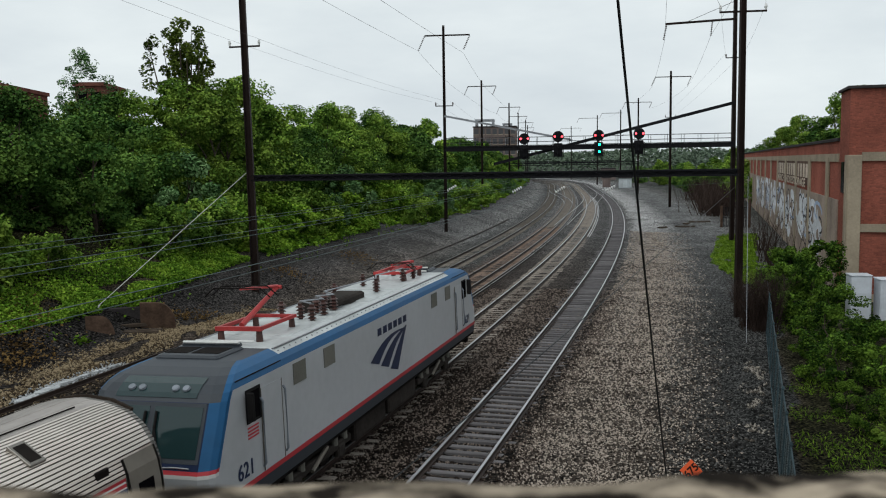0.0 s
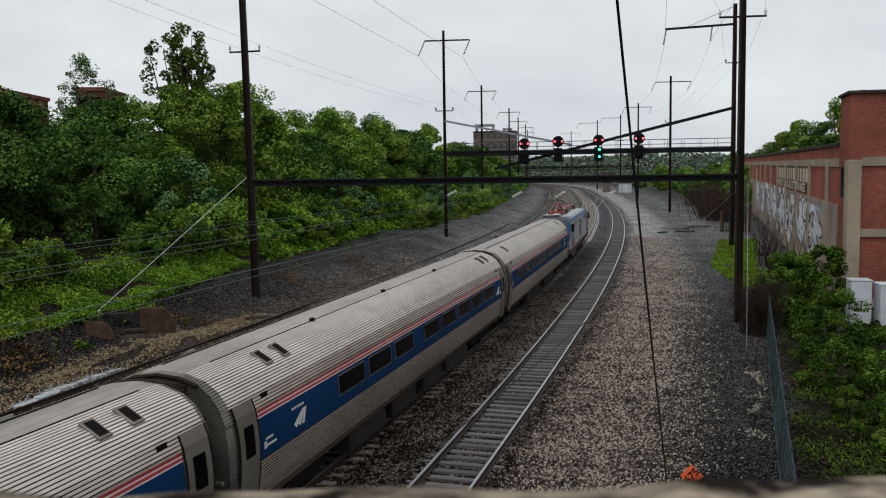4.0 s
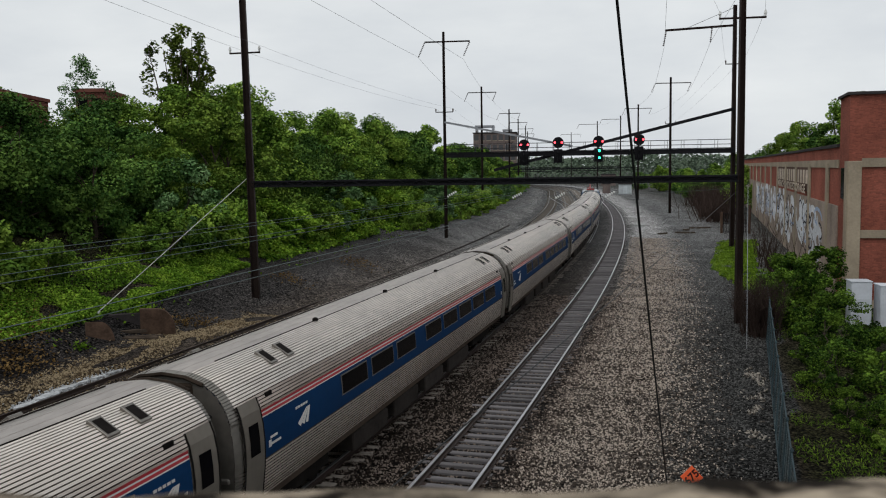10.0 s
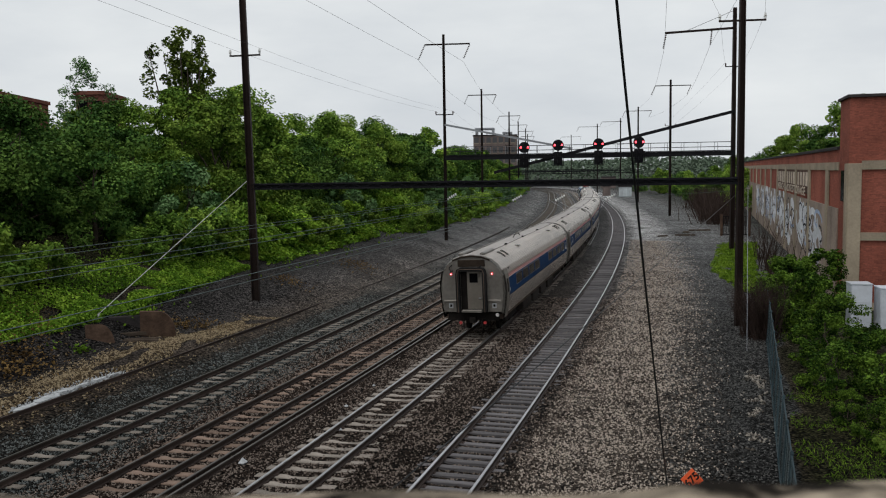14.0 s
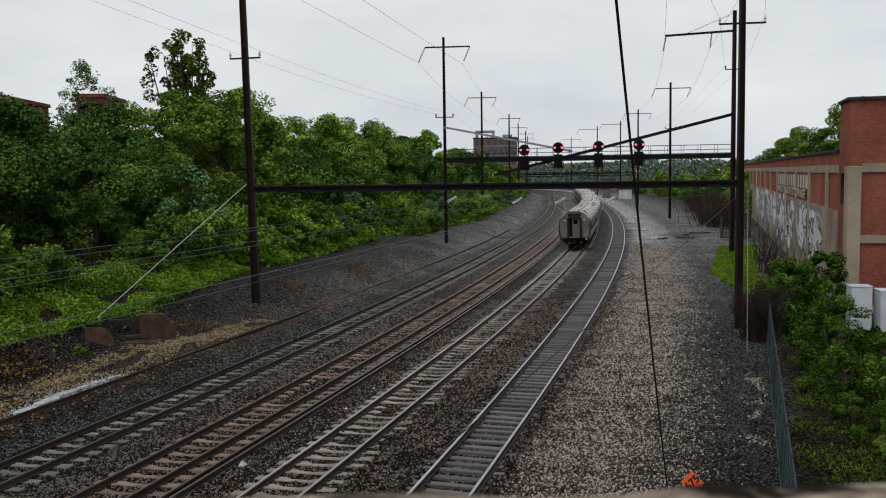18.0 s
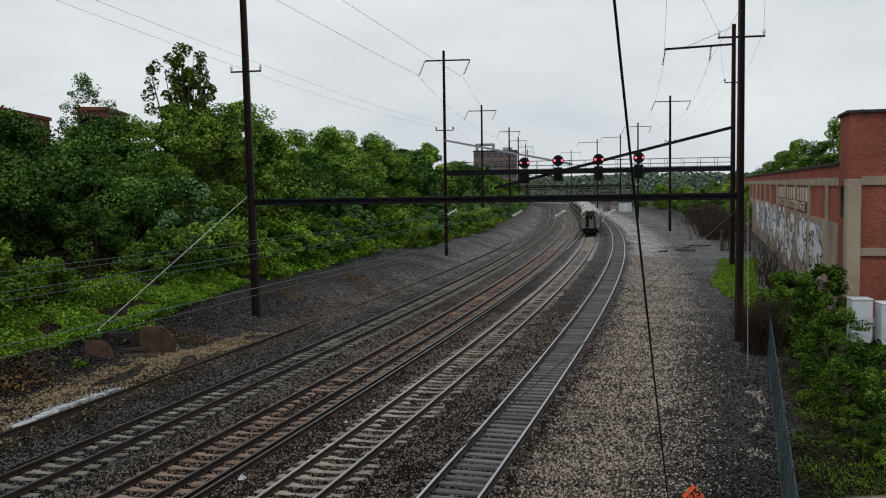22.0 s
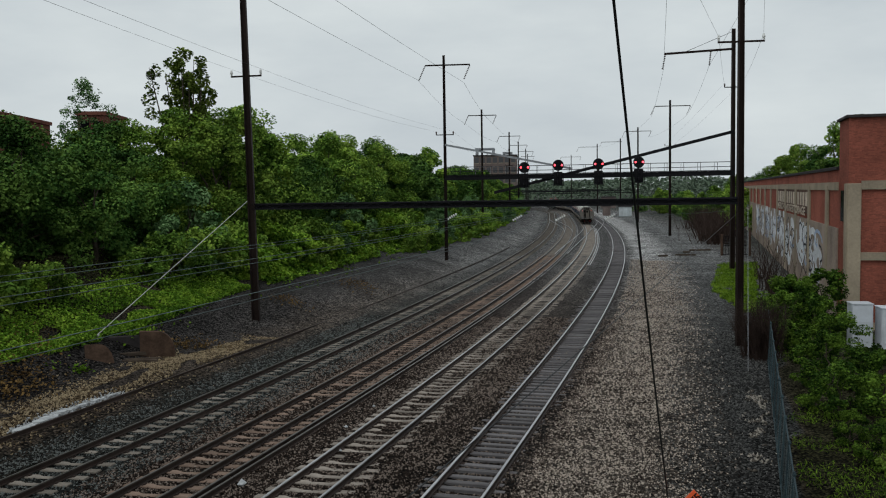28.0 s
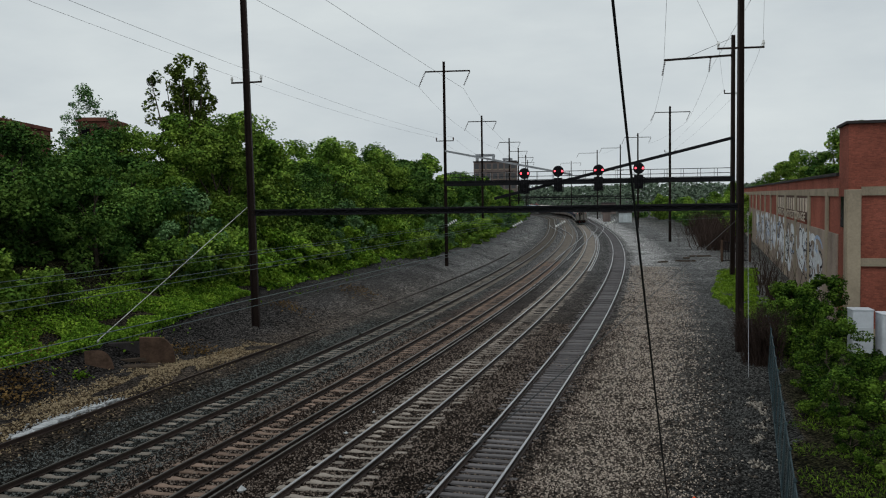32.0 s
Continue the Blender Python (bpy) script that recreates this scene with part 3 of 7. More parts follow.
def h_column(x, y, z0, z1, w0, w1, sh=None, slot=0):
    sh = sh or Shape()
    rings = []
    for z, w in ((z0, w0), (z1, w1)):
        a, t, k = w / 2, 0.045, 0.08 * w
        rings.append([(x + px, y + py, z) for px, py in ((-a, -a), (-a + t, -a), (-a + t, -k), (a - t, -k), (a - t, -a), (a, -a), (a, a), (a - t, a), (a - t, k), (-a + t, k), (-a + t, a), (-a, a))])
    sh.loft(rings, True, True, slot)
    return sh


def string_insulator(parent, p, q):
    """A string of discs from p to q."""
    p, q = Vector(p), Vector(q)
    sh = Shape()
    sh.tube(p, q, 0.025, None, 6)
    n = max(3, int((q - p).length / 0.16))
    for i in range(n):
        c = p.lerp(q, (i + 0.5) / n)
        d = (q - p).normalized() * 0.03
        sh.tube(c - d, c + d, 0.11, 0.06, 8)
    return part("insulator", sh, INSULATOR, parent)


def catenary_pole(x, y, base, top, width, high_arm=None, low_arm=None, lean=0.0):
    """A steel column. high_arm: (height, left reach, right reach) of a bent top arm with hanging strings; low_arm: a short arm with pins."""
    th = thing("catenary_pole", "tall dark brown steel catenary pole on the trackside", "pole", pose(x, y, base), "catenary poles")
    part("column", h_column(0, 0, -0.6, top - base, width, width * 0.72), POLE, th)
    ux, uy = math.cos(lean), math.sin(lean)
    if high_arm:
        z, le, ri = high_arm
        z -= base
        arm = Shape()
        arm.beam((-le * ux, -le * uy, z), (ri * ux, ri * uy, z), 0.13, 0.14)
        part("cross_arm", arm, POLE, th)
        for d, side in ((le, -1), (ri, 1)):
            if d > 0.5:
                a = (side * d * ux, side * d * uy, z - 0.05)
                b = (side * (d - side * 0.0) * ux + (-0.65 * ux), side * d * uy - 0.65 * uy, z - 1.5)
                string_insulator(th, a, b)
    if low_arm:
        z, reach = low_arm
        z -= base
        arm = Shape()
        arm.beam((-reach * ux, -reach * uy, z), (reach * ux, reach * uy, z), 0.09, 0.09)
        part("pin_arm", arm, POLE, th)
        for side in (-1, 1):
            pin = Shape()
            pin.tube((side * reach * 0.96 * ux, side * reach * 0.96 * uy, z + 0.04), (side * reach * 0.96 * ux, side * reach * 0.96 * uy, z + 0.20), 0.05, 0.07, 8)
            pin.tube((side * reach * 0.96 * ux, side * reach * 0.96 * uy, z + 0.20), (side * reach * 0.96 * ux, side * reach * 0.96 * uy, z + 0.36), 0.09, 0.05, 8)
            part("pin_insulator", pin, CERAMIC if y < 60 else INSULATOR, th)
    return th


def wire_thing(name, paths, r, mat, label, group="overhead wires"):
    sh = Shape()
    for p in paths:
        sh.path(p, r, 5)
    return tagged(part(name, sh, mat, None), label, "wire", group)


PL, PR = Vector((-11.12, 51.8, 1.0)), Vector((15.25, 45.2, -0.33))
P2, PR2 = Vector((0.36, 92.0, 1.3)), Vector((28.45, 86.5, -0.33))


def build_catenary():
    th = catenary_pole(PL.x, PL.y, 0.95, 22.0, 0.43, None, (14.75, 0.92), -0.14)
    foot = Vector((PL.x, PL.y, 0.95))
    th.matrix_basis = Matrix.Translation(foot) @ Matrix.Rotation(radians(-0.7), 4, "Y") @ Matrix.Translation(-foot) @ th.matrix_basis
    catenary_pole(PR.x, PR.y, -0.33, 22.0, 0.34, None, (15.24, 1.15), -0.14)
    catenary_pole(P2.x, P2.y, 1.3, 21.9, 0.36, (20.9, 1.95, 2.7), (13.75, 0.92), -0.1)
    th = catenary_pole(PR2.x, PR2.y, -0.33, 23.2, 0.42, None, (17.6, 0.85), -0.1)
    arm = Shape()
    arm.beam((0, 0, 21.6), (-6.7, 0.0, 21.2), 0.16, 0.2)
    arm.tube((0, 0, 23.3), (-4.6, 0, 21.4), 0.02)
    part("cross_arm", arm, POLE, th)
    string_insulator(th, (-6.6, 0, 21.2), (-6.9, 0, 19.7))
    string_insulator(th, (-2.2, 0, 21.4), (-2.35, 0, 20.0))
    far = ((6.9, 151, 2.2, 21.7, 2.3, 2.5), (15.9, 208, 2.4, 21.6, 2.3, 2.6), (22.0, 254, 2.5, 21.8, 2.3, 2.6), (28.5, 300, 2.5, 22, 2.3, 2.6),
           (39.2, 152, -0.3, 22.9, 2.6, 3.4), (48.1, 217, -0.3, 22.9, 3.2, 3.2), (54.1, 268, -0.3, 23.1, 5.6, 0.4), (52.7, 300, -0.3, 23.2, 6.2, 0.4), (58.5, 400, -0.3, 23.6, 4.5, 4.5),
           (33.5, 345, 2.5, 22, 2.5, 2.6))
    for x, y, b, t, le, ri in far:
        catenary_pole(x, y, b, t, 0.40, (t - 1.0, le, ri), (t - 7.8, 0.9), -0.1)
    # cross beam between the two near poles
    cb = thing("portal_beam", "black steel lattice beam spanning the tracks between two poles", "beam", group="portal beams")
    for dz in (-0.14, 0.14):
        sh = Shape()
        sh.beam((PL.x, PL.y, 7.17 + dz), (PR.x, PR.y, 7.2 + dz), 0.30, 0.09)
        part("chord", sh, BLACK_STEEL, cb)
    sh = Shape()
    a, b = Vector((PL.x, PL.y, 7.17)), Vector((PR.x, PR.y, 7.2))
    sh.beam(a, b, 0.05, 0.2)
    for i in range(40):
        p, q = a.lerp(b, i / 40), a.lerp(b, (i + 1) / 40)
        k = 0.12 if i % 2 else -0.12
        sh.beam(p + Vector((0, -0.12, k)), q + Vector((0, -0.12, -k)), 0.04, 0.05)
    part("lattice", sh, BLACK_STEEL, cb)
    for a, b, z in (((15.9, 208), (48.1, 217), 7.3), ((22.0, 254), (54.1, 268), 7.6), ((28.5, 300), (52.7, 300), 7.6)):
        cb = thing("portal_beam", "distant dark steel beam spanning the tracks", "beam", group="portal beams")
        for dz in (-0.3, 0.3):
            sh = Shape()
            sh.beam((*a, z + dz), (*b, z + dz), 0.35, 0.16)
            part("chord", sh, BLACK_STEEL, cb)
        sh = Shape()
        for i in range(24):
            p, q = Vector((*a, z)).lerp(Vector((*b, z)), i / 24), Vector((*a, z)).lerp(Vector((*b, z)), (i + 1) / 24)
            k = 0.28 if i % 2 else -0.28
            sh.beam(p + Vector((0, 0, k)), q + Vector((0, 0, -k)), 0.08, 0.08)
        part("lattice", sh, BLACK_STEEL, cb)
    # span wire that steadies the contact wires under the signal bridge
    sw = thing("span_wire", "thin span wire with white pull-off insulators between two poles", "wire", group="overhead wires")
    run = sagging((P2.x, P2.y, 5.3), (PR2.x, PR2.y, 5.6), 0.4)
    part("wire", Shape().path(run, 0.012, 5), GREEN_WIRE, sw)
    for x in (1.0, 7.7, 12.0, 16.9):
        u = (x - P2.x) / (PR2.x - P2.x)
        c = Vector((P2.x, P2.y, 5.3)).lerp(Vector((PR2.x, PR2.y, 5.6)), u) - Vector((0, 0, 0.4 * 4 * u * (1 - u)))
        ins = Shape()
        ax = Vector((0.5, -0.1, 0.28))
        ins.tube(c - ax, c + ax, 0.03, None, 6)
        for k in range(5):
            m = c + ax * (k * 0.4 - 0.8)
            ins.tube(m - ax * 0.08, m + ax * 0.08, 0.15, 0.11, 8)
        part("pull_off_insulator", ins, CERAMIC, sw, "white pull-off insulator")


def build_signal_bridge():
    sb = thing("signal_bridge", "black steel signal bridge with a railed walkway over the tracks", "signal bridge")
    a, b = Vector((P2.x, P2.y, 9.3)), Vector((PR2.x, PR2.y, 9.3))
    d = (b - a).normalized()
    for dy, nm in ((-0.45, "girder"), (0.45, "girder")):
        sh = Shape()
        o = Vector((0, dy, 0))
        sh.beam(a + o + Vector((0, 0, 0.16)), b + o + Vector((0, 0, 0.16)), 0.14, 0.10)
        sh.beam(a + o - Vector((0, 0, 0.2)), b + o - Vector((0, 0, 0.2)), 0.14, 0.10)
        sh.beam(a + o, b + o, 0.03, 0.34)
        for i in range(29):
            p = a.lerp(b, i / 28) + o
            sh.beam(p + Vector((0, 0, -0.25)), p + Vector((0, 0, 0.2)), 0.08, 0.08)
        part(nm, sh, BLACK_STEEL, sb)
    sh = Shape()
    sh.beam(a + Vector((0, 0, 0.26)), b + Vector((0, 0, 0.26)), 1.1, 0.05)
    part("walkway", sh, BLACK_STEEL, sb, "steel grating walkway")
    for dy in (-0.5, 0.5):
        sh = Shape()
        for h in (0.62, 1.08):
            sh.path([a + Vector((0, dy, h)), b + Vector((0, dy, h))], 0.025)
        for i in range(19):
            p = a.lerp(b, i / 18) + Vector((0, dy, 0.2))
            sh.path([p, p + Vector((0, 0, 0.9))], 0.022)
        part("handrail", sh, GREY_STEEL if dy > 0 else BLACK_STEEL, sb)
    # tie struts from the poles down to the span
    sh = Shape()
    sh.beam((PR2.x, PR2.y - 0.3, 13.3), (P2.x + 5.0, P2.y - 1.2, 7.7), 0.22, 0.30)
    part("strut", sh, BLACK_STEEL, sb, "long inclined tubular strut")
    sh = Shape()
    sh.beam((P2.x, P2.y - 0.25, 12.7), (P2.x + 12.8, P2.y - 2.8, 10.0), 0.16, 0.2)
    part("strut", sh, GREY_STEEL, sb, "pale inclined tubular strut")


def build_signals():
    heads = []
    for n, (x, z) in enumerate(((8.36, 10.2), (11.71, 10.36), (15.64, 10.4), (19.5, 10.5))):
        y = P2.y + (x - P2.x) * (PR2.y - P2.y) / (PR2.x - P2.x) - 0.75
        sg = thing("railway_signal", "round black position light signal showing red lamps" if n != 2 else "round black position light signal showing red and green lamps",
                   "signal", pose(x, y, z), "signals on the bridge")
        disc = Shape()
        ring = [(0.56 * math.cos(a), 0.56 * math.sin(a)) for a in np.linspace(0, 2 * math.pi, 24, endpoint=False)]
        disc.loft([[(px, 0.06, pz) for px, pz in ring], [(px, 0.0, pz) for px, pz in ring], [(px * 0.94, -0.02, pz * 0.94) for px, pz in ring]])
        part("backing_disc", disc, BLACK_STEEL, sg)
        for px, pz, lit in ((-0.36, 0, 1), (0.36, 0, 1), (0, 0.36, 0), (0, -0.36, 0), (0, 0, 0)):
            lamp = Shape()
            lamp.tube((px, 0.0, pz), (px, -0.16, pz), 0.115, 0.115, 12)
            ob = part("lamp_hood", lamp, BLACK_STEEL, sg)
            if lit:
                g = Shape()
                g.tube((px, -0.162, pz), (px, -0.19, pz), 0.10, 0.05, 12)
                part("red_lens", g, RED_LIGHT, sg, "glowing red lens")
        mast = Shape()
        mast.tube((0, 0.12, -2.1), (0, 0.12, 0.5), 0.07)
        mast.box((-0.28, 0.05, -1.55), (0.28, 0.35, -0.75))
        part("mast", mast, BLACK_STEEL, sg)
        deck = Shape()
        deck.box((-0.5, -0.35, -2.05), (0.5, 0.5, -2.0))
        part("cage_floor", deck, BLACK_STEEL, sg)
        bars = [("cage_post", (cxx, cyy, -2.0), (cxx, cyy, -0.9)) for cxx in (-0.48, -0.16, 0.16, 0.48) for cyy in (-0.33, 0.48)]
        for zz in (-1.55, -1.15, -0.9):
            bars += [("cage_rail", (-0.48, cyy, zz), (0.48, cyy, zz)) for cyy in (-0.33, 0.48)]
            bars += [("cage_rail", (cxx, -0.33, zz), (cxx, 0.48, zz)) for cxx in (-0.48, 0.48)]
        for kind_name, p, q in bars:
            bar = Shape()
            bar.tube(p, q, 0.03, None, 5)
            part(kind_name, bar, BLACK_STEEL, sg)
        case = Shape()
        case.box((-0.42, -0.1, -1.98), (0.42, 0.30, -0.66), 0, 0.05)
        part("relay_housing", case, BLACK_STEEL, sg)
        for zz in (-0.92, -1.62):
            low = Shape()
            low.tube((0, -0.1, zz), (0, -0.40, zz), 0.13, 0.13, 12)
            part("lower_hood", low, BLACK_STEEL, sg)
        heads.append(sg)
    return heads


RED_LIGHT = glow("red_signal_glow", (1.0, 0.05, 0.07), 5.0)
GREEN_LIGHT = glow("green_signal_glow", (0.03, 1.0, 0.45), 5.0)
TAIL_LIGHT = glow("red_tail_glow", (1.0, 0.03, 0.05), 1.1)
LAMP_CORE = glow("red_lamp_core", (1.0, 0.35, 0.35), 6.0)
build_catenary()
build_signal_bridge()
SIGNALS = build_signals()
GREENS = []
for zz in (-0.92, -1.62):
    g = Shape()
    g.tube((0, 0, 0), (0, -0.03, 0), 0.115, 0.06, 12)
    ob = part("green_lens", g, GREEN_LIGHT, SIGNALS[2], "green lens of the signal head")
    ob.matrix_basis = pose(0, -0.402, zz)
    GREENS.append((ob, zz))


def build_wires():
    for o, z in ((-7.85, 5.62), (-4.03, 5.6), (MAIN, 5.38)):
        run = [place(s, o, z) for s in list(range(-30, 60, 10)) + list(range(60, 330, 12))]
        wire_thing("contact_wire", [run], 0.009, GREEN_WIRE, "thin patinated contact wire above a track")
        run = [place(s, o, z + 0.10 + 0.09 * abs(math.sin((s - 46) * math.pi / 84))) for s in list(range(-30, 60, 6)) + list(range(60, 330, 12))]
        wire_thing("messenger_wire", [run], 0.009, GREEN_WIRE, "thin messenger wire sagging above a track")
    # high feeders pole to pole
    def feeder(pts, r=0.016, sag=1.2):
        out_pts = []
        for a, b in zip(pts, pts[1:]):
            out_pts += sagging(a, b, sag)
        wire_thing("feeder_wire", [out_pts], r, WIRE, "thin feeder wire strung between pole arms")
    feeder([(-27.5, -10, 23.2), (-2.3, 92, 19.4), (4.2, 151, 19.3), (13.2, 208, 19.2), (19.5, 254, 19.2)], 0.012, 0.5)
    feeder([(-21.5, -10, 21.9), (2.4, 92, 19.1), (8.8, 151, 19.3), (17.8, 208, 19.2), (24.0, 254, 19.2)], 0.012, 0.5)
    feeder([(-1.7, -10, 26.0), (21.66, 86.5, 19.4), (36.0, 152, 20.2), (44.5, 217, 20.4), (48.3, 268, 20.5)], 0.012, 0.5)
    feeder([(9.2, -10, 28.7), (26.1, 86.5, 19.7), (42.0, 152, 20.2), (51, 217, 20.4)], 0.012, 0.5)
    feeder([(-16.3, -20, 14.0), (-12.0, 51.8, 15.1), (-0.5, 92, 14.1), (6.0, 151, 14.2)], 0.006, 0.3)
    feeder([(-12.9, -20, 12.7), (-10.25, 51.8, 15.1), (1.25, 92, 14.1), (7.8, 151, 14.2)], 0.006, 0.3)
    feeder([(-7.0, -20, 17.2), (16.35, 45.1, 15.6), (29.2, 86.4, 18.0), (40, 152, 15.5)], 0.006, 0.3)
    feeder([(-11.0, -20, 15.0), (14.15, 45.3, 15.5), (27.6, 86.6, 18.0), (38.3, 152, 15.5)], 0.006, 0.3)
    # guys
    wire_thing("guy_wire", [[(PL.x - 0.25, PL.y, 7.55), (-16.96, 42.2, 1.05)]], 0.022, GUY, "pale guy wire anchoring a catenary pole", "guy wires")
    wire_thing("guy_wire", [[(PR.x + 0.3, PR.y - 0.3, 7.0), (13.5, 38.8, -0.3)]], 0.010, GREY_STEEL, "pale guy wire anchoring a catenary pole", "guy wires")
    # pull-off wire from the near pole across the last track
    wire_thing("pull_off_wire", [sagging((PR.x - 0.2, PR.y, 6.5), (-8.5, 0.0, 0.85), 0.15)], 0.014, WIRE, "thin dark wire slung over the last track")
    # heavy dark drop wire close to the bridge
    wire_thing("drop_wire", [sagging((0.30, 5.0, 15.6), (5.62, 21.8, -0.25), 0.35)], 0.019, WIRE, "heavy black cable running down to the ground")


build_wires()

# ---- warehouse ----


def brick_material(name, base, scale=1.0):
    m = surf(name, base, 0.9, 0, 0.3, 0.3, 12, 0.0)
    nt = m.node_tree
    p = nt.nodes["Principled BSDF"]
    hsv = p.inputs["Base Color"].links[0].from_node
    tc, sep, add, com = (nt.nodes.new("ShaderNode" + k) for k in ("TexCoord", "SeparateXYZ", "Math", "CombineXYZ"))
    nt.links.new(tc.outputs["Object"], sep.inputs[0])
    nt.links.new(sep.outputs["X"], add.inputs[0])
    nt.links.new(sep.outputs["Y"], add.inputs[1])
    nt.links.new(add.outputs[0], com.inputs["X"])
    nt.links.new(sep.outputs["Z"], com.inputs["Y"])
    bt = nt.nodes.new("ShaderNodeTexBrick")
    bt.inputs["Scale"].default_value = 1.0
    bt.inputs["Brick Width"].default_value, bt.inputs["Row Height"].default_value, bt.inputs["Mortar Size"].default_value = 0.22, 0.075, 0.008
    bt.inputs["Color1"].default_value, bt.inputs["Color2"].default_value, bt.inputs["Mortar"].default_value = (0.75, 0.75, 0.75, 1), (1.15, 1.1, 1.05, 1), (0.95, 1.0, 1.0, 1)
    nt.links.new(com.outputs[0], bt.inputs["Vector"])
    mul = nt.nodes.new("ShaderNodeMix")
    mul.data_type, mul.blend_type = "RGBA", "MULTIPLY"
    mul.inputs["Factor"].default_value = 1.0
    nt.links.new(hsv.outputs[0], mul.inputs["A"])
    nt.links.new(bt.outputs["Color"], mul.inputs["B"])
    nt.links.new(mul.outputs["Result"], p.inputs["Base Color"])
    bp = nt.nodes.new("ShaderNodeBump")
    bp.inputs["Strength"].default_value, bp.inputs["Distance"].default_value = 0.5, 0.01
    nt.links.new(bt.outputs["Fac"], bp.inputs["Height"])
    bp.invert = True
    nt.links.new(bp.outputs[0], p.inputs["Normal"])
    return m


BRICKWORK = brick_material("red_brickwork", (0.26, 0.088, 0.064))
PAINT_WHITE = surf("white_spray_paint", (0.62, 0.63, 0.66), 0.7, 0, 0.2, 1, 8, 0)
PAINT_DARK = surf("dark_spray_paint", (0.03, 0.03, 0.04), 0.7, 0, 0.2, 1, 8, 0)
PAINT_BLUE = surf("pale_blue_spray_paint", (0.30, 0.36, 0.48), 0.7, 0, 0.2, 1, 8, 0)
SIGN_WHITE = surf("faded_white_lettering", (0.50, 0.42, 0.34), 0.9, 0, 0.3, 2, 8, 0)
PLINTH = surf("stained_pale_plinth", (0.25, 0.20, 0.165), 0.9, 0, 0.35, 0.4, 6, 0.2)
SIGN_BLACK = surf("faded_dark_sign_ground", (0.12, 0.075, 0.06), 0.9, 0, 0.35, 1, 8, 0)


def lettering(text, size, mat, parent, m, name="lettering", bold=0.0):
    cu = bpy.data.curves.new(name, "FONT")
    cu.body, cu.size, cu.align_x, cu.align_y, cu.offset, cu.extrude = text, size, "CENTER", "CENTER", bold, 0.004
    tmp = new("tmp", cu)
    me = bpy.data.meshes.new_from_object(tmp.evaluated_get(bpy.context.evaluated_depsgraph_get()))
    bpy.data.objects.remove(tmp)
    me.materials.clear()
    me.materials.append(mat)
    return part(name, me, None, parent, m=m)


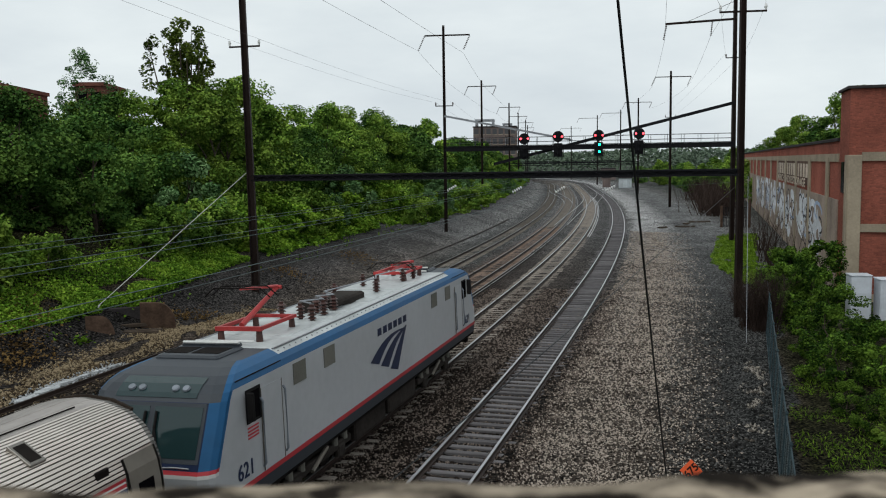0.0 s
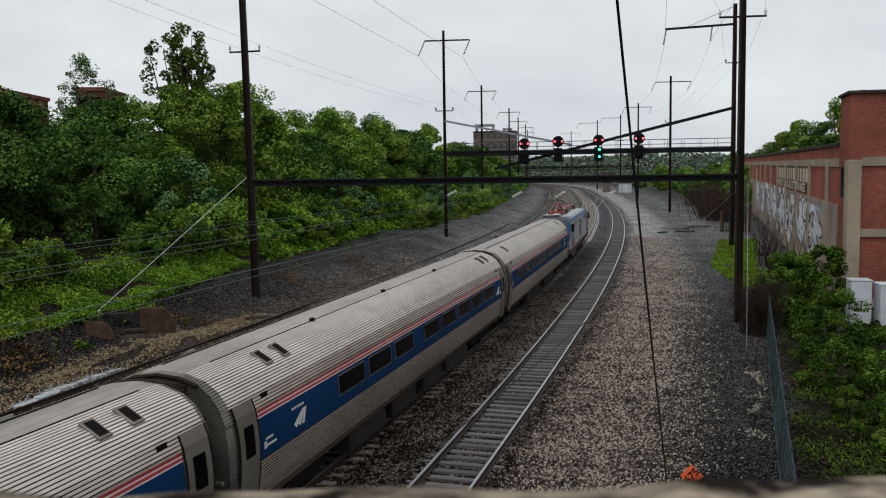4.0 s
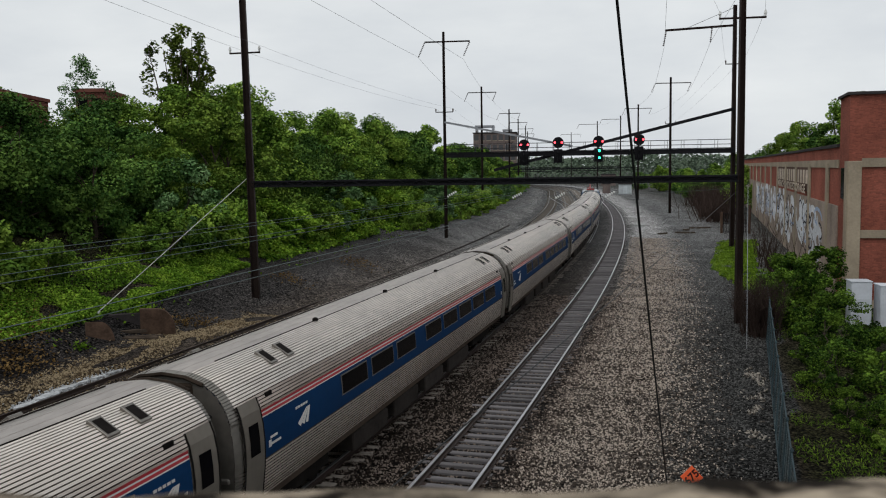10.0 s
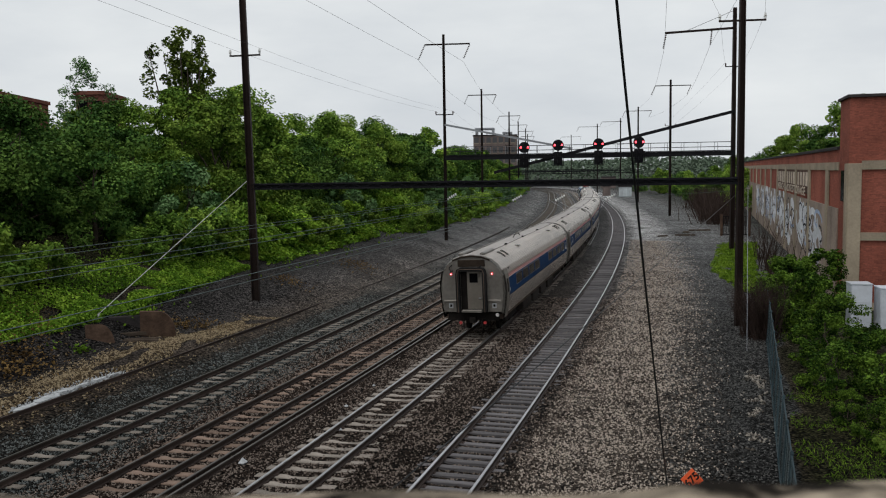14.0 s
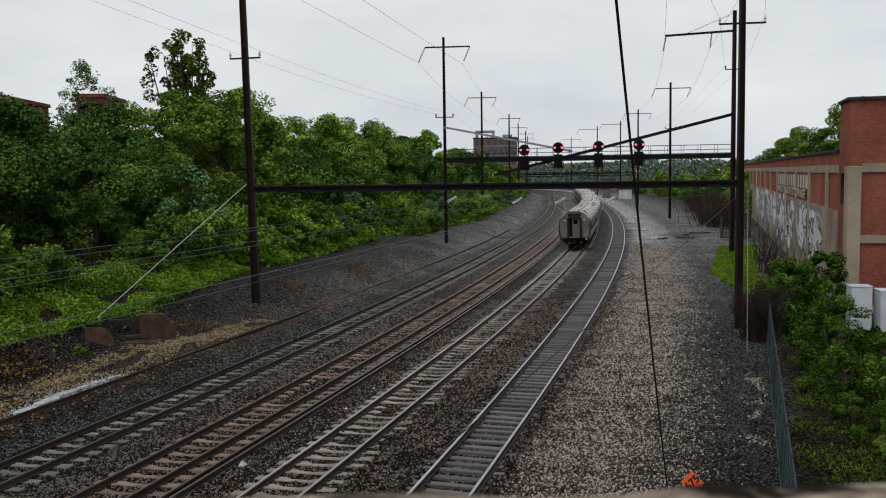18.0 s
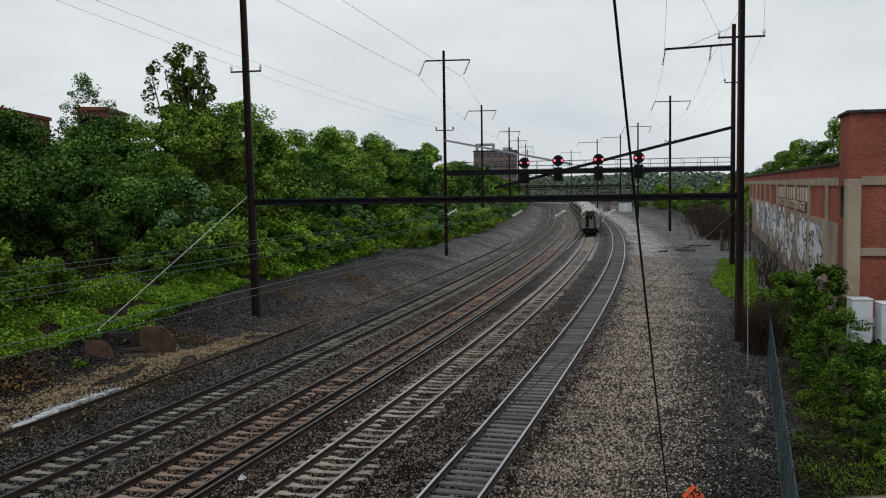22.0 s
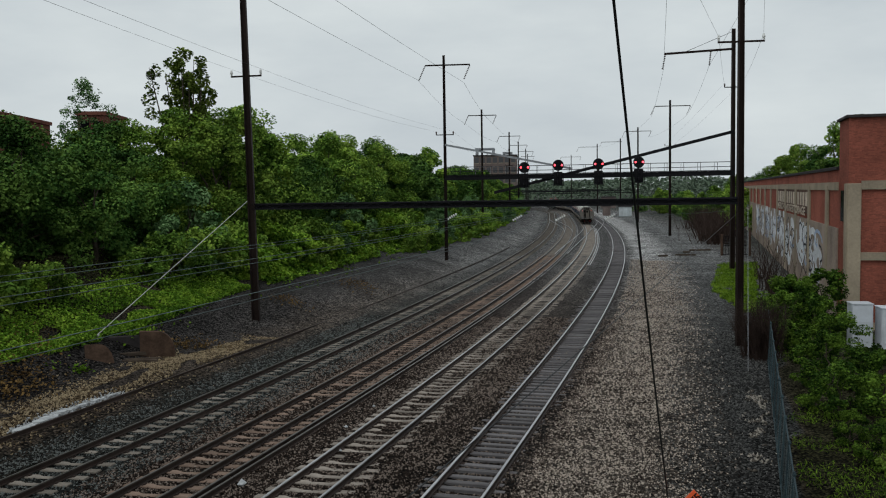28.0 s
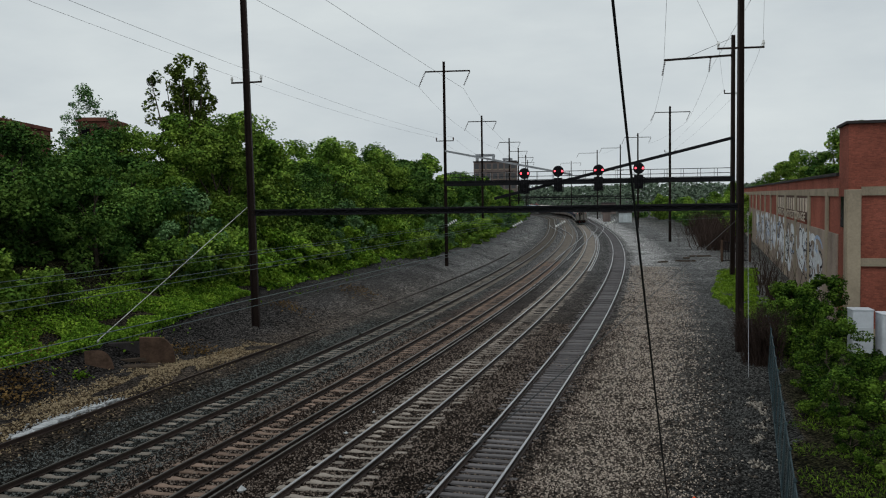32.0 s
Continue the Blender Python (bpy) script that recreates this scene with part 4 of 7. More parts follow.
def build_warehouse():
    wh = thing("warehouse", "red brick warehouse with concrete frame and graffiti beside the tracks", "building", pose(22.95, 50.0, -0.4, 0, 0, -16.6))
    zt = 12.2
    # tower: concrete frame, brick panels set back, brick top storey
    sh = Shape()
    sh.box((0.06, 0.06, 0), (32, 3.75, zt - 0.1))
    part("tower_wall", sh, BRICKWORK, wh)
    for z0, z1 in ((0, 0.5), (4.05, 4.5), (8.05, 8.55)):
        sh = Shape()
        sh.box((0.72, -0.08, z0), (32, 0.055, z1))
        part("floor_band", sh, BEIGE, wh)
    for x in (0.0, 8.4, 16.8, 25.2):
        sh = Shape()
        sh.box((x, -0.10, 0), (x + 0.72, 0.05, 8.4), 0, 0.03)
        part("pilaster", sh, BEIGE, wh)
    sh = Shape()
    sh.box((-0.08, -0.03, 0), (0.052, 0.75, 8.4))
    part("pilaster", sh, BEIGE, wh)
    sh = Shape()
    sh.box((-0.12, -0.12, zt - 0.1), (32.1, 3.85, zt + 0.06), 0, 0.03)
    part("coping", sh, COPING, wh)
    sh = Shape()
    sh.box((-0.02, 1.4, 6.2), (0.058, 2.5, 8.0))
    win = part("window", sh, GLASS, wh, "dark narrow window opening")
    # long low wing
    sh = Shape()
    sh.box((0.06, 3.76, 0), (10, 150, 9.25))
    part("wing_wall", sh, BRICKWORK, wh)
    sh = Shape()
    sh.box((-0.10, 3.86, 9.25), (10, 150.1, 9.45), 0, 0.03)
    part("coping", sh, COPING, wh)
    sh = Shape()
    sh.box((-0.04, 3.76, 8.0), (0.05, 150, 8.5))
    part("floor_band", sh, BEIGE, wh)
    sh = Shape()
    sh.box((-0.04, 3.76, 0), (0.05, 150, 5.7))
    part("plinth", sh, PLINTH, wh, "beige plinth covered in graffiti")
    for i in range(14):
        y = 8.0 + i * 10.5
        sh = Shape()
        sh.box((-0.09, y, 0), (0.052, y + 1.1, 8.3), 0, 0.02)
        part("pilaster", sh, BEIGE, wh)
    # ghost sign: the first line a plain bar, the second can be read
    turn = Matrix.Rotation(radians(-90), 4, "Z") @ Matrix.Rotation(radians(90), 4, "X")
    for i in range(3):
        y = 9.3 + 10.5 * (i + 1)
        sh = Shape()
        sh.box((-0.02, y, 6.1), (0.045, y + 9.0, 8.0))
        part("sign_ground", sh, SIGN_BLACK, wh)
        for k in range(4):
            sh = Shape()
            sh.box((-0.035, y + 0.5 + k * 2.15, 6.7), (-0.024, y + 1.9 + k * 2.15, 7.8))
            part("sign_bar", sh, SIGN_WHITE, wh)
    for word, y in (("MERCHANDISE", 40.3), ("STORAGE", 26.4)):
        lettering(word, 0.95, SIGN_WHITE, wh, Matrix.Translation((-0.12, y, 6.25)) @ turn @ Matrix.Diagonal((2.6, 1, 1, 1)), "sign_word", 0.02)
    # graffiti: overlapping rounded strokes
    rnd = random.Random(12)
    for mat, count, r, x in ((PAINT_WHITE, 110, 0.30, -0.046), (PAINT_BLUE, 22, 0.16, -0.050), (PAINT_DARK, 55, 0.075, -0.054)):
        for i in range(count):
            y, z = rnd.uniform(11, 92), rnd.uniform(2.2, 4.7)
            h, w, t0 = rnd.uniform(0.5, 1.2), rnd.uniform(0.8, 2.4), rnd.uniform(0, 6.28)
            rr, st = r * rnd.uniform(0.7, 1.3), rnd.uniform(0.35, 0.6)
            ctr = [(y + w * math.cos(t0 + k * st), min(5.5, z + h * math.sin(t0 + k * st * 1.1))) for k in range(9)]
            a_side, b_side = [], []
            for k, (cy, cz) in enumerate(ctr):
                p, q = ctr[max(k - 1, 0)], ctr[min(k + 1, 8)]
                dy, dz = q[0] - p[0], q[1] - p[1]
                ln = math.hypot(dy, dz) or 1
                a_side.append((x, cy - dz / ln * rr, cz + dy / ln * rr))
                b_side.append((x, cy + dz / ln * rr, cz - dy / ln * rr))
            x -= 0.00004
            sh = Shape()
            sh.loft([a_side, b_side], False, False)
            part("graffiti_stroke", sh, mat, wh)
    # roof
    sh = Shape()
    sh.box((0.1, 3.8, 9.1), (9.9, 149.9, 9.2))
    part("roof", sh, COPING, wh)


build_warehouse()

# ---- far buildings ----


def far_block(name, x, y, z0, w, d, h, turn, mat, rows, cols, label, roofs=()):
    b = thing(name, label, "building", pose(x, y, z0, 0, 0, turn))
    sh = Shape()
    sh.box((0, 0, -6), (w, d, h))
    part("wall", sh, mat, b)
    sh = Shape()
    sh.box((-0.2, -0.2, h), (w + 0.2, d + 0.2, h + 0.4))
    part("roof", sh, mat if mat is BRICK_OLD else COPING, b)
    fh = h / max(rows, 1)
    for r in range(rows):
        for c in range(cols):
            cw = w / cols
            sh = Shape()
            sh.box((c * cw + cw * 0.15, -0.05, r * fh + fh * 0.3), (c * cw + cw * 0.85, 0.04, r * fh + fh * 0.85))
            win = part("window", sh, HAZY_PANE if mat is HAZY_BRICK else GLASS, b)
            fr = Shape()
            fr.box((c * cw + cw * 0.12, -0.08, r * fh + fh * 0.25), (c * cw + cw * 0.88, -0.051, r * fh + fh * 0.3))
            part("sill", fr, BEIGE, win)
    for rx, ry, rw, rd, rh in roofs:
        sh = Shape()
        for ax, ay in ((rx, ry), (rx + rw, ry), (rx, ry + rd), (rx + rw, ry + rd)):
            sh.box((ax - 0.35, ay - 0.35, h), (ax + 0.35, ay + 0.35, h + rh))
        sh.box((rx - 0.5, ry - 0.5, h + rh), (rx + rw + 0.5, ry + rd + 0.5, h + rh + 0.6))
        part("roof_frame", sh, GREY_STEEL, b, "open rooftop frame")
    return b


BRICK_OLD = surf("old_brown_brick", (0.15, 0.062, 0.047), 0.92, 0, 0.35, 0.6, 14, 0.3)
# haze is put into the colours of far masonry and panes
HAZY_BRICK = surf("hazy_brown_masonry", (0.17, 0.135, 0.125), 0.92, 0, 0.2, 0.3, 8, 0.1)
HAZY_PANE = glassy("hazy_far_glass", (0.075, 0.075, 0.08), 0.3, 0.2)
APPL_PALE = surf("pale_enamel", (0.50, 0.54, 0.56), 0.6, 0, 0.15, 1.2, 8, 0.03)


def build_far_buildings():
    far_block("apartment_block", 11.6, 322, 6, 15.5, 20, 14.5, -6, HAZY_BRICK, 4, 7, "brown multi-storey building with a rooftop frame, beyond the trees", ((1.0, 2, 6.0, 6, 2.4), (11, 2, 2.5, 4, 0.8)))
    far_block("brick_building", -66, 90, 8, 20.6, 14, 8.4, 4, BRICK_OLD, 2, 5, "red brick building half hidden by trees")
    far_block("brick_building", -39.3, 96, 8, 2.9, 8, 8.7, 4, BRICK_OLD, 2, 2, "red brick building half hidden by trees")
    far_block("brick_hut", 68.5, 380, -0.3, 6, 6, 4.6, -8, HAZY_BRICK, 1, 2, "small brick trackside hut")
    for name, x, y, w, mat, lab in (("relay_case", 52.3, 261, 3.6, APPL_PALE, "pale metal relay case beside the tracks"), ("relay_case", 49.5, 272, 2.3, HAZY_BRICK, "red-brown metal relay case beside the tracks")):
        b = far_block(name, x, y, -0.3, w, 2.4, 2.9, -8, mat, 0, 0, lab)
        for k in range(3):
            dr = Shape()
            dr.box((w * (0.05 + k * 0.31), -0.06, 0.2), (w * (0.05 + k * 0.31) + w * 0.27, -0.01, 2.6), 0, 0.02)
            part("door", dr, mat, b)


build_far_buildings()

# ---- vegetation ----


def leaf_mesh(name, pts, sizes, mat, rs, droop=0.35, wide=(0.32, 0.5), rise=0.0, outward=None):
    """Folded pointed leaves, four corners each, turned at random and mostly facing up and outwards."""
    n = len(pts)
    nrm = rs.normal(size=(n, 3))
    nrm[:, 2] = np.abs(nrm[:, 2]) + 0.5
    if outward is not None:
        nrm = nrm * 0.8 + outward * 0.6
    nrm /= np.linalg.norm(nrm, axis=1)[:, None]
    t = rs.normal(size=(n, 3))
    t[:, 2] += rise - droop
    t -= nrm * (t * nrm).sum(1)[:, None]
    t /= np.linalg.norm(t, axis=1)[:, None]
    b = np.cross(nrm, t)
    L, W = sizes[:, None], sizes[:, None] * rs.uniform(*wide, (n, 1))
    v = np.stack([pts - t * L * 0.5, pts + b * W + nrm * W * 0.3, pts + t * L * 0.5, pts - b * W + nrm * W * 0.3], 1).reshape(-1, 3)
    me = bpy.data.meshes.new(name)
    me.vertices.add(n * 4)
    me.vertices.foreach_set("co", v.astype(np.float32).ravel())
    me.loops.add(n * 4)
    me.loops.foreach_set("vertex_index", np.arange(n * 4, dtype=np.int32))
    me.polygons.add(n)
    me.polygons.foreach_set("loop_start", np.arange(0, n * 4, 4, dtype=np.int32))
    me.polygons.foreach_set("loop_total", np.full(n, 4, dtype=np.int32))
    me.materials.append(mat)
    me.update(calc_edges=True)
    return me


def crown_points(rs, h, r, low, clumps, per, clump_r, narrow=1.0):
    """Leaf places in clumps spread through an uneven crown from low to h, r wide."""
    c = []
    lobes = rs.uniform(0, 2 * math.pi, 3)
    while len(c) < clumps:
        u = rs.uniform(0.02, 1)
        a = rs.uniform(0, 2 * math.pi)
        prof = (math.sin(math.pi * min(1, u * 0.86 + 0.14)) ** 0.6) * (1.0 if u < 0.6 else narrow + (1 - narrow) * (1 - u) / 0.4)
        lump = 1 + 0.22 * math.sin(2 * a + lobes[0]) + 0.16 * math.sin(3 * a + lobes[1] + 5 * u)
        k = rs.uniform(0.35, 1.0) ** 0.5
        c.append((math.cos(a) * r * prof * lump * k, math.sin(a) * r * prof * lump * k, low + u * (h - low) * (0.93 + 0.12 * rs.uniform())))
    c = np.array(c)
    cr = clump_r * rs.uniform(0.5, 1.4, len(c))
    d = rs.normal(size=(len(c), per, 3))
    d /= np.linalg.norm(d, axis=2)[:, :, None]
    out_dir = d.reshape(-1, 3).copy()
    d *= rs.uniform(0.1, 1.0, (len(c), per, 1)) ** 0.3
    d *= rs.uniform(0.65, 1.4, (len(c), 1, 3)) * (1, 1, 0.72)
    pts = (c[:, None, :] + d * cr[:, None, None]).reshape(-1, 3)
    return pts, c, out_dir


def trunk_shape(rs, h, r0, clump_centres, limbs=9):
    sh = Shape()
    pts = [Vector((0, 0, -0.5))]
    for i in range(1, 7):
        pts.append(Vector((rs.normal() * 0.12 * i * 0.5, rs.normal() * 0.12 * i * 0.5, h * 0.82 * i / 6)))
    for i in range(6):
        sh.tube(pts[i], pts[i + 1], r0 * (1 - i / 6.6), r0 * (1 - (i + 1) / 6.6), 7, 0, False)
    for c in clump_centres[rs.choice(len(clump_centres), min(limbs, len(clump_centres)), replace=False)]:
        c = Vector(c)
        k = max(0.15, min(0.75, (c.z / h) - 0.22))
        j = min(5, int(k * 6))
        st = pts[j].lerp(pts[j + 1], k * 6 - j)
        mid = st.lerp(c, 0.5) + Vector((0, 0, 0.25))
        sh.tube(st, mid, r0 * 0.32, r0 * 0.2, 5, 0, False)
        sh.tube(mid, c, r0 * 0.2, r0 * 0.05, 5, 0, False)
    return sh


def tree_kind(seed, h, r, low, clumps, per, clump_r, leaf, mat, r0=0.2, narrow=0.6):
    rs = np.random.RandomState(seed)
    pts, c, out_dir = crown_points(rs, h, r, low, clumps, per, clump_r, narrow)
    crown = leaf_mesh("crown", pts, rs.uniform(0.7, 1.35, len(pts)) * leaf, mat, rs, outward=out_dir)
    trunk = trunk_shape(rs, h, r0, c).mesh("trunk", BARK)
    return crown, trunk


def upright_kind(seed, mat):
    """A tall crown of steep limbs, each clothed with clumps in its upper part."""
    rs = np.random.RandomState(seed)
    sh, cl = Shape(), []
    sh.tube((0, 0, -0.5), (0.1, 0, 6.0), 0.24, 0.19, 8, 0, False)
    for i in range(12):
        a = i * 2.4 + rs.uniform(-0.3, 0.3)
        rad = rs.uniform(0.6, 3.6)
        top = Vector((math.cos(a) * rad, math.sin(a) * rad * 0.9, 15.9 - rad * rs.uniform(0.35, 1.25)))
        foot = Vector((0.1, 0, rs.uniform(4.0, 6.5)))
        bend = foot.lerp(top, 0.45) + Vector((top.x, top.y, 0)) * 0.22
        sh.tube(foot, bend, 0.11, 0.08, 6, 0, False)
        sh.tube(bend, top, 0.08, 0.02, 6, 0, False)
        for k in range(9):
            u = -0.35 + 1.37 * k / 8 + rs.uniform(-0.05, 0.05)
            q = bend.lerp(top, u) if u > 0 else bend.lerp(foot, -u)
            cl.append((q.x + rs.normal() * 0.45, q.y + rs.normal() * 0.45, q.z + rs.normal() * 0.3, rs.uniform(0.38, 0.72)))
    cl = np.array(cl)
    d = rs.normal(size=(len(cl), 80, 3))
    d /= np.linalg.norm(d, axis=2)[:, :, None]
    d *= rs.uniform(0.1, 1.0, (len(cl), 80, 1)) ** 0.3
    pts = (cl[:, None, :3] + d * cl[:, None, 3:4]).reshape(-1, 3)
    return leaf_mesh("crown", pts, rs.uniform(0.7, 1.35, len(pts)) * 0.28, mat, rs), sh.mesh("trunk", BARK)


def plant(kind, x, y, z, scale, turn, label, category="tree", group="trees on the bank", name="tree"):
    crown, trunk = kind
    t = thing(name, label, category, pose(x, y, z, 0, 0, turn) @ Matrix.Scale(scale, 4), group)
    part("trunk" if category == "tree" else "stem", trunk, None, t)
    part("crown" if category == "tree" else "foliage", crown, None, t)
    return t


def build_vegetation():
    rnd = random.Random(5)
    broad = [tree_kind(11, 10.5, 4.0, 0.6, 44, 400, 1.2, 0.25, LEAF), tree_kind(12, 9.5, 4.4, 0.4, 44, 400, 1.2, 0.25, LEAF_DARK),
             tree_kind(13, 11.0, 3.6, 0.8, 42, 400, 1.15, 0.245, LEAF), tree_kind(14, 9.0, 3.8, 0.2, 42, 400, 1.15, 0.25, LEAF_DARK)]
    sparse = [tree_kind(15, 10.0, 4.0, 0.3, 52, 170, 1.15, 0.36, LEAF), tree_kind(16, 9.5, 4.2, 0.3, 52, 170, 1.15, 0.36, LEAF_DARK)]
    shrubs = [tree_kind(21, 3.4, 2.2, 0.0, 32, 150, 0.62, 0.23, LEAF, 0.06), tree_kind(22, 2.8, 2.5, 0.0, 32, 150, 0.6, 0.22, VINE, 0.05),
              tree_kind(23, 4.6, 2.1, 0.1, 36, 150, 0.6, 0.21, LEAF_BLUE, 0.07)]
    # front belt of broad trees, then a taller belt up the slope
    for s0, o, step, hs in ((24, -25.8, 4.2, 0.90), (22, -31.5, 5.4, 0.80), (20, -39, 7.0, 0.66)):
        s = s0
        while s < (235 if o > -30 else 170):
            oo = o + rnd.uniform(-1.3, 1.3) - (1.5 if s < 58 else 0)
            p = place(s, oo)
            k = hs * rnd.uniform(0.74, 1.2) * (0.86 if s < 62 else 1.0)
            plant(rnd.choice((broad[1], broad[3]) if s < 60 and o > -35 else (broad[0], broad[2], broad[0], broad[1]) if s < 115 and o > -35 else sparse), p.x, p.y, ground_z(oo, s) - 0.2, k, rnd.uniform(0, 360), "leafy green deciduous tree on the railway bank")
            s += step * rnd.uniform(0.8, 1.25)
    s = 30
    while s < 230:
        oo = rnd.uniform(-22.6, -20.6)
        p = place(s, oo)
        if s > 55 or oo < -21.5:
            plant(rnd.choice(shrubs), p.x, p.y, ground_z(oo, s) - 0.15, rnd.uniform(0.6, 1.15), rnd.uniform(0, 360), "dense leafy shrub at the foot of the wooded bank", "shrub", "shrubs on the bank", "shrub")
        s += rnd.uniform(1.6, 3.0)
    for s0, s1, lo, hi, step, kinds in ((95, 330, -19.5, -16.8, 3.6, shrubs), (235, 345, -27, -20, 4.6, sparse)):
        s = s0
        while s < s1:
            oo = rnd.uniform(lo, hi)
            p = place(s, oo)
            if kinds is shrubs:
                plant(rnd.choice(kinds), p.x, p.y, ground_z(oo, s) - 0.15, rnd.uniform(0.5, 1.0), rnd.uniform(0, 360), "leafy shrub along the far bank", "shrub", "shrubs on the bank", "shrub")
            else:
                plant(rnd.choice(kinds), p.x, p.y, ground_z(oo, s) - 0.2, rnd.uniform(0.6, 0.85), rnd.uniform(0, 360), "leafy green tree along the far bank")
            s += step * rnd.uniform(0.8, 1.25)
    # two taller trees that stand out above the rest
    tall = upright_kind(35, LEAF_OLIVE)
    plant(tall, -22.9, 80, 5.2, 0.97, 20, "tall tree with open upright limbs above the canopy")
    airy = tree_kind(32, 13.5, 2.9, 5.0, 64, 62, 0.62, 0.20, LEAF_BLUE, 0.13, 0.6)
    plant(airy, -32.9, 82, 6.0, 0.93, 70, "slender airy tree with pale feathery foliage")
    for x, y, k, sc in ((-45, 84, 1, 0.82), (-39.5, 83, 3, 0.88), (-34.6, 84, 0, 0.76), (-30.5, 82, 1, 0.88)):
        plant(broad[k], x, y, 5.9, sc, x * 40, "leafy green deciduous tree below the brick building")
    plant(shrubs[2], -18.4, 62.5, 1.9, 1.45, 40, "young tree with pale greyish leaves at the wood's edge", "tree")
    # low vines over the open slope, and weeds along its foot
    rs = np.random.RandomState(8)
    pts, sz = [], []
    for i in range(105000):
        near = i % 5 < 3
        s = rs.uniform(18, 60) if near else rs.uniform(58, 250)
        o = float(np.interp(s, (40, 56, 90, 100), (-17.3, -18.5, -18.9, -17.0))) - abs(rs.normal()) * 2.6
        p, h = along(s, o)
        dense = noise.noise((o * 0.5, s * 0.35, 3.0))
        if dense < -0.3:
            continue
        pts.append((p.x, p.y, ground_z(o, s) + rs.uniform(0.0, 0.5) * (0.7 + dense)))
        sz.append(rs.uniform(0.07, 0.17) if near else rs.uniform(0.18, 0.36))
    tagged(new("vines", leaf_mesh("vines", np.array(pts), np.array(sz), VINE, rs)), "bright green creeping vines over the open slope", "vines", kind="stuff")
    pts, sz = [], []
    for _ in range(5000):
        s, o = rs.uniform(25, 240), -18.4 + rs.normal() * 0.9
        if noise.noise((o * 0.8, s * 0.25, 9.0)) < 0.1:
            continue
        p, h = along(s, o)
        pts.append((p.x, p.y, ground_z(o, s) + rs.uniform(0.0, 0.25)))
        sz.append(rs.uniform(0.1, 0.25))
    tagged(new("weeds", leaf_mesh("weeds", np.array(pts), np.array(sz), GRASS, rs)), "weeds along the foot of the bank", "weeds", kind="stuff")
    pts, sz = [], []
    for x, y, rx, ry, n in ((-19.2, 38.5, 0.9, 1.0, 900), (-13.2, 45.2, 0.9, 0.5, 350), (-17.6, 35.0, 0.8, 1.2, 900), (-10.0, 56.0, 0.7, 0.6, 250), (-6.5, 66.0, 0.8, 1.2, 300)):
        for _ in range(n):
            px, py = x + rs.normal() * rx, y + rs.normal() * ry
            pts.append((px, py, ground_z(offset_of(px, py), py * 1.04) + rs.uniform(0.02, 0.3)))
            sz.append(rs.uniform(0.06, 0.16))
    tagged(new("dead_weeds", leaf_mesh("dead_weeds", np.array(pts), np.array(sz), DEAD, rs)), "withered brown weeds at the edge of the slope", "weeds", kind="stuff")
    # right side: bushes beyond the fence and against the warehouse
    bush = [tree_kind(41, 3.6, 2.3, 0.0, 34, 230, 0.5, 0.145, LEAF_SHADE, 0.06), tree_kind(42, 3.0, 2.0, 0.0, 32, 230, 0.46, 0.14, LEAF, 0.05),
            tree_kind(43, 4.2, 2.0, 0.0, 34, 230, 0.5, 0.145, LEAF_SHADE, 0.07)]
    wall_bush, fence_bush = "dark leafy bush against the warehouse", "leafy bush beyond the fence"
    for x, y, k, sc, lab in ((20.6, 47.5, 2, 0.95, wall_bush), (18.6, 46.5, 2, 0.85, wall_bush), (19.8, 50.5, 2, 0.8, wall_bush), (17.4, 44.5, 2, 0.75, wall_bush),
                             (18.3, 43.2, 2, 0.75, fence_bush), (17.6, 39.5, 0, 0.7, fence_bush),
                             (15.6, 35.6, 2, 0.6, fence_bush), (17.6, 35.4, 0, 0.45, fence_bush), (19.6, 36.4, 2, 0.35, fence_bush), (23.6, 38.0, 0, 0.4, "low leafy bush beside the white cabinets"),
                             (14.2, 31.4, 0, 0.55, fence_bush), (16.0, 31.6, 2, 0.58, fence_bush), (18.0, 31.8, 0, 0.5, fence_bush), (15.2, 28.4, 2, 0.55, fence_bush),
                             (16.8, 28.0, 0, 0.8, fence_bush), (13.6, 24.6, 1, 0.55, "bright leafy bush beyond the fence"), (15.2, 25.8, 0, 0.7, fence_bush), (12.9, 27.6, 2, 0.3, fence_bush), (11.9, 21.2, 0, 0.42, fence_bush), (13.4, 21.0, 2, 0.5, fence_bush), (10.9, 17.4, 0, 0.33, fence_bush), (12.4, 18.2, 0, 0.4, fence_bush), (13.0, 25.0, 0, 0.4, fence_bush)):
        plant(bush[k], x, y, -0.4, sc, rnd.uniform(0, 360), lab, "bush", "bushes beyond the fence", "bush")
    # trees behind the warehouse and along the far right of the tracks
    for x, y, sc in ((74.5, 206, 1.15), (79, 204, 1.4), (84, 208, 1.65), (88, 205, 1.85), (93, 208, 2.0), (98, 206, 2.1), (70.5, 212, 0.95)):
        plant(rnd.choice(broad), x, y, -0.3, sc, rnd.uniform(0, 360), "broad green tree rising behind the warehouse", group="trees behind the warehouse")
    for i in range(16):
        y = 150 + i * 11
        x = cx(y) + 26 + rnd.uniform(-2, 5) + (i % 3) * 3
        plant(rnd.choice(sparse), x, y, -0.5, rnd.uniform(0.55, 0.85), rnd.uniform(0, 360), "green tree beside the far yard", group="trees beside the yard")
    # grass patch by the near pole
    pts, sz = [], []
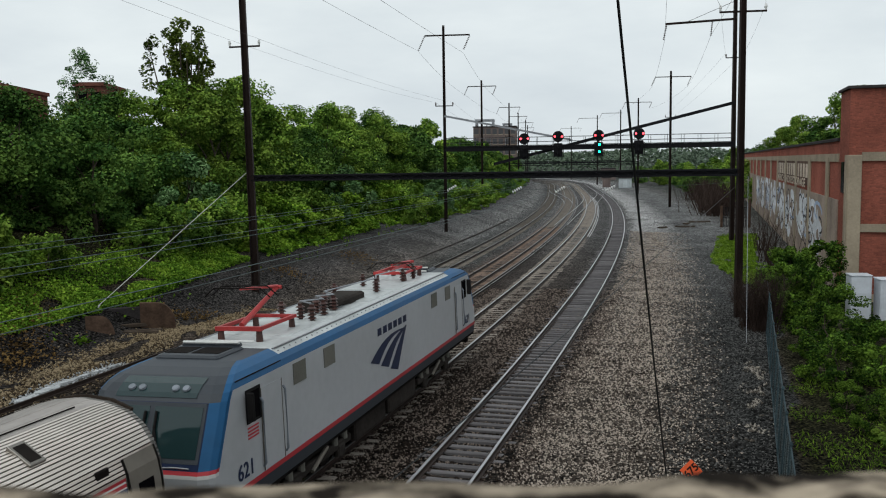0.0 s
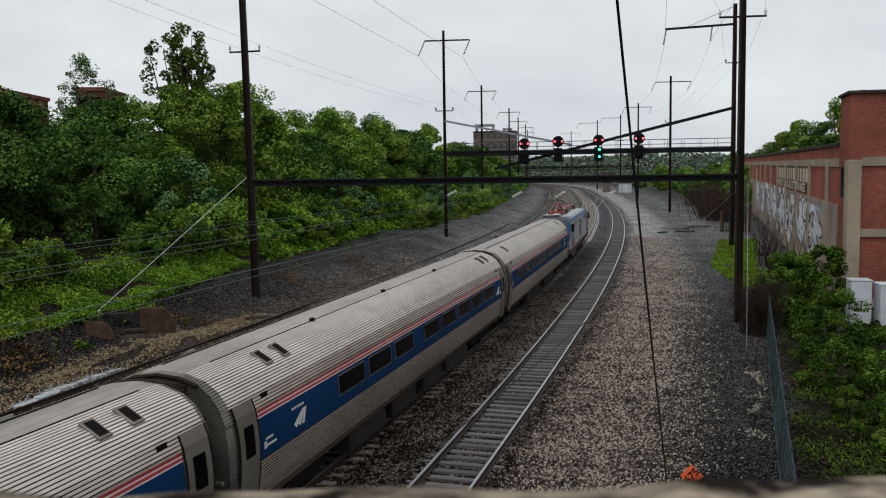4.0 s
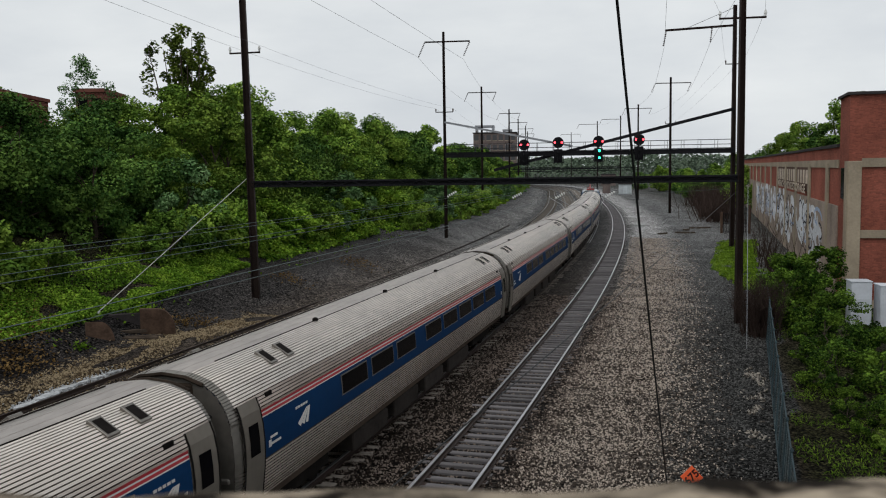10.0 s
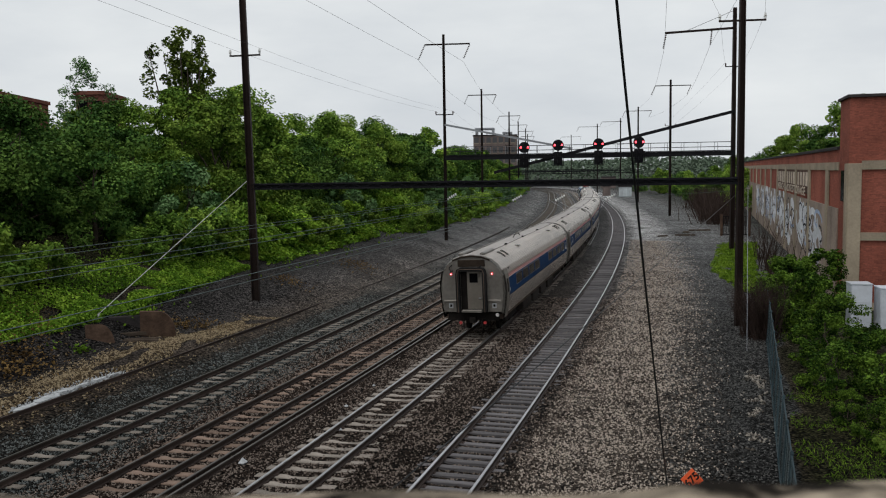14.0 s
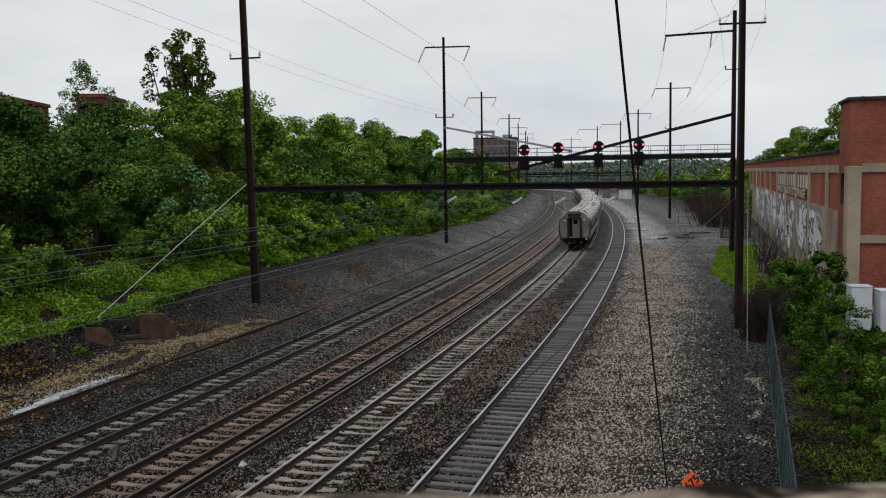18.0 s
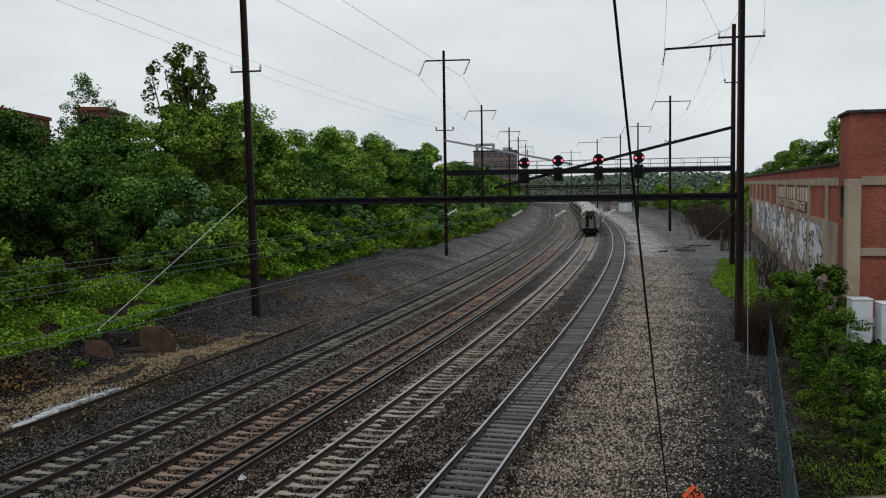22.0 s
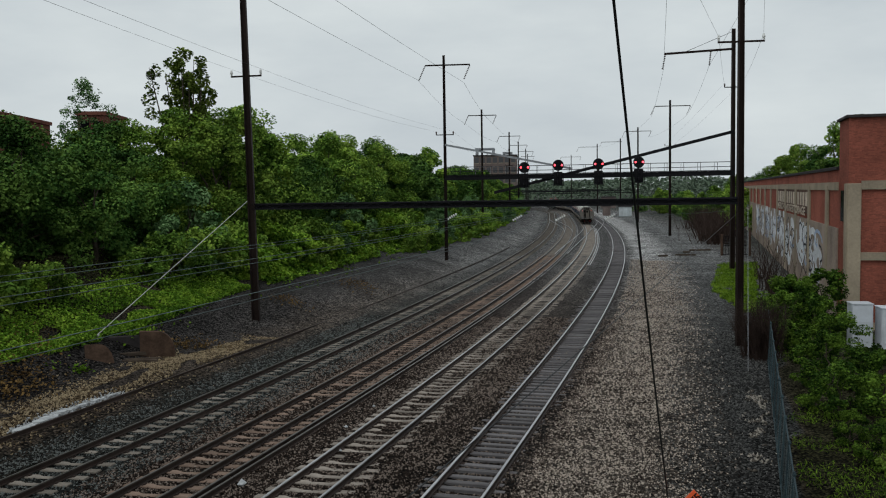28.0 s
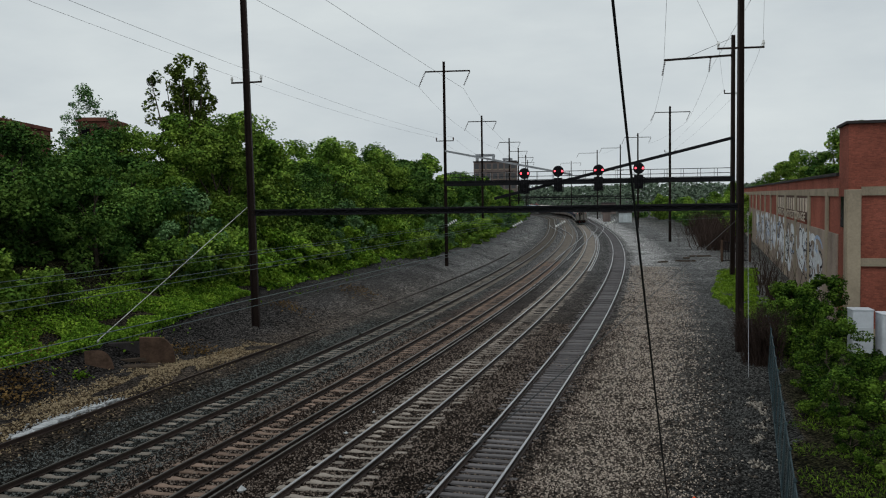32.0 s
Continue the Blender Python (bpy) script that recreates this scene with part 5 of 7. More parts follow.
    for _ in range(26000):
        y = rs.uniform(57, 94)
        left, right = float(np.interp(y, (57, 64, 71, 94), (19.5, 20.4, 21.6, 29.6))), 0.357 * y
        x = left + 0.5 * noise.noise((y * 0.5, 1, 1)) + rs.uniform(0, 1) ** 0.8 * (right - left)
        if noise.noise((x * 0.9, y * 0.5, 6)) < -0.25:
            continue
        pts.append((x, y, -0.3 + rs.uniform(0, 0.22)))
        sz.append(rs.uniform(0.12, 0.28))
    tagged(new("grass", leaf_mesh("grass", np.array(pts), np.array(sz), LIT_GRASS, rs, 0.0, (0.10, 0.18), 1.6)), "bright short grass at the edge of the gravel road", "grass", kind="stuff")
    pts, sz = [], []
    for _ in range(60000):
        y = 15 + 33 * rs.uniform() ** 1.5
        x = 7.9 + (y - 18.5) * 0.345 + rs.uniform(0, 10)
        if noise.noise((x * 0.5, y * 0.5, 2)) < (-0.28 if y < 24 else 0.1):
            continue
        pts.append((x, y, -0.38 + rs.uniform(0, 0.26)))
        sz.append(rs.uniform(0.07, 0.19))
    tagged(new("grass", leaf_mesh("grass", np.array(pts), np.array(sz), GRASS, rs, 0.0, (0.05, 0.1), 2.2)), "fresh green grass and weeds", "grass", kind="stuff")
    # leafless thicket beside the fence, red-brown
    th = thing("bare_thicket", "leafless red-brown thicket beside the fence", "bush", pose(15.25, 42.0, -0.35))
    sh = Shape()
    for _ in range(520):
        a, l = rs.uniform(0, 6.28), rs.uniform(1.2, 3.0)
        p = Vector((rs.normal() * 0.35, rs.normal() * 0.5, 0))
        q = p + Vector((math.cos(a) * l * 0.22, math.sin(a) * l * 0.22, l * 0.6))
        e = q + Vector((rs.normal() * 0.4, rs.normal() * 0.4, l * 0.4))
        sh.tube(p, q, 0.012, 0.008, 4, 0, False)
        sh.tube(q, e, 0.008, 0.003, 4, 0, False)
        for _ in range(3):
            w = q.lerp(e, rs.uniform(0, 0.9))
            sh.tube(w, w + Vector((rs.normal() * 0.3, rs.normal() * 0.3, rs.uniform(0, 0.3))), 0.005, 0.002, 4, 0, False)
    tagged(part("brushwood", sh, TWIG, th), kind="stuff")
    for i, (x, y) in enumerate(((24.2, 62), (26.5, 70), (29, 78), (23.5, 57), (25.2, 66))):
        th = thing("bare_sapling", "leafless sapling against the warehouse wall", "sapling", pose(x - 0.6, y, -0.4), "bare saplings")
        sh = Shape()
        for _ in range(16):
            a, l = rs.uniform(0, 6.28), rs.uniform(2.2, 4.4)
            p = Vector((rs.normal() * 0.3, rs.normal() * 0.6, 0))
            q = p + Vector((math.cos(a) * l * 0.16, math.sin(a) * l * 0.2, l * 0.6))
            e = q + Vector((rs.normal() * 0.5, rs.normal() * 0.5, l * 0.45))
            sh.tube(p, q, 0.03, 0.018, 4, 0, False)
            sh.tube(q, e, 0.018, 0.006, 4, 0, False)
        tagged(part("brushwood", sh, TWIG, th), kind="stuff")
    for i in range(9):
        y = 128 + i * 7
        x = cx(y) + 19.5 + i * 0.5 + rnd.uniform(-1, 1)
        th = thing("bare_thicket", "tangled brown brush at the edge of the yard", "bush", pose(x, y, -0.35), "brown brush")
        sh = Shape()
        for _ in range(110):
            a, l = rs.uniform(0, 6.28), rs.uniform(2.2, 5.2)
            p = Vector((rs.normal() * 1.3, rs.normal() * 1.3, 0))
            q = p + Vector((math.cos(a) * l * 0.25, math.sin(a) * l * 0.25, l * 0.55))
            e = q + Vector((rs.normal() * 0.8, rs.normal() * 0.8, l * 0.4))
            sh.tube(p, q, 0.05, 0.035, 4, 0, False)
            sh.tube(q, e, 0.035, 0.012, 4, 0, False)
        tagged(part("brushwood", sh, TWIG, th), kind="stuff")
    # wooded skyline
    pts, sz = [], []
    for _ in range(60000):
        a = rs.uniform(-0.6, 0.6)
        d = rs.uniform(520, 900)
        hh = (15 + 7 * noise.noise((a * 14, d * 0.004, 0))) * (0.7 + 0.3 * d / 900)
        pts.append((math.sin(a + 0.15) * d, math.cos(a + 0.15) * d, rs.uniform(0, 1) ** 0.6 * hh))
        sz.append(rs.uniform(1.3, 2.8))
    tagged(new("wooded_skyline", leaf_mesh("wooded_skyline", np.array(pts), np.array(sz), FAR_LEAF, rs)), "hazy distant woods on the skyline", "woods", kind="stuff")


build_vegetation()

# ---- bridge that carries the camera ----


def build_bridge():
    sh = Shape()
    nx, ny = 260, 10
    x0, x1, y0, y1 = -4.0, 4.0, -0.12, 0.30
    top = []
    for i in range(nx + 1):
        row = []
        for j in range(ny + 1):
            x, y = x0 + (x1 - x0) * i / nx, y0 + (y1 - y0) * j / ny
            z = 7.784 + 0.004 * noise.noise((x * 9, y * 9, 0)) + 0.006 * noise.noise((x * 30, y * 30, 3)) - (0.006 if j in (0, ny) else 0)
            row.append((x, y + (0.012 * noise.noise((x * 12, 4, 1)) if j == ny else 0), z))
        row = [(row[0][0], y0 - 0.01, 6.9)] + row + [(row[0][0], y1 + 0.01, 6.4)]
        top.append(row)
    sh.loft(top, False, False)
    part_ob = part("parapet", sh, PARAPET, None, smooth=True)
    tagged(part_ob, "rough weathered stone parapet of the road bridge", "parapet", kind="structure")
    sh = Shape()
    sh.box((-60, -0.13, 6.4), (-4.0, 0.30, 7.77))
    sh.box((4.0, -0.13, 6.4), (40, 0.30, 7.77))
    tagged(part("parapet", sh, PARAPET, None), "rough weathered stone parapet of the road bridge", "parapet", kind="structure")
    sh = Shape()
    sh.box((-60, -13, 5.95), (40, 0.29, 6.38))
    tagged(part("bridge_deck", sh, BEIGE, None), "concrete deck of the road bridge", "bridge", kind="structure")
    for a, b in ((-60, -27.0), (4.0, 40)):
        sh = Shape()
        sh.box((a, -12.5, -1.2), (b, -0.3, 5.94))
        tagged(part("abutment", sh, BEIGE, None), "plain concrete bridge abutment", "abutment", kind="structure")


PARAPET = surf("weathered_parapet_stone", (0.045, 0.032, 0.022), 0.95, 0, 0.6, 26.0, 90, 0.6, tint=(0.50, 0.41, 0.31), wear=0.3, crisp=2.2)
build_bridge()

# ---- things along the tracks ----
ORANGE = surf("orange_sign_paint", (0.72, 0.11, 0.035), 0.5, 0, 0.12, 3, 15, 0.05)
SIGN_INK = surf("black_sign_paint", (0.02, 0.02, 0.02), 0.6)
CHAIN = surf("weathered_fence_steel", (0.05, 0.075, 0.085), 0.6, 0.3, 0.3, 2, 12, 0.1)
APPL = surf("white_enamel", (0.58, 0.61, 0.66), 0.4, 0, 0.1, 1.2, 8, 0.03)
APPL_DARK = surf("grey_grille", (0.20, 0.22, 0.25), 0.5, 0.2)
PALE_CONC = surf("pale_broken_concrete", (0.40, 0.41, 0.42), 0.9, 0, 0.3, 3, 15, 0.5)
RUST_PLATE = surf("rusted_plate", (0.095, 0.062, 0.045), 0.9, 0.2, 0.4, 1.6, 10, 0.3)
OLD_TIMBER = surf("old_dark_timber", (0.075, 0.058, 0.045), 0.9, 0, 0.35, 2, 14, 0.5)


def build_fence():
    fn = thing("chain_link_fence", "weathered chain-link fence with slats along the gravel road", "fence")
    a, b = Vector((5.86, 14.2, -0.36)), Vector((16.65, 45.2, -0.36))
    slats = stone_material("fence_slat_plastic", (0.008, 0.013, 0.014), (0.032, 0.048, 0.052), (0.13, 0.17, 0.18))
    rs = np.random.RandomState(12)
    n = 13
    lean = Vector((0.05, -0.02, 1.0))
    for i in range(n + 1):
        p = a.lerp(b, i / n)
        sh = Shape()
        sh.tube(p, p + lean * 1.95, 0.035, None, 8)
        sh.tube(p + lean * 1.95, p + lean * 2.02, 0.05, 0.02, 8)
        part("post", sh, CHAIN, fn)
    for z in (1.9, 0.08):
        sh = Shape()
        sh.path([a + lean * z, b + lean * z], 0.02)
        part("rail", sh, CHAIN, fn)
    d = (b - a)
    ln = d.length
    d.normalize()
    for i in range(n):
        sh = Shape()
        s0, s1 = ln * i / n, ln * (i + 1) / n
        s = s0
        while s < s1 - 0.09:
            p = a + d * s
            s += 0.1
            if rs.uniform() < 0.16:
                continue
            q = p + d * 0.07
            side = Vector((d.y, -d.x, 0)) * (0.006 if int(s / 0.1) % 2 else -0.006)
            sh.add([p + side + lean * 0.1, q + side + lean * 0.1, q + side + lean * 1.86, p + side + lean * (1.86 - rs.uniform(0, 0.12))], [(0, 1, 2, 3)])
        part("slat_panel", sh, slats, fn)


def build_sign():
    sg = thing("trackside_sign", "orange diamond trackside sign reading 675 on a short post", "sign", pose(6.08, 21.25, -0.53, 0, 0, 0))
    post = Shape()
    post.tube((0, 0.03, 0), (0, 0.03, 0.75), 0.03)
    part("post", post, GREY_STEEL, sg)
    m = Matrix.Translation((0, 0, 0.72)) @ Matrix.Rotation(radians(-12), 4, "X") @ Matrix.Rotation(radians(-42), 4, "Y")
    pl = Shape()
    pl.box((-0.2, -0.012, -0.2), (0.2, 0.012, 0.2), 0, 0.006)
    part("board", pl, ORANGE, sg, m=m)
    lettering("675", 0.27, SIGN_INK, sg, m @ Matrix.Translation((0, -0.016, 0)) @ Matrix.Rotation(radians(90), 4, "X"), "number", 0.006)


def build_units():
    def unit(x, y, w, d, h, turn, lab):
        u = thing("cooling_unit", lab, "appliance", pose(x, y, -0.36, 0, 0, turn), "white units by the warehouse")
        b = Shape()
        b.box((-w / 2, -d / 2, 0.06), (w / 2, d / 2, h), 0, 0.04)
        part("casing", b, APPL, u)
        g = Shape()
        g.box((-w / 2 + 0.1, -d / 2 - 0.02, h * 0.15), (w / 2 - 0.1, -d / 2 + 0.01, h * 0.62))
        part("panel", g, APPL, u, "white door panel")
        lid = Shape()
        lid.box((-w / 2 - 0.03, -d / 2 - 0.03, h), (w / 2 + 0.03, d / 2 + 0.03, h + 0.05), 0, 0.02)
        part("lid", lid, APPL, u)
        f = Shape()
        f.box((-w / 2 + 0.05, -d / 2 + 0.05, 0), (w / 2 - 0.05, d / 2 - 0.05, 0.07))
        part("base", f, APPL_DARK, u)
    unit(21.2, 44.6, 1.0, 1.0, 2.25, -10, "white metal cabinet standing by the warehouse")
    unit(22.45, 44.0, 1.15, 1.0, 2.1, -8, "white metal cabinet with a dented lid")
    unit(23.8, 44.6, 1.2, 1.0, 2.6, -8, "tall white metal cabinet by the warehouse")


def build_left_debris():
    rs = np.random.RandomState(3)
    # culvert mouth: two wing walls with curved tops, a dark wall between them, old timbers
    for x, y, z, rz, tilt, w, lab in ((-13.85, 42.2, 0.0, 14, 5, 0.80, "brown concrete wing wall with a curved top"), (-15.75, 39.9, -0.25, 28, -8, 0.62, "weathered brown wing wall half sunk in the bank")):
        pl = Shape()
        top = [(w * math.cos(k * math.pi / 14), 0.35 + 1.05 * math.sin(k * math.pi / 14)) for k in range(8)]
        pts = [(-w, -0.5), (w, -0.5)] + top + [(-w, 1.44)]
        pl.loft([[(px, -0.09, pz) for px, pz in pts], [(px, 0.09, pz) for px, pz in pts]])
        ob = tagged(part("wing_wall", pl, RUST_PLATE, None), lab, "wall", "culvert walls")
        ob.matrix_basis = pose(x, y, z, tilt, 0, rz)
    # dark box stands in for the shade inside the culvert opening
    hw = Shape()
    hw.box((-1.5, 0, -0.6), (1.0, 0.25, 1.05), 0, 0.03)
    ob = tagged(part("head_wall", hw, COPING, None), "dark wall standing in for the shaded culvert opening", "wall", "culvert walls")
    ob.matrix_basis = pose(-14.95, 43.0, 0.0, 0, 0, 16)
    for i, (x, y, rz, l) in enumerate(((-14.4, 41.2, 12, 2.0), (-14.2, 40.7, 4, 1.6), (-14.9, 41.8, 25, 1.8))):
        t = Shape()
        t.box((-l / 2, -0.1, 0), (l / 2, 0.1, 0.16), 0, 0.02)
        ob = tagged(part("old_timber", t, OLD_TIMBER, None), "old dark timber lying on the bank", "timber", "old timbers")
        o = offset_of(x, y)
        ob.matrix_basis = pose(x, y, ground_z(o, y) - 0.02 + 0.04 * i, 0, 0, rz)
    # anchor strap
    st = Shape()
    st.beam((-16.72, 42.4, 1.22), (-17.19, 41.3, 0.49), 0.16, 0.10)
    tagged(part("guy_anchor", st, GUY, None), "pale guy anchor strap set in the bank", "anchor")
    # broken pale concrete: long thin slabs, end to end, with crumbs beside them
    run = (Vector((-14.72, 29.6, 0)), Vector((-14.2, 32.0, 0)), Vector((-13.05, 35.0, 0)))
    for u, l, w in ((0.10, 1.15, 0.24), (0.31, 1.25, 0.28), (0.50, 0.95, 0.20), (0.64, 0.7, 0.12), (0.78, 0.75, 0.10), (0.93, 0.7, 0.07)):
        p = run[0].lerp(run[1], u / 0.45) if u < 0.45 else run[1].lerp(run[2], (u - 0.45) / 0.55)
        d = (run[1] - run[0]) if u < 0.45 else (run[2] - run[1])
        fr = Shape()
        n = 22
        ring = [(math.cos(k * 6.283 / n) * l * rs.uniform(0.82, 1.08) * 0.56, math.sin(k * 6.283 / n) * w * rs.uniform(0.6, 1.25)) for k in range(n)]
        fr.loft([[(x, y, -0.10) for x, y in ring], [(x, y, 0.015 + rs.uniform(0, 0.02)) for x, y in ring]])
        ob = tagged(part("concrete_fragment", fr, PALE_CONC, None), "thin slab of pale broken concrete by the track", "concrete", "broken concrete")
        ob.matrix_basis = pose(p.x, p.y, ground_z(offset_of(p.x, p.y), p.y * 1.04) + 0.02, 0, 0, math.degrees(math.atan2(d.y, d.x)) + rs.uniform(-3, 3))
    # rubble of tan stones, and pale crumbs along the slabs
    for name, lab, mat, n in (("rubble", "tan broken stone along the cess", stone_material("tan_rubble_stone", (0.024, 0.016, 0.010), (0.135, 0.096, 0.057), (0.40, 0.315, 0.20)), 15000),
                              ("rubble", "pale concrete crumbs beside the slabs", PALE_CONC, 500)):
        pts, r = [], []
        for _ in range(n):
            if n > 1000:
                s = rs.uniform(25, 47.5)
                o = float(np.interp(s, (25, 40, 44, 52), (-13.6, -13.4, -13.2, -12.6))) + rs.normal() * float(np.interp(s, (25, 42, 52), (1.1, 0.75, 0.5)))
                if noise.noise((s * 0.4, o * 0.8, 1)) < -0.2:
                    continue
                p = place(s, o)
            else:
                u = rs.uniform(0, 1)
                p = (run[0].lerp(run[1], u / 0.45) if u < 0.45 else run[1].lerp(run[2], (u - 0.45) / 0.55)) + Vector((rs.normal() * 0.22, rs.normal() * 0.2, 0))
                s, o = p.y * 1.04, offset_of(p.x, p.y)
            pts.append((p.x, p.y, ground_z(o, s) + 0.01))
            r.append(rs.uniform(0.015, 0.065) if n > 1000 else rs.uniform(0.015, 0.06))
        tagged(new(name, rocks_mesh(name, np.array(pts), np.array(r), mat, rs)), lab, "rubble", kind="stuff")
    pts, r = [], []
    for _ in range(900):
        y = rs.uniform(24.5, 35)
        x = 5.86 + (y - 14.2) * 0.348 - 0.6 + rs.normal() * 0.22
        if noise.noise((x * 1.2, y * 1.2, 4)) < 0.05:
            continue
        pts.append((x, y, ground_z(offset_of(x, y), y) + 0.02))
        r.append(rs.uniform(0.02, 0.07))
    pale = stone_material("pale_fence_gravel", (0.02, 0.018, 0.015), (0.15, 0.13, 0.11), (0.42, 0.38, 0.33))
    tagged(new("rubble", rocks_mesh("rubble", np.array(pts), np.array(r), pale, rs)), "pale gravel spilled along the fence", "rubble", kind="stuff")
    # weeds over the culvert mouth and beside the plates
    pts, sz = [], []
    for x, y, z, rx, ry, rz, n in ((-15.0, 43.4, 1.15, 0.8, 0.4, 0.3, 380), (-16.2, 38.4, 0.25, 0.5, 0.5, 0.2, 260), (-17.4, 38.0, 0.5, 0.6, 0.8, 0.25, 260)):
        for _ in range(n):
            pts.append((x + rs.normal() * rx * 0.5, y + rs.normal() * ry * 0.5, z + rs.normal() * rz * 0.5))
            sz.append(rs.uniform(0.08, 0.22))
    tagged(new("weeds", leaf_mesh("weeds", np.array(pts), np.array(sz), GRASS, rs, 0.3)), "weeds hanging over the culvert mouth", "weeds", kind="stuff")


def rock(sh, p, r, rs):
    d = rs.uniform(0.6, 1.25, (6, 1)) * r
    v = np.array([(1, 0, 0), (0, 1, 0), (-1, 0, 0), (0, -1, 0), (0, 0, 0.8), (0, 0, -0.8)]) * d
    a = rs.uniform(0, 6.28)
    c, s = math.cos(a), math.sin(a)
    sh.add([(p.x + q[0] * c - q[1] * s, p.y + q[0] * s + q[1] * c, p.z + q[2]) for q in v],
           [(0, 1, 4), (1, 2, 4), (2, 3, 4), (3, 0, 4), (1, 0, 5), (2, 1, 5), (3, 2, 5), (0, 3, 5)])


def rocks_mesh(name, pts, r, mat, rs):
    """Many angular stones in one mesh, four corners each."""
    n = len(pts)
    base = np.array([(1, 0, -0.7), (-1, 0, -0.7), (0, 1, 0.7), (0, -1, 0.7)])
    q, _ = np.linalg.qr(rs.normal(size=(n, 3, 3)))
    v = np.einsum("nij,kj->nki", q, base) * rs.uniform(0.6, 1.25, (n, 4, 1)) * r[:, None, None] + pts[:, None, :]
    tri = np.array([(0, 2, 1), (0, 1, 3), (0, 3, 2), (1, 2, 3)])
    f = (tri[None] + (np.arange(n) * 4)[:, None, None]).reshape(-1, 3)
    me = bpy.data.meshes.new(name)
    me.vertices.add(n * 4)
    me.vertices.foreach_set("co", v.astype(np.float32).ravel())
    me.loops.add(len(f) * 3)
    me.loops.foreach_set("vertex_index", f.astype(np.int32).ravel())
    me.polygons.add(len(f))
    me.polygons.foreach_set("loop_start", np.arange(0, len(f) * 3, 3, dtype=np.int32))
    me.polygons.foreach_set("loop_total", np.full(len(f), 3, dtype=np.int32))
    me.materials.append(mat)
    me.update(calc_edges=True)
    return me


def stone_material(name, dark, mid, light):
    m = leafy(name, dark, mid, light, 0.0, 0.8, 0.8)
    return m


def bisect(row, s):
    return int(np.searchsorted(row, s))


def build_stones():
    rs = np.random.RandomState(4)
    brown = stone_material("brown_ballast_stone", (0.005, 0.004, 0.003), (0.036, 0.026, 0.021), (0.21, 0.17, 0.145))
    grey = stone_material("grey_ballast_stone", (0.006, 0.007, 0.007), (0.030, 0.033, 0.032), (0.15, 0.16, 0.155))
    pale = stone_material("pale_ballast_stone", (0.007, 0.005, 0.004), (0.098, 0.078, 0.065), (0.46, 0.39, 0.33))
    gravel = stone_material("grey_road_gravel", (0.008, 0.008, 0.008), (0.046, 0.045, 0.044), (0.15, 0.147, 0.142))
    for mat, lab, n, mid, wid, lo, hi, smax in ((brown, "coarse brown ballast stones between the tracks", 84000, -0.2, 6, -6.4, 6.1, 58), (grey, "dark grey ballast round the farthest track", 26000, -8.2, 6, -10.6, -5.6, 58),
                                                (pale, "pale coarse ballast beside the last track", 64000, 7.6, 1.5, 5.45, 11.5, 105), (gravel, "grey gravel on the access road", 26000, 12.8, 3.0, 9.0, 17.0, 55)):
        pts, r = [], []
        for _ in range(n):
            s = 18.5 + (smax - 18.5) * rs.uniform() ** (1.6 if smax < 80 else 2.2)
            o = rs.normal() * wid + mid if wid < 4 else rs.uniform(lo, hi)
            if not lo < o < hi or noise.noise((s * 0.35, o * 0.5, 7)) < -0.7:
                continue
            p = place(s, o)
            if 12 < p.y < 46 and p.x > 7.75 + (p.y - 18.5) * 0.345:
                continue
            on_tie = False
            for off, row in TIE_S.items():
                if abs(o - off) < 1.26:
                    j = bisect(row, s)
                    on_tie = min(abs(row[min(j, len(row) - 1)] - s), abs(row[max(j - 1, 0)] - s)) < 0.14
            if on_tie and rs.uniform() < 0.85:
                continue
            pts.append((p.x, p.y, ground_z(o, s) + 0.004))
            r.append(rs.uniform(0.016, 0.05) * (1.0 if s < 35 else 1.25))
        tagged(new("ballast_stones", rocks_mesh("ballast_stones", np.array(pts), np.array(r), mat, rs)), lab, "ballast", kind="stuff")
    # pale stray lumps
    for s, o, r in ((24.6, -2.0, 0.16), (31, -1.5, 0.08), (34, -1.6, 0.08), (28.3, -0.6, 0.08)):
        sh = Shape()
        rock(sh, Vector((0, 0, 0)), r, rs)
        ob = tagged(part("pale_stone", sh, PALE_CONC, None), "pale stone lying on the ballast", "stone", "stray stones")
        p = place(s, o, ground_z(o, s) + r * 0.4)
        ob.matrix_basis = pose(p.x, p.y, p.z, 0, 0, 30)
    for x, y, l, rz in ((33.6, 115, 2.8, 5), (26.5, 106, 1.6, 40), (29.5, 107, 2.4, -10), (31, 112, 0.8, 10)):
        t = Shape()
        t.box((-l / 2, -0.18, 0), (l / 2, 0.18, 0.22), 0, 0.03)
        t.box((-l / 3, -0.4, 0.0), (l / 4, -0.2, 0.14), 0, 0.02)
        ob = tagged(part("scrap_timber", t, OLD_TIMBER, None), "dark scrap lying on the gravel road", "scrap", "scrap on the road")
        ob.matrix_basis = pose(x, y, -0.36, 0, 0, rz)


def build_yard_edge():
    gt = thing("mesh_gate", "dark mesh gate between rusty posts at the yard's edge", "gate", pose(33.6, 106, -0.35, 0, 0, -12))
    for x in (0, 3.2):
        ps = Shape()
        ps.tube((x, 0, 0), (x, 0, 3.4 if x else 2.6), 0.16, None, 10)
        part("post", ps, RUST_PLATE, gt)
    for k in range(16):
        br = Shape()
        br.box((0.2 + k * 0.18, -0.02, 0.1), (0.26 + k * 0.18, 0.02, 2.4))
        part("bar", br, BLACK_STEEL, gt)
    for z in (0.15, 1.2, 2.35):
        br = Shape()
        br.box((0.1, -0.03, z), (3.1, 0.03, z + 0.07))
        part("rail", br, BLACK_STEEL, gt)


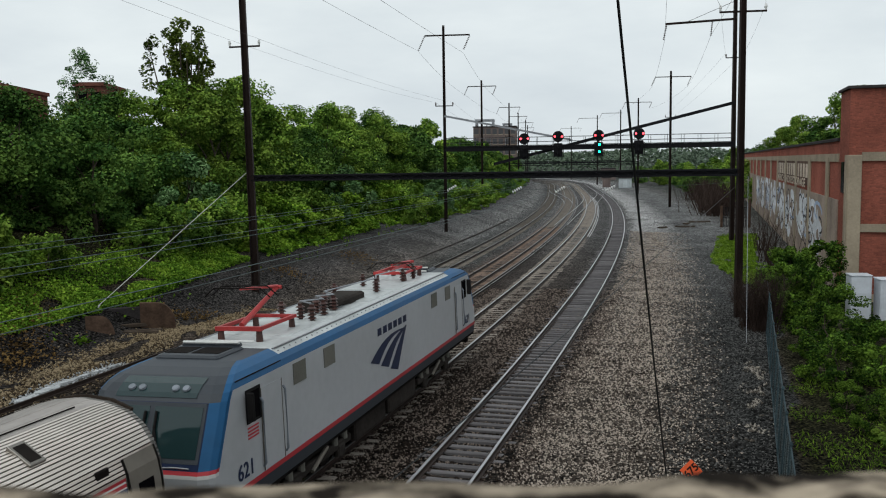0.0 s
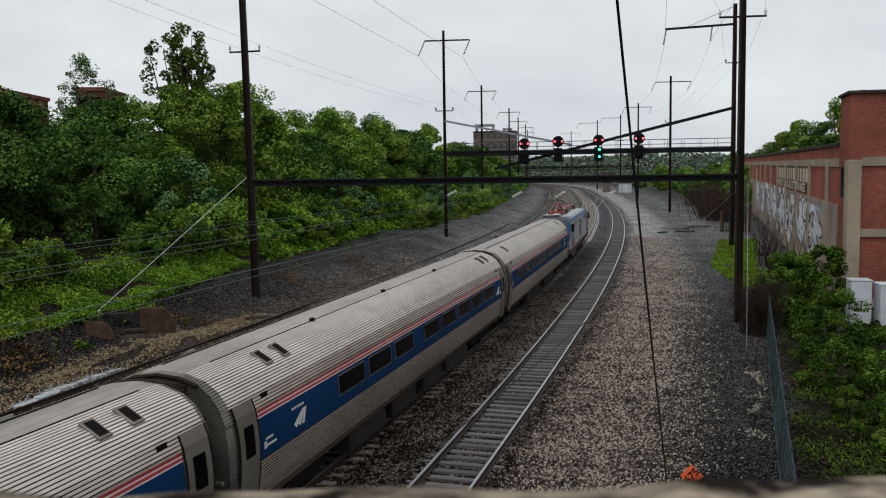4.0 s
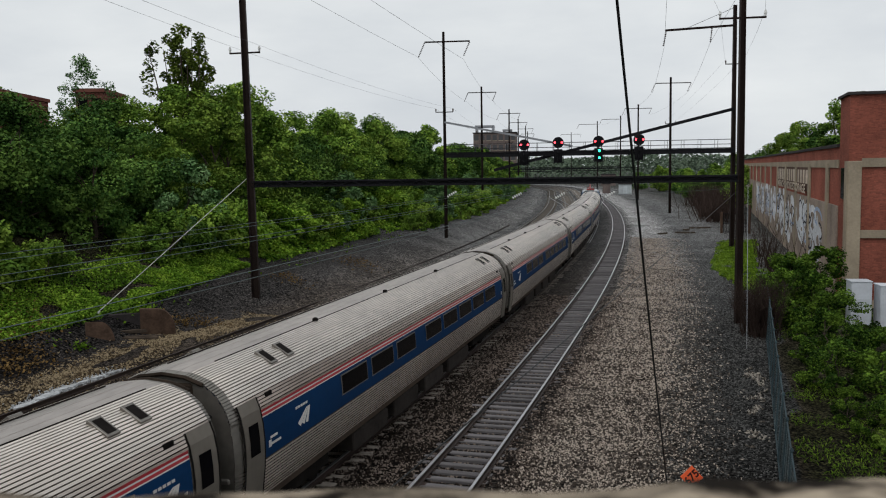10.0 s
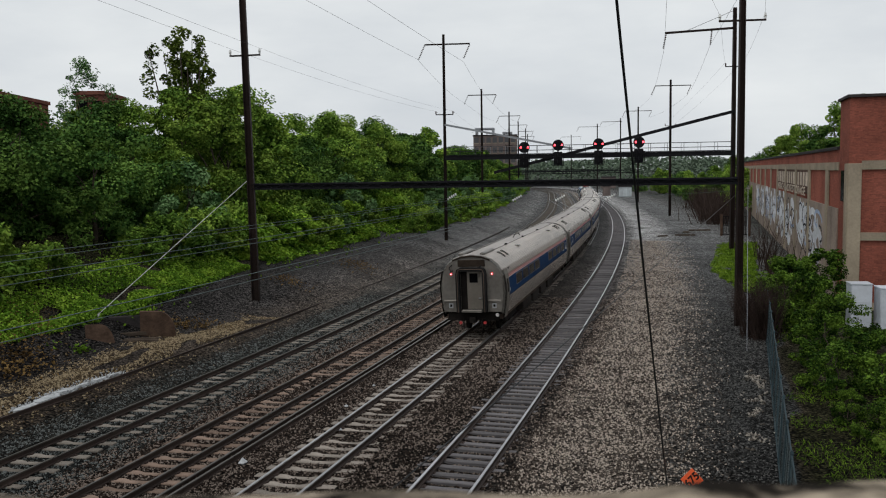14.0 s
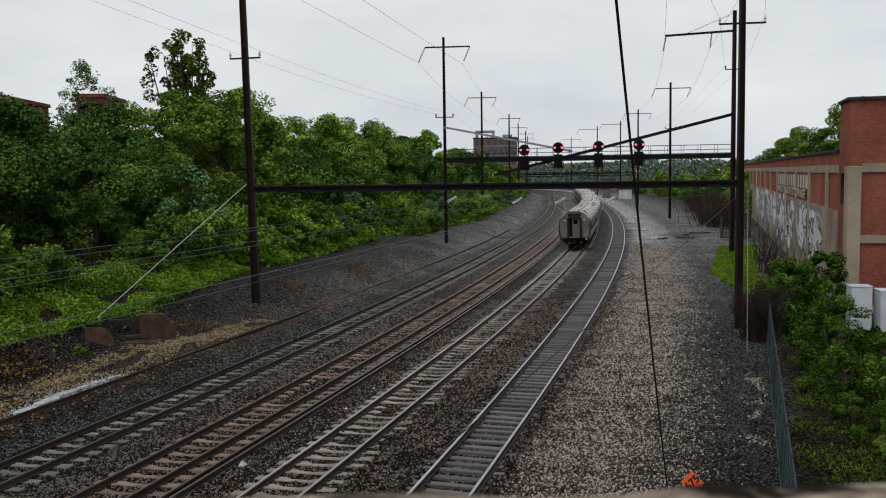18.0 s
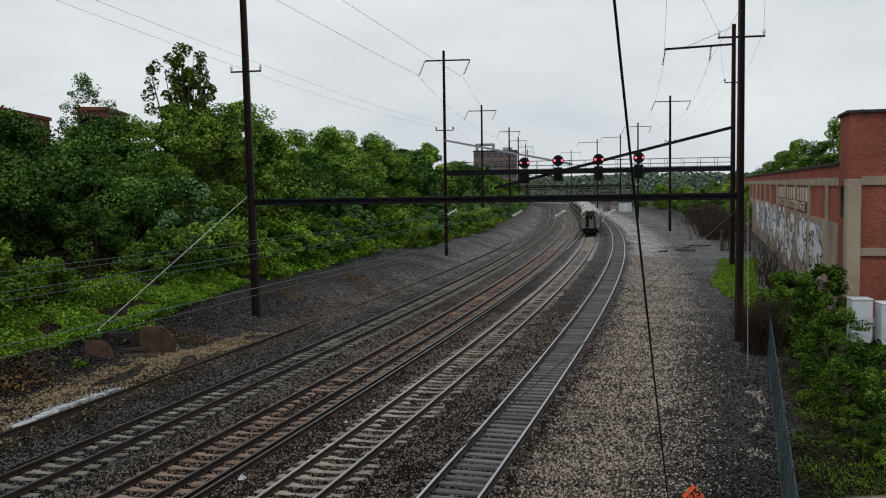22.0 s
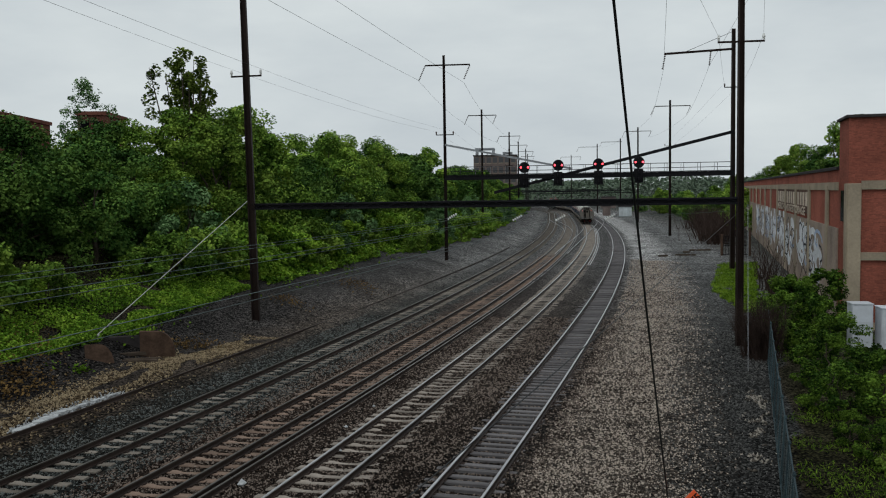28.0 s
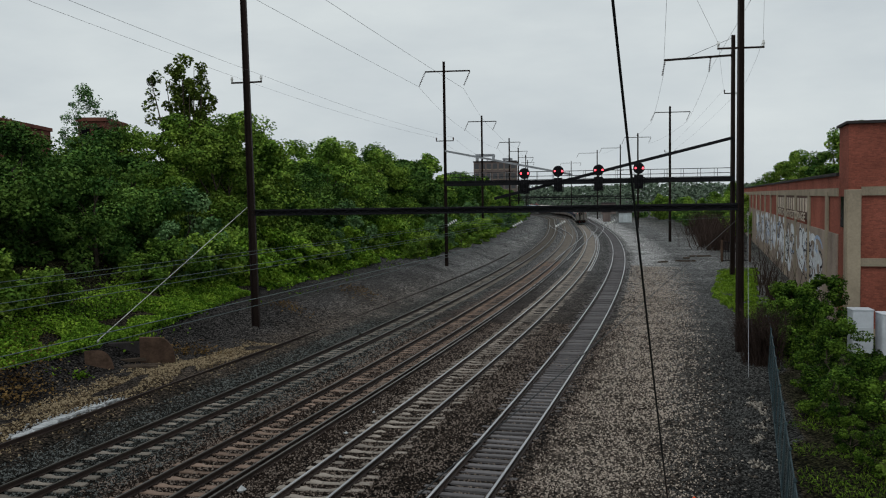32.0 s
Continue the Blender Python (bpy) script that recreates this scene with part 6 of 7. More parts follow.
build_yard_edge()
build_fence()
build_sign()
build_units()
build_left_debris()
build_stones()

# ---- train ----
SIDE = ((1.44, 1.05), (1.51, 1.32), (1.565, 1.68), (1.595, 2.02), (1.60, 2.32), (1.58, 2.64), (1.53, 2.95), (1.43, 3.23), (1.25, 3.50), (0.97, 3.72), (0.55, 3.87), (0.0, 3.93))


def side_x(z):
    return float(np.interp(z, [p[1] for p in SIDE[:-3]], [p[0] for p in SIDE[:-3]]))


def car_profile():
    """Points from the lower right edge over the roof to the lower left, with flutes, and a material slot for each strip."""
    pts = np.array(SIDE)
    seg = np.hypot(*np.diff(pts, axis=0).T)
    t = np.concatenate([[0], np.cumsum(seg)])
    half, slots, d = [], [], 0.0
    tz = lambda z: float(np.interp(z, pts[:, 1], t))
    marks = [(0.0, tz(1.87), "flute"), (tz(1.87), tz(2.73), "blue"), (tz(2.73), tz(2.755), "white"), (tz(2.755), tz(2.81), "red"), (tz(2.81), tz(2.84), "white"), (tz(2.84), tz(2.895), "red"), (tz(2.895), tz(3.875), "flute"), (tz(3.875), t[-1], "rib")]
    for a, b, kind in marks:
        if kind == "rib":
            n = 2
            w = (b - a) / n
            for i in range(n):
                for u, bump in ((0.0, 0.010), (0.93, 0.010), (0.95, 0.002), (0.98, 0.002)):
                    half.append((a + w * (i + u), bump))
                    slots.append(6)
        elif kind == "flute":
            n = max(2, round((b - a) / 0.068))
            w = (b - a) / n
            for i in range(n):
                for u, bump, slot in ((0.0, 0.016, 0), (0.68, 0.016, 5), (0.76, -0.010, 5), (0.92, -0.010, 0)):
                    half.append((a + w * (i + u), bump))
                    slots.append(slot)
        else:
            n = 5 if kind == "blue" else 1
            for i in range(n):
                half.append((a + (b - a) * i / n, 0.002))
                slots.append({"blue": 1, "red": 2, "white": 3}[kind])
    half.append((t[-1], 0.0))
    out_pts = []
    for d, bump in half:
        x, z = float(np.interp(d, t, pts[:, 0])), float(np.interp(d, t, pts[:, 1]))
        x2, z2 = float(np.interp(d + 0.02, t, pts[:, 0])), float(np.interp(d + 0.02, t, pts[:, 1]))
        x1, z1 = float(np.interp(d - 0.02, t, pts[:, 0])), float(np.interp(d - 0.02, t, pts[:, 1]))
        tx, tzz = x2 - x1, z2 - z1
        ln = math.hypot(tx, tzz) or 1
        out_pts.append((x + tzz / ln * bump, z - tx / ln * bump))
    full = out_pts + [(-x, z) for x, z in out_pts[-2::-1]]
    return full, slots + slots[::-1]


def wheelset_truck(parent, y):
    tk = part("truck", Shape().box((-1.15, y - 1.55, 0.42), (-0.95, y + 1.55, 0.72), 0, 0.04).box((0.95, y - 1.55, 0.42), (1.15, y + 1.55, 0.72), 0, 0.04).box((-1.0, y - 0.3, 0.45), (1.0, y + 0.3, 0.8)), UNDER, parent)
    for dy in (-1.3, 1.3):
        for x in (-0.75, 0.75):
            sh = Shape()
            sh.tube((x - 0.07, y + dy, 0.455), (x + 0.07, y + dy, 0.455), 0.455, None, 18)
            sh.tube((x - 0.1, y + dy, 0.455), (x + 0.1, y + dy, 0.455), 0.12, None, 8)
            part("wheel", sh, UNDER, tk)
    for x in (-1.05, 1.05):
        for dy in (-0.75, 0.0, 0.75):
            sh = Shape()
            sh.tube((x, y + dy, 0.5), (x, y + dy, 0.95), 0.1, None, 8)
            part("spring", sh, UNDER, tk)
    return tk


def emblem_shape(sx, yc):
    """Three white swept bars on the blue band."""
    em = Shape()
    for k in range(3):
        y0 = yc - 0.25 + k * 0.20
        foot, head = sx * (side_x(2.05) + 0.012), sx * (side_x(2.42) + 0.012)
        em.add([(foot, y0, 2.09 + 0.04 * (2 - k)), (foot, y0 + 0.13, 2.07), (head, yc + 0.27 + 0.08 * k, 2.43), (head, yc + 0.22 + 0.06 * k, 2.43)], [(0, 1, 2, 3)])
    return em


def coach(windows, label, last=False):
    car = thing("passenger_car", label, "passenger car", group="passenger cars of the train")
    prof, slots = car_profile()
    rings = []
    for y, kx, kz in ((-12.75, 0.93, 0.98), (-12.55, 0.975, 0.994), (-12.2, 1, 1), (-11.67, 1, 1), (-6, 1, 1), (0, 1, 1), (6, 1, 1), (11.67, 1, 1), (12.2, 1, 1), (12.55, 0.975, 0.994), (12.75, 0.93, 0.98)):
        low = {12.75: 1.22, 12.55: 1.08}.get(abs(y), 0.0)
        rings.append([(x * kx, y, max(low, 0.92 + (z - 0.92) * kz)) for x, z in prof])
    sh = Shape()
    plain = [0 if k in (1, 2, 3) else k for k in slots]
    sh.loft(rings[1:4], False, False, 0, plain)
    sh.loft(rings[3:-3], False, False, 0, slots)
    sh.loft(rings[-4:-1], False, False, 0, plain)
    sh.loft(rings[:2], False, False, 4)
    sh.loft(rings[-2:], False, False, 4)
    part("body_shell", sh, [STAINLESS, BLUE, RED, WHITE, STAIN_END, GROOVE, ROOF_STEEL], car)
    sill = Shape()
    for sx in (-1, 1):
        sill.add([(sx * 1.44, -12.3, 1.055), (sx * 1.44, 12.3, 1.055), (sx * 1.36, 12.3, 0.84), (sx * 1.36, -12.3, 0.84)], [(0, 1, 2, 3)])
    sill.box((-1.36, -12.4, 0.84), (1.36, 12.4, 1.06))
    part("side_sill", sill, surf_sill(), car, "grimy brown side sill")
    # ends: plate with a recessed door and rubber diaphragm
    for e in (-1, 1):
        end = Shape()
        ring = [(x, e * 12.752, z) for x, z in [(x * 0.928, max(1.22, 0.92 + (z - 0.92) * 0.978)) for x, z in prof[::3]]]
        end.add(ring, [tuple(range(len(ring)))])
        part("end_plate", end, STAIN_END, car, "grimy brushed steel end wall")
        post = Shape()
        rings = []
        for px, pz, nx, nz in ((-0.64, 1.24, -1, 0), (-0.64, 3.06, -1, 0), (-0.61, 3.20, -0.7, 0.7), (-0.50, 3.26, 0, 1), (0.50, 3.26, 0, 1), (0.61, 3.20, 0.7, 0.7), (0.64, 3.06, 1, 0), (0.64, 1.24, 1, 0)):
            w = 0.085
            y0, y1 = e * 12.75, e * (13.06 if last and e < 0 else 13.0)
            rings.append([(px - nx * w, y0, pz - nz * w), (px - nx * w, y1, pz - nz * w), (px + nx * w, y1, pz + nz * w), (px + nx * w, y0, pz + nz * w)])
        post.loft(rings)
        part("diaphragm", post, RUBBER, car, "black rubber diaphragm round the end door")
        # rim light on the diaphragm's edge is put into this brown rim
        rim = Shape()
        y1 = e * (13.064 if last and e < 0 else 13.004)
        rim.path([(-0.64, y1, 1.24), (-0.64, y1, 3.08), (-0.58, y1, 3.24), (-0.48, y1, 3.27), (0.48, y1, 3.27), (0.58, y1, 3.24), (0.64, y1, 3.08), (0.64, y1, 1.24)], 0.022)
        part("diaphragm_rim", rim, surf_sill(), car, "brown rim of the diaphragm with rim light in its colour")
        hood = Shape()
        hood.box((-0.66, min(e * 12.70, e * 12.80), 3.38), (0.66, max(e * 12.70, e * 12.80), 3.70), 0, 0.04)
        hood.path([(x * 0.93, e * 12.78, 0.92 + (z - 0.92) * 0.98 + 0.01) for x, z in ((-0.97, 3.72), (-0.55, 3.87), (0, 3.93), (0.55, 3.87), (0.97, 3.72))], 0.045)
        part("end_hood", hood, surf_hood(), car, "dark brown hood over the end door")
        pilot = Shape()
        pilot.box((-1.22, min(e * 12.1, e * 12.66), 0.80), (1.22, max(e * 12.1, e * 12.66), 1.24), 0, 0.03)
        part("end_sill", pilot, UNDER, car)
        foot = Shape()
        foot.box((-0.50, min(e * 12.75, e * 13.0), 1.22), (0.50, max(e * 12.75, e * 13.0), 1.34), 0, 0.03)
        part("buffer_plate", foot, STAIN_END, car)
        if last and e < 0:
            # flat dark panel stands in for the shade of the door recess
            rc = Shape()
            rc.box((-0.53, -12.775, 1.30), (0.53, -12.756, 3.24))
            part("door_recess", rc, UNDER, car)
        dr = Shape()
        dr.box((-0.22 if last and e < 0 else -0.5, min(e * 12.755, e * 12.80), 1.36), (0.51, max(e * 12.755, e * 12.80), 3.20))
        d = part("end_door", dr, DOOR_GREY if last and e < 0 else RUBBER, car)
        g = Shape()
        g.box((-0.10, min(e * 12.80, e * 12.815), 2.62), (0.30, max(e * 12.80, e * 12.815), 3.06), 0, 0.006)
        part("door_pane", g, GLASS, d)
        h = Shape()
        h.box((0.32, min(e * 12.80, e * 12.84), 1.85), (0.44, max(e * 12.80, e * 12.84), 1.9))
        part("door_handle", h, GREY_STEEL, d)
        for sx in (-1, 1):
            rail = Shape()
            rail.box((sx * 1.06 - 0.32, min(e * 12.75, e * 12.83), 1.70), (sx * 1.06 + 0.32, max(e * 12.75, e * 12.83), 1.80), 0, 0.03)
            part("end_step", rail, STAIN_END, car)
        cp = Shape()
        cp.box((-0.14, min(e * 12.4, e * 13.0), 0.72), (0.14, max(e * 12.4, e * 13.0), 0.98), 0, 0.03)
        for sx in (-1, 1):
            cp.path([(sx * 0.45, e * 12.72, 0.9), (sx * 0.42, e * 13.0, 0.55), (sx * 0.2, e * 13.0, 0.5)], 0.035)
        part("coupler", cp, UNDER, car)
        for sx in (-1, 1):
            lt = Shape()
            lt.tube((sx * 0.99, e * 12.75, 3.03), (sx * 0.99, e * 12.83, 3.03), 0.055, 0.045, 12)
            part("marker_light", lt, TAIL_LIGHT if last and e < 0 else RUBBER, car, "glowing red marker light" if last and e < 0 else "")
            if last and e < 0:
                co = Shape()
                co.tube((sx * 0.99, -12.83, 3.03), (sx * 0.99, -12.84, 3.03), 0.026, 0.02, 10)
                part("marker_lamp", co, LAMP_CORE, car, "bright lamp behind the red lens")
            pl = Shape()
            pl.box((sx * 1.05 - 0.10, min(e * 12.752, e * 12.765), 1.40), (sx * 1.05 + 0.10, max(e * 12.752, e * 12.765), 1.63))
            np_ob = part("number_panel", pl, LOCO_GREY, car, "small pale panel")
            nb = Shape()
            nb.box((sx * 1.05 - 0.05, min(e * 12.766, e * 12.77), 1.46), (sx * 1.05 + 0.05, max(e * 12.766, e * 12.77), 1.58))
            part("number_bar", nb, UNDER, np_ob)
        if last and e < 0:
            for sx in (-0.55, 0.62):
                rl = Shape()
                rl.tube((sx, -12.98, 0.74), (sx, -13.02, 0.74), 0.08, None, 8)
                part("glad_hand", rl, RED_FRAME, car, "red hose coupling")
            bl = Shape()
            bl.tube((1.16, -12.66, 1.06), (1.16, -12.74, 1.06), 0.09, 0.075, 12)
            part("backup_lamp", bl, WHITE, car, "small white lamp")
            hose = Shape()
            for sx in (-0.95, 0.5):
                hose.path([(sx, -12.75, 3.45), (sx - 0.08, -12.95, 3.35), (sx, -13.0, 3.15), (sx + 0.08, -12.9, 3.2)], 0.03)
            part("jumper_cable", hose, RUBBER, car)
    # side doors
    for sx in (-1, 1):
        for yc in (-12.12, 12.12):
            dr = Shape()
            zs = (0.90, 1.32, 1.68, 2.02, 2.32, 2.64, 2.95, 3.18)
            for o, y0, y1, slot in ((0.022, yc - 0.38, yc + 0.38, 0), (0.019, yc - 0.44, yc + 0.44, 1)):
                r0 = [(sx * (side_x(max(z, 1.06)) + o), y0, z) for z in zs]
                r1 = [(sx * (side_x(max(z, 1.06)) + o), y1, z) for z in zs]
                dr.loft([r0, r1], False, False, slot)
            d = part("side_door", dr, [DOOR_GREY, UNDER], car, "grey vestibule door")
            g = Shape()
            zz = (2.08, 2.4, 2.72)
            g.loft([[(sx * (side_x(z) + 0.03), yc - 0.2, z) for z in zz], [(sx * (side_x(z) + 0.03), yc + 0.2, z) for z in zz]], False, False)
            part("door_pane", g, GLASS, d)
        vent = Shape()
        for yc in (-11.2, 11.2):
            vent.box((sx * 1.47 - 0.04, yc - 0.15, 3.02), (sx * 1.47 + 0.03, yc + 0.15, 3.18), 0, 0.01)
            part("side_vent", vent, UNDER, car)
            vent = Shape()
    # windows
    for sx in (-1, 1):
        for yc, w in windows:
            fr, gl = Shape(), Shape()
            z0, z1 = 2.18, 2.64
            zz = (z0 - 0.035, 2.4, z1 + 0.035)
            fr.loft([[(sx * (side_x(z) + 0.012), yc - w / 2 - 0.05, z) for z in zz], [(sx * (side_x(z) + 0.012), yc + w / 2 + 0.05, z) for z in zz]], False, False)
            zz = (z0, 2.4, z1)
            gl.loft([[(sx * (side_x(z) + 0.019), yc - w / 2, z) for z in zz], [(sx * (side_x(z) + 0.019), yc + w / 2, z) for z in zz]], False, False)
            f = part("window", fr, STAIN_END, car)
            part("pane", gl, GLASS, f)
        # emblem: three white swept bars on the blue
        for yc in (10.85,) if last else (-9.86,):
            part("emblem", emblem_shape(sx, yc), WHITE, car, "white swept-bar emblem")
            wm = Shape()
            for k in range(5):
                wm.box((min(sx * 1.60, sx * 1.588), yc - 0.30 + k * 0.13, 2.50), (max(sx * 1.60, sx * 1.588), yc - 0.21 + k * 0.13, 2.55))
            part("wordmark", wm, WHITE, car)
            for k in range(2):
                tx = Shape()
                tx.box((min(sx * 1.607, sx * 1.59), yc - sx * 1.35 - 0.22, 2.22 - k * 0.14), (max(sx * 1.607, sx * 1.59), yc - sx * 1.35 + (0.25 if k else 0.1), 2.27 - k * 0.14))
                part("small_print", tx, WHITE, car)
        for yc in (-11.45, 11.45):
            nb = Shape()
            nb.box((sx * (side_x(1.95)) - 0.012, yc - 0.06, 2.05), (sx * (side_x(1.95)) + 0.014, yc + 0.06, 2.2))
            part("door_notice", nb, WHITE, car, "small white notice")
    # roof hatches, conduit and pods
    for x, y in ((0.98, 10.2), (0.98, 11.05), (-0.98, 10.2), (0.98, -9.4), (0.98, -10.25), (-0.98, -10.25)):
        hx = Shape()
        z = float(np.interp(abs(x), [0.0, 0.55, 0.96, 1.24], [3.93, 3.87, 3.72, 3.50]))
        m = pose(x, y, z, 0, 33 if x > 0 else -33, 0)
        hx.box((-0.24, -0.16, -0.02), (0.24, 0.16, 0.04), 0, 0.01, m)
        hb = part("roof_hatch", hx, STAIN_END, car)
        pn = Shape()
        pn.box((-0.18, -0.11, 0.041), (0.18, 0.11, 0.048), 0, 0, m)
        part("hatch_grille", pn, UNDER, hb)
    cd = Shape()
    cd.path([(0.50, -11.6, 3.895), (0.50, 12.0, 3.895)], 0.012)
    cd.path([(-0.38, -12.0, 3.915), (-0.38, 12.0, 3.915)], 0.012)
    part("roof_conduit", cd, UNDER, car)
    for y in (-6.5, -1.0, 4.8):
        pd = Shape()
        pd.box((0.44, y - 0.07, 3.86), (0.56, y + 0.07, 3.97), 0, 0.02)
        part("conduit_clamp", pd, UNDER, car)
    if last:
        for x in (-0.72, 0.32):
            pd = Shape()
            pd.box((x, -12.3, 3.86), (x + 0.24, -9.9, 4.0), 0, 0.05)
            part("roof_trunking", pd, STAIN_END, car)
        pd = Shape()
        pd.path([(0.1, -2.0, 3.92), (0.12, -1.6, 4.08), (0.12, -0.2, 4.08), (0.1, 0.2, 3.92)], 0.03)
        part("roof_antenna", pd, UNDER, car)
        for y in (-5.6, 6.5):
            hx = Shape()
            hx.box((0.80, y - 0.18, 3.72), (1.10, y + 0.18, 3.80), 0, 0.02)
            part("roof_hatch", hx, STAIN_END, car)
    # underframe
    for y0, y1, sxx in ((-6.2, -3.4, 1), (-2.8, -0.4, 1), (0.4, 2.6, 1), (3.3, 6.3, 1), (-5.5, -1.0, -1), (0.6, 5.5, -1)):
        bx = Shape()
        bx.box((min(sxx * 0.55, sxx * 1.3), y0, 0.28), (max(sxx * 0.55, sxx * 1.3), y1, 0.75), 0, 0.04)
        part("equipment_box", bx, surf_box(), car)
    for y in (-9.07, 9.07):
        wheelset_truck(car, y)
    return car


SILL, BOXES, HOODS = [], [], []


def surf_hood():
    if not HOODS:
        HOODS.append(surf("dark_brown_paint", (0.035, 0.026, 0.020), 0.75, 0.1, 0.45, 1.2, 8, 0.05))
    return HOODS[0]


def surf_box():
    if not BOXES:
        BOXES.append(surf("dusty_equipment_box", (0.035, 0.030, 0.027), 0.8, 0.1, 0.4, 1.5, 8, 0.15))
    return BOXES[0]


def surf_sill():
    if not SILL:
        SILL.append(surf("grimy_sill", (0.10, 0.075, 0.06), 0.75, 0.2, 0.3, 0.6, 6, 0.05))
    return SILL[0]


NOSE = ((0.92, 10.12, 1.42), (1.02, 10.16, 1.45), (1.30, 10.20, 1.48), (1.42, 10.21, 1.488), (1.96, 10.22, 1.488), (2.03, 10.21, 1.488), (2.10, 10.17, 1.488),
        (2.45, 10.01, 1.488), (2.85, 9.82, 1.488), (3.28, 9.62, 1.486), (3.43, 9.50, 1.48), (3.56, 9.30, 1.43), (3.67, 9.02, 1.34), (3.75, 8.62, 1.20), (3.79, 8.25, 1.10))


def loco_shell():
    """Level outlines from the skirt to the roof: a raked nose at both ends, bevelled corners, straight sides."""
    kinds = ("front", "inner", "outer", "band", "cab", "mid", "cab", "band", "outer", "inner")
    rings = []
    for z, yf, x in NOSE:
        w = x - 0.27
        c = w + 0.19
        half = [(w, -yf), (c, -yf + 0.10), (x, -yf + 0.22), (x, -yf + 0.34), (x, -6.9), (x, 6.9), (x, yf - 0.34), (x, yf - 0.22), (c, yf - 0.10), (w, yf)]
        ring = [(-w, -yf)] + half + [(-px, py) for px, py in half[:0:-1]]
        rings.append([(px, py, z) for px, py in ring])
    names = list(kinds) + ["front"] + list(kinds[:0:-1])

    def colour(kind, z):
        if z < 1.02:
            return 0
        if z < 1.30:
            return 5
        if z < 1.42:
            return 1
        front = kind in ("front", "inner", "outer", "band")
        if z < 1.96:
            return 2
        if z < 2.10 and front:
            return 6 if z < 2.03 else 1
        if kind == "front":
            return 7 if z < 3.28 else 5
        if kind == "inner":
            return 3 if z < 3.28 else 5
        if kind in ("outer", "band"):
            return 3
        if z < 3.43:
            return 2
        return 3 if z < 3.67 or kind == "cab" else 4

    sh = Shape()
    n = len(rings[0])
    sh.v = [p for r in rings for p in r]
    for j in range(len(rings) - 1):
        zm = (NOSE[j][0] + NOSE[j + 1][0]) / 2
        for i in range(n):
            sh.f.append((j * n + i, j * n + (i + 1) % n, (j + 1) * n + (i + 1) % n, (j + 1) * n + i))
            sh.s.append(colour(names[i], zm))
    k = (len(rings) - 1) * n
    top = rings[-1]
    for test, slot in ((lambda y: y < -6.8, 5), (lambda y: abs(y) < 7.0, 4), (lambda y: y > 6.8, 5)):
        sh.f.append(tuple(k + i for i in range(n) if test(top[i][1])))
        sh.s.append(slot)
    sh.f.append(tuple(range(n - 1, -1, -1)))
    sh.s.append(0)
    return sh


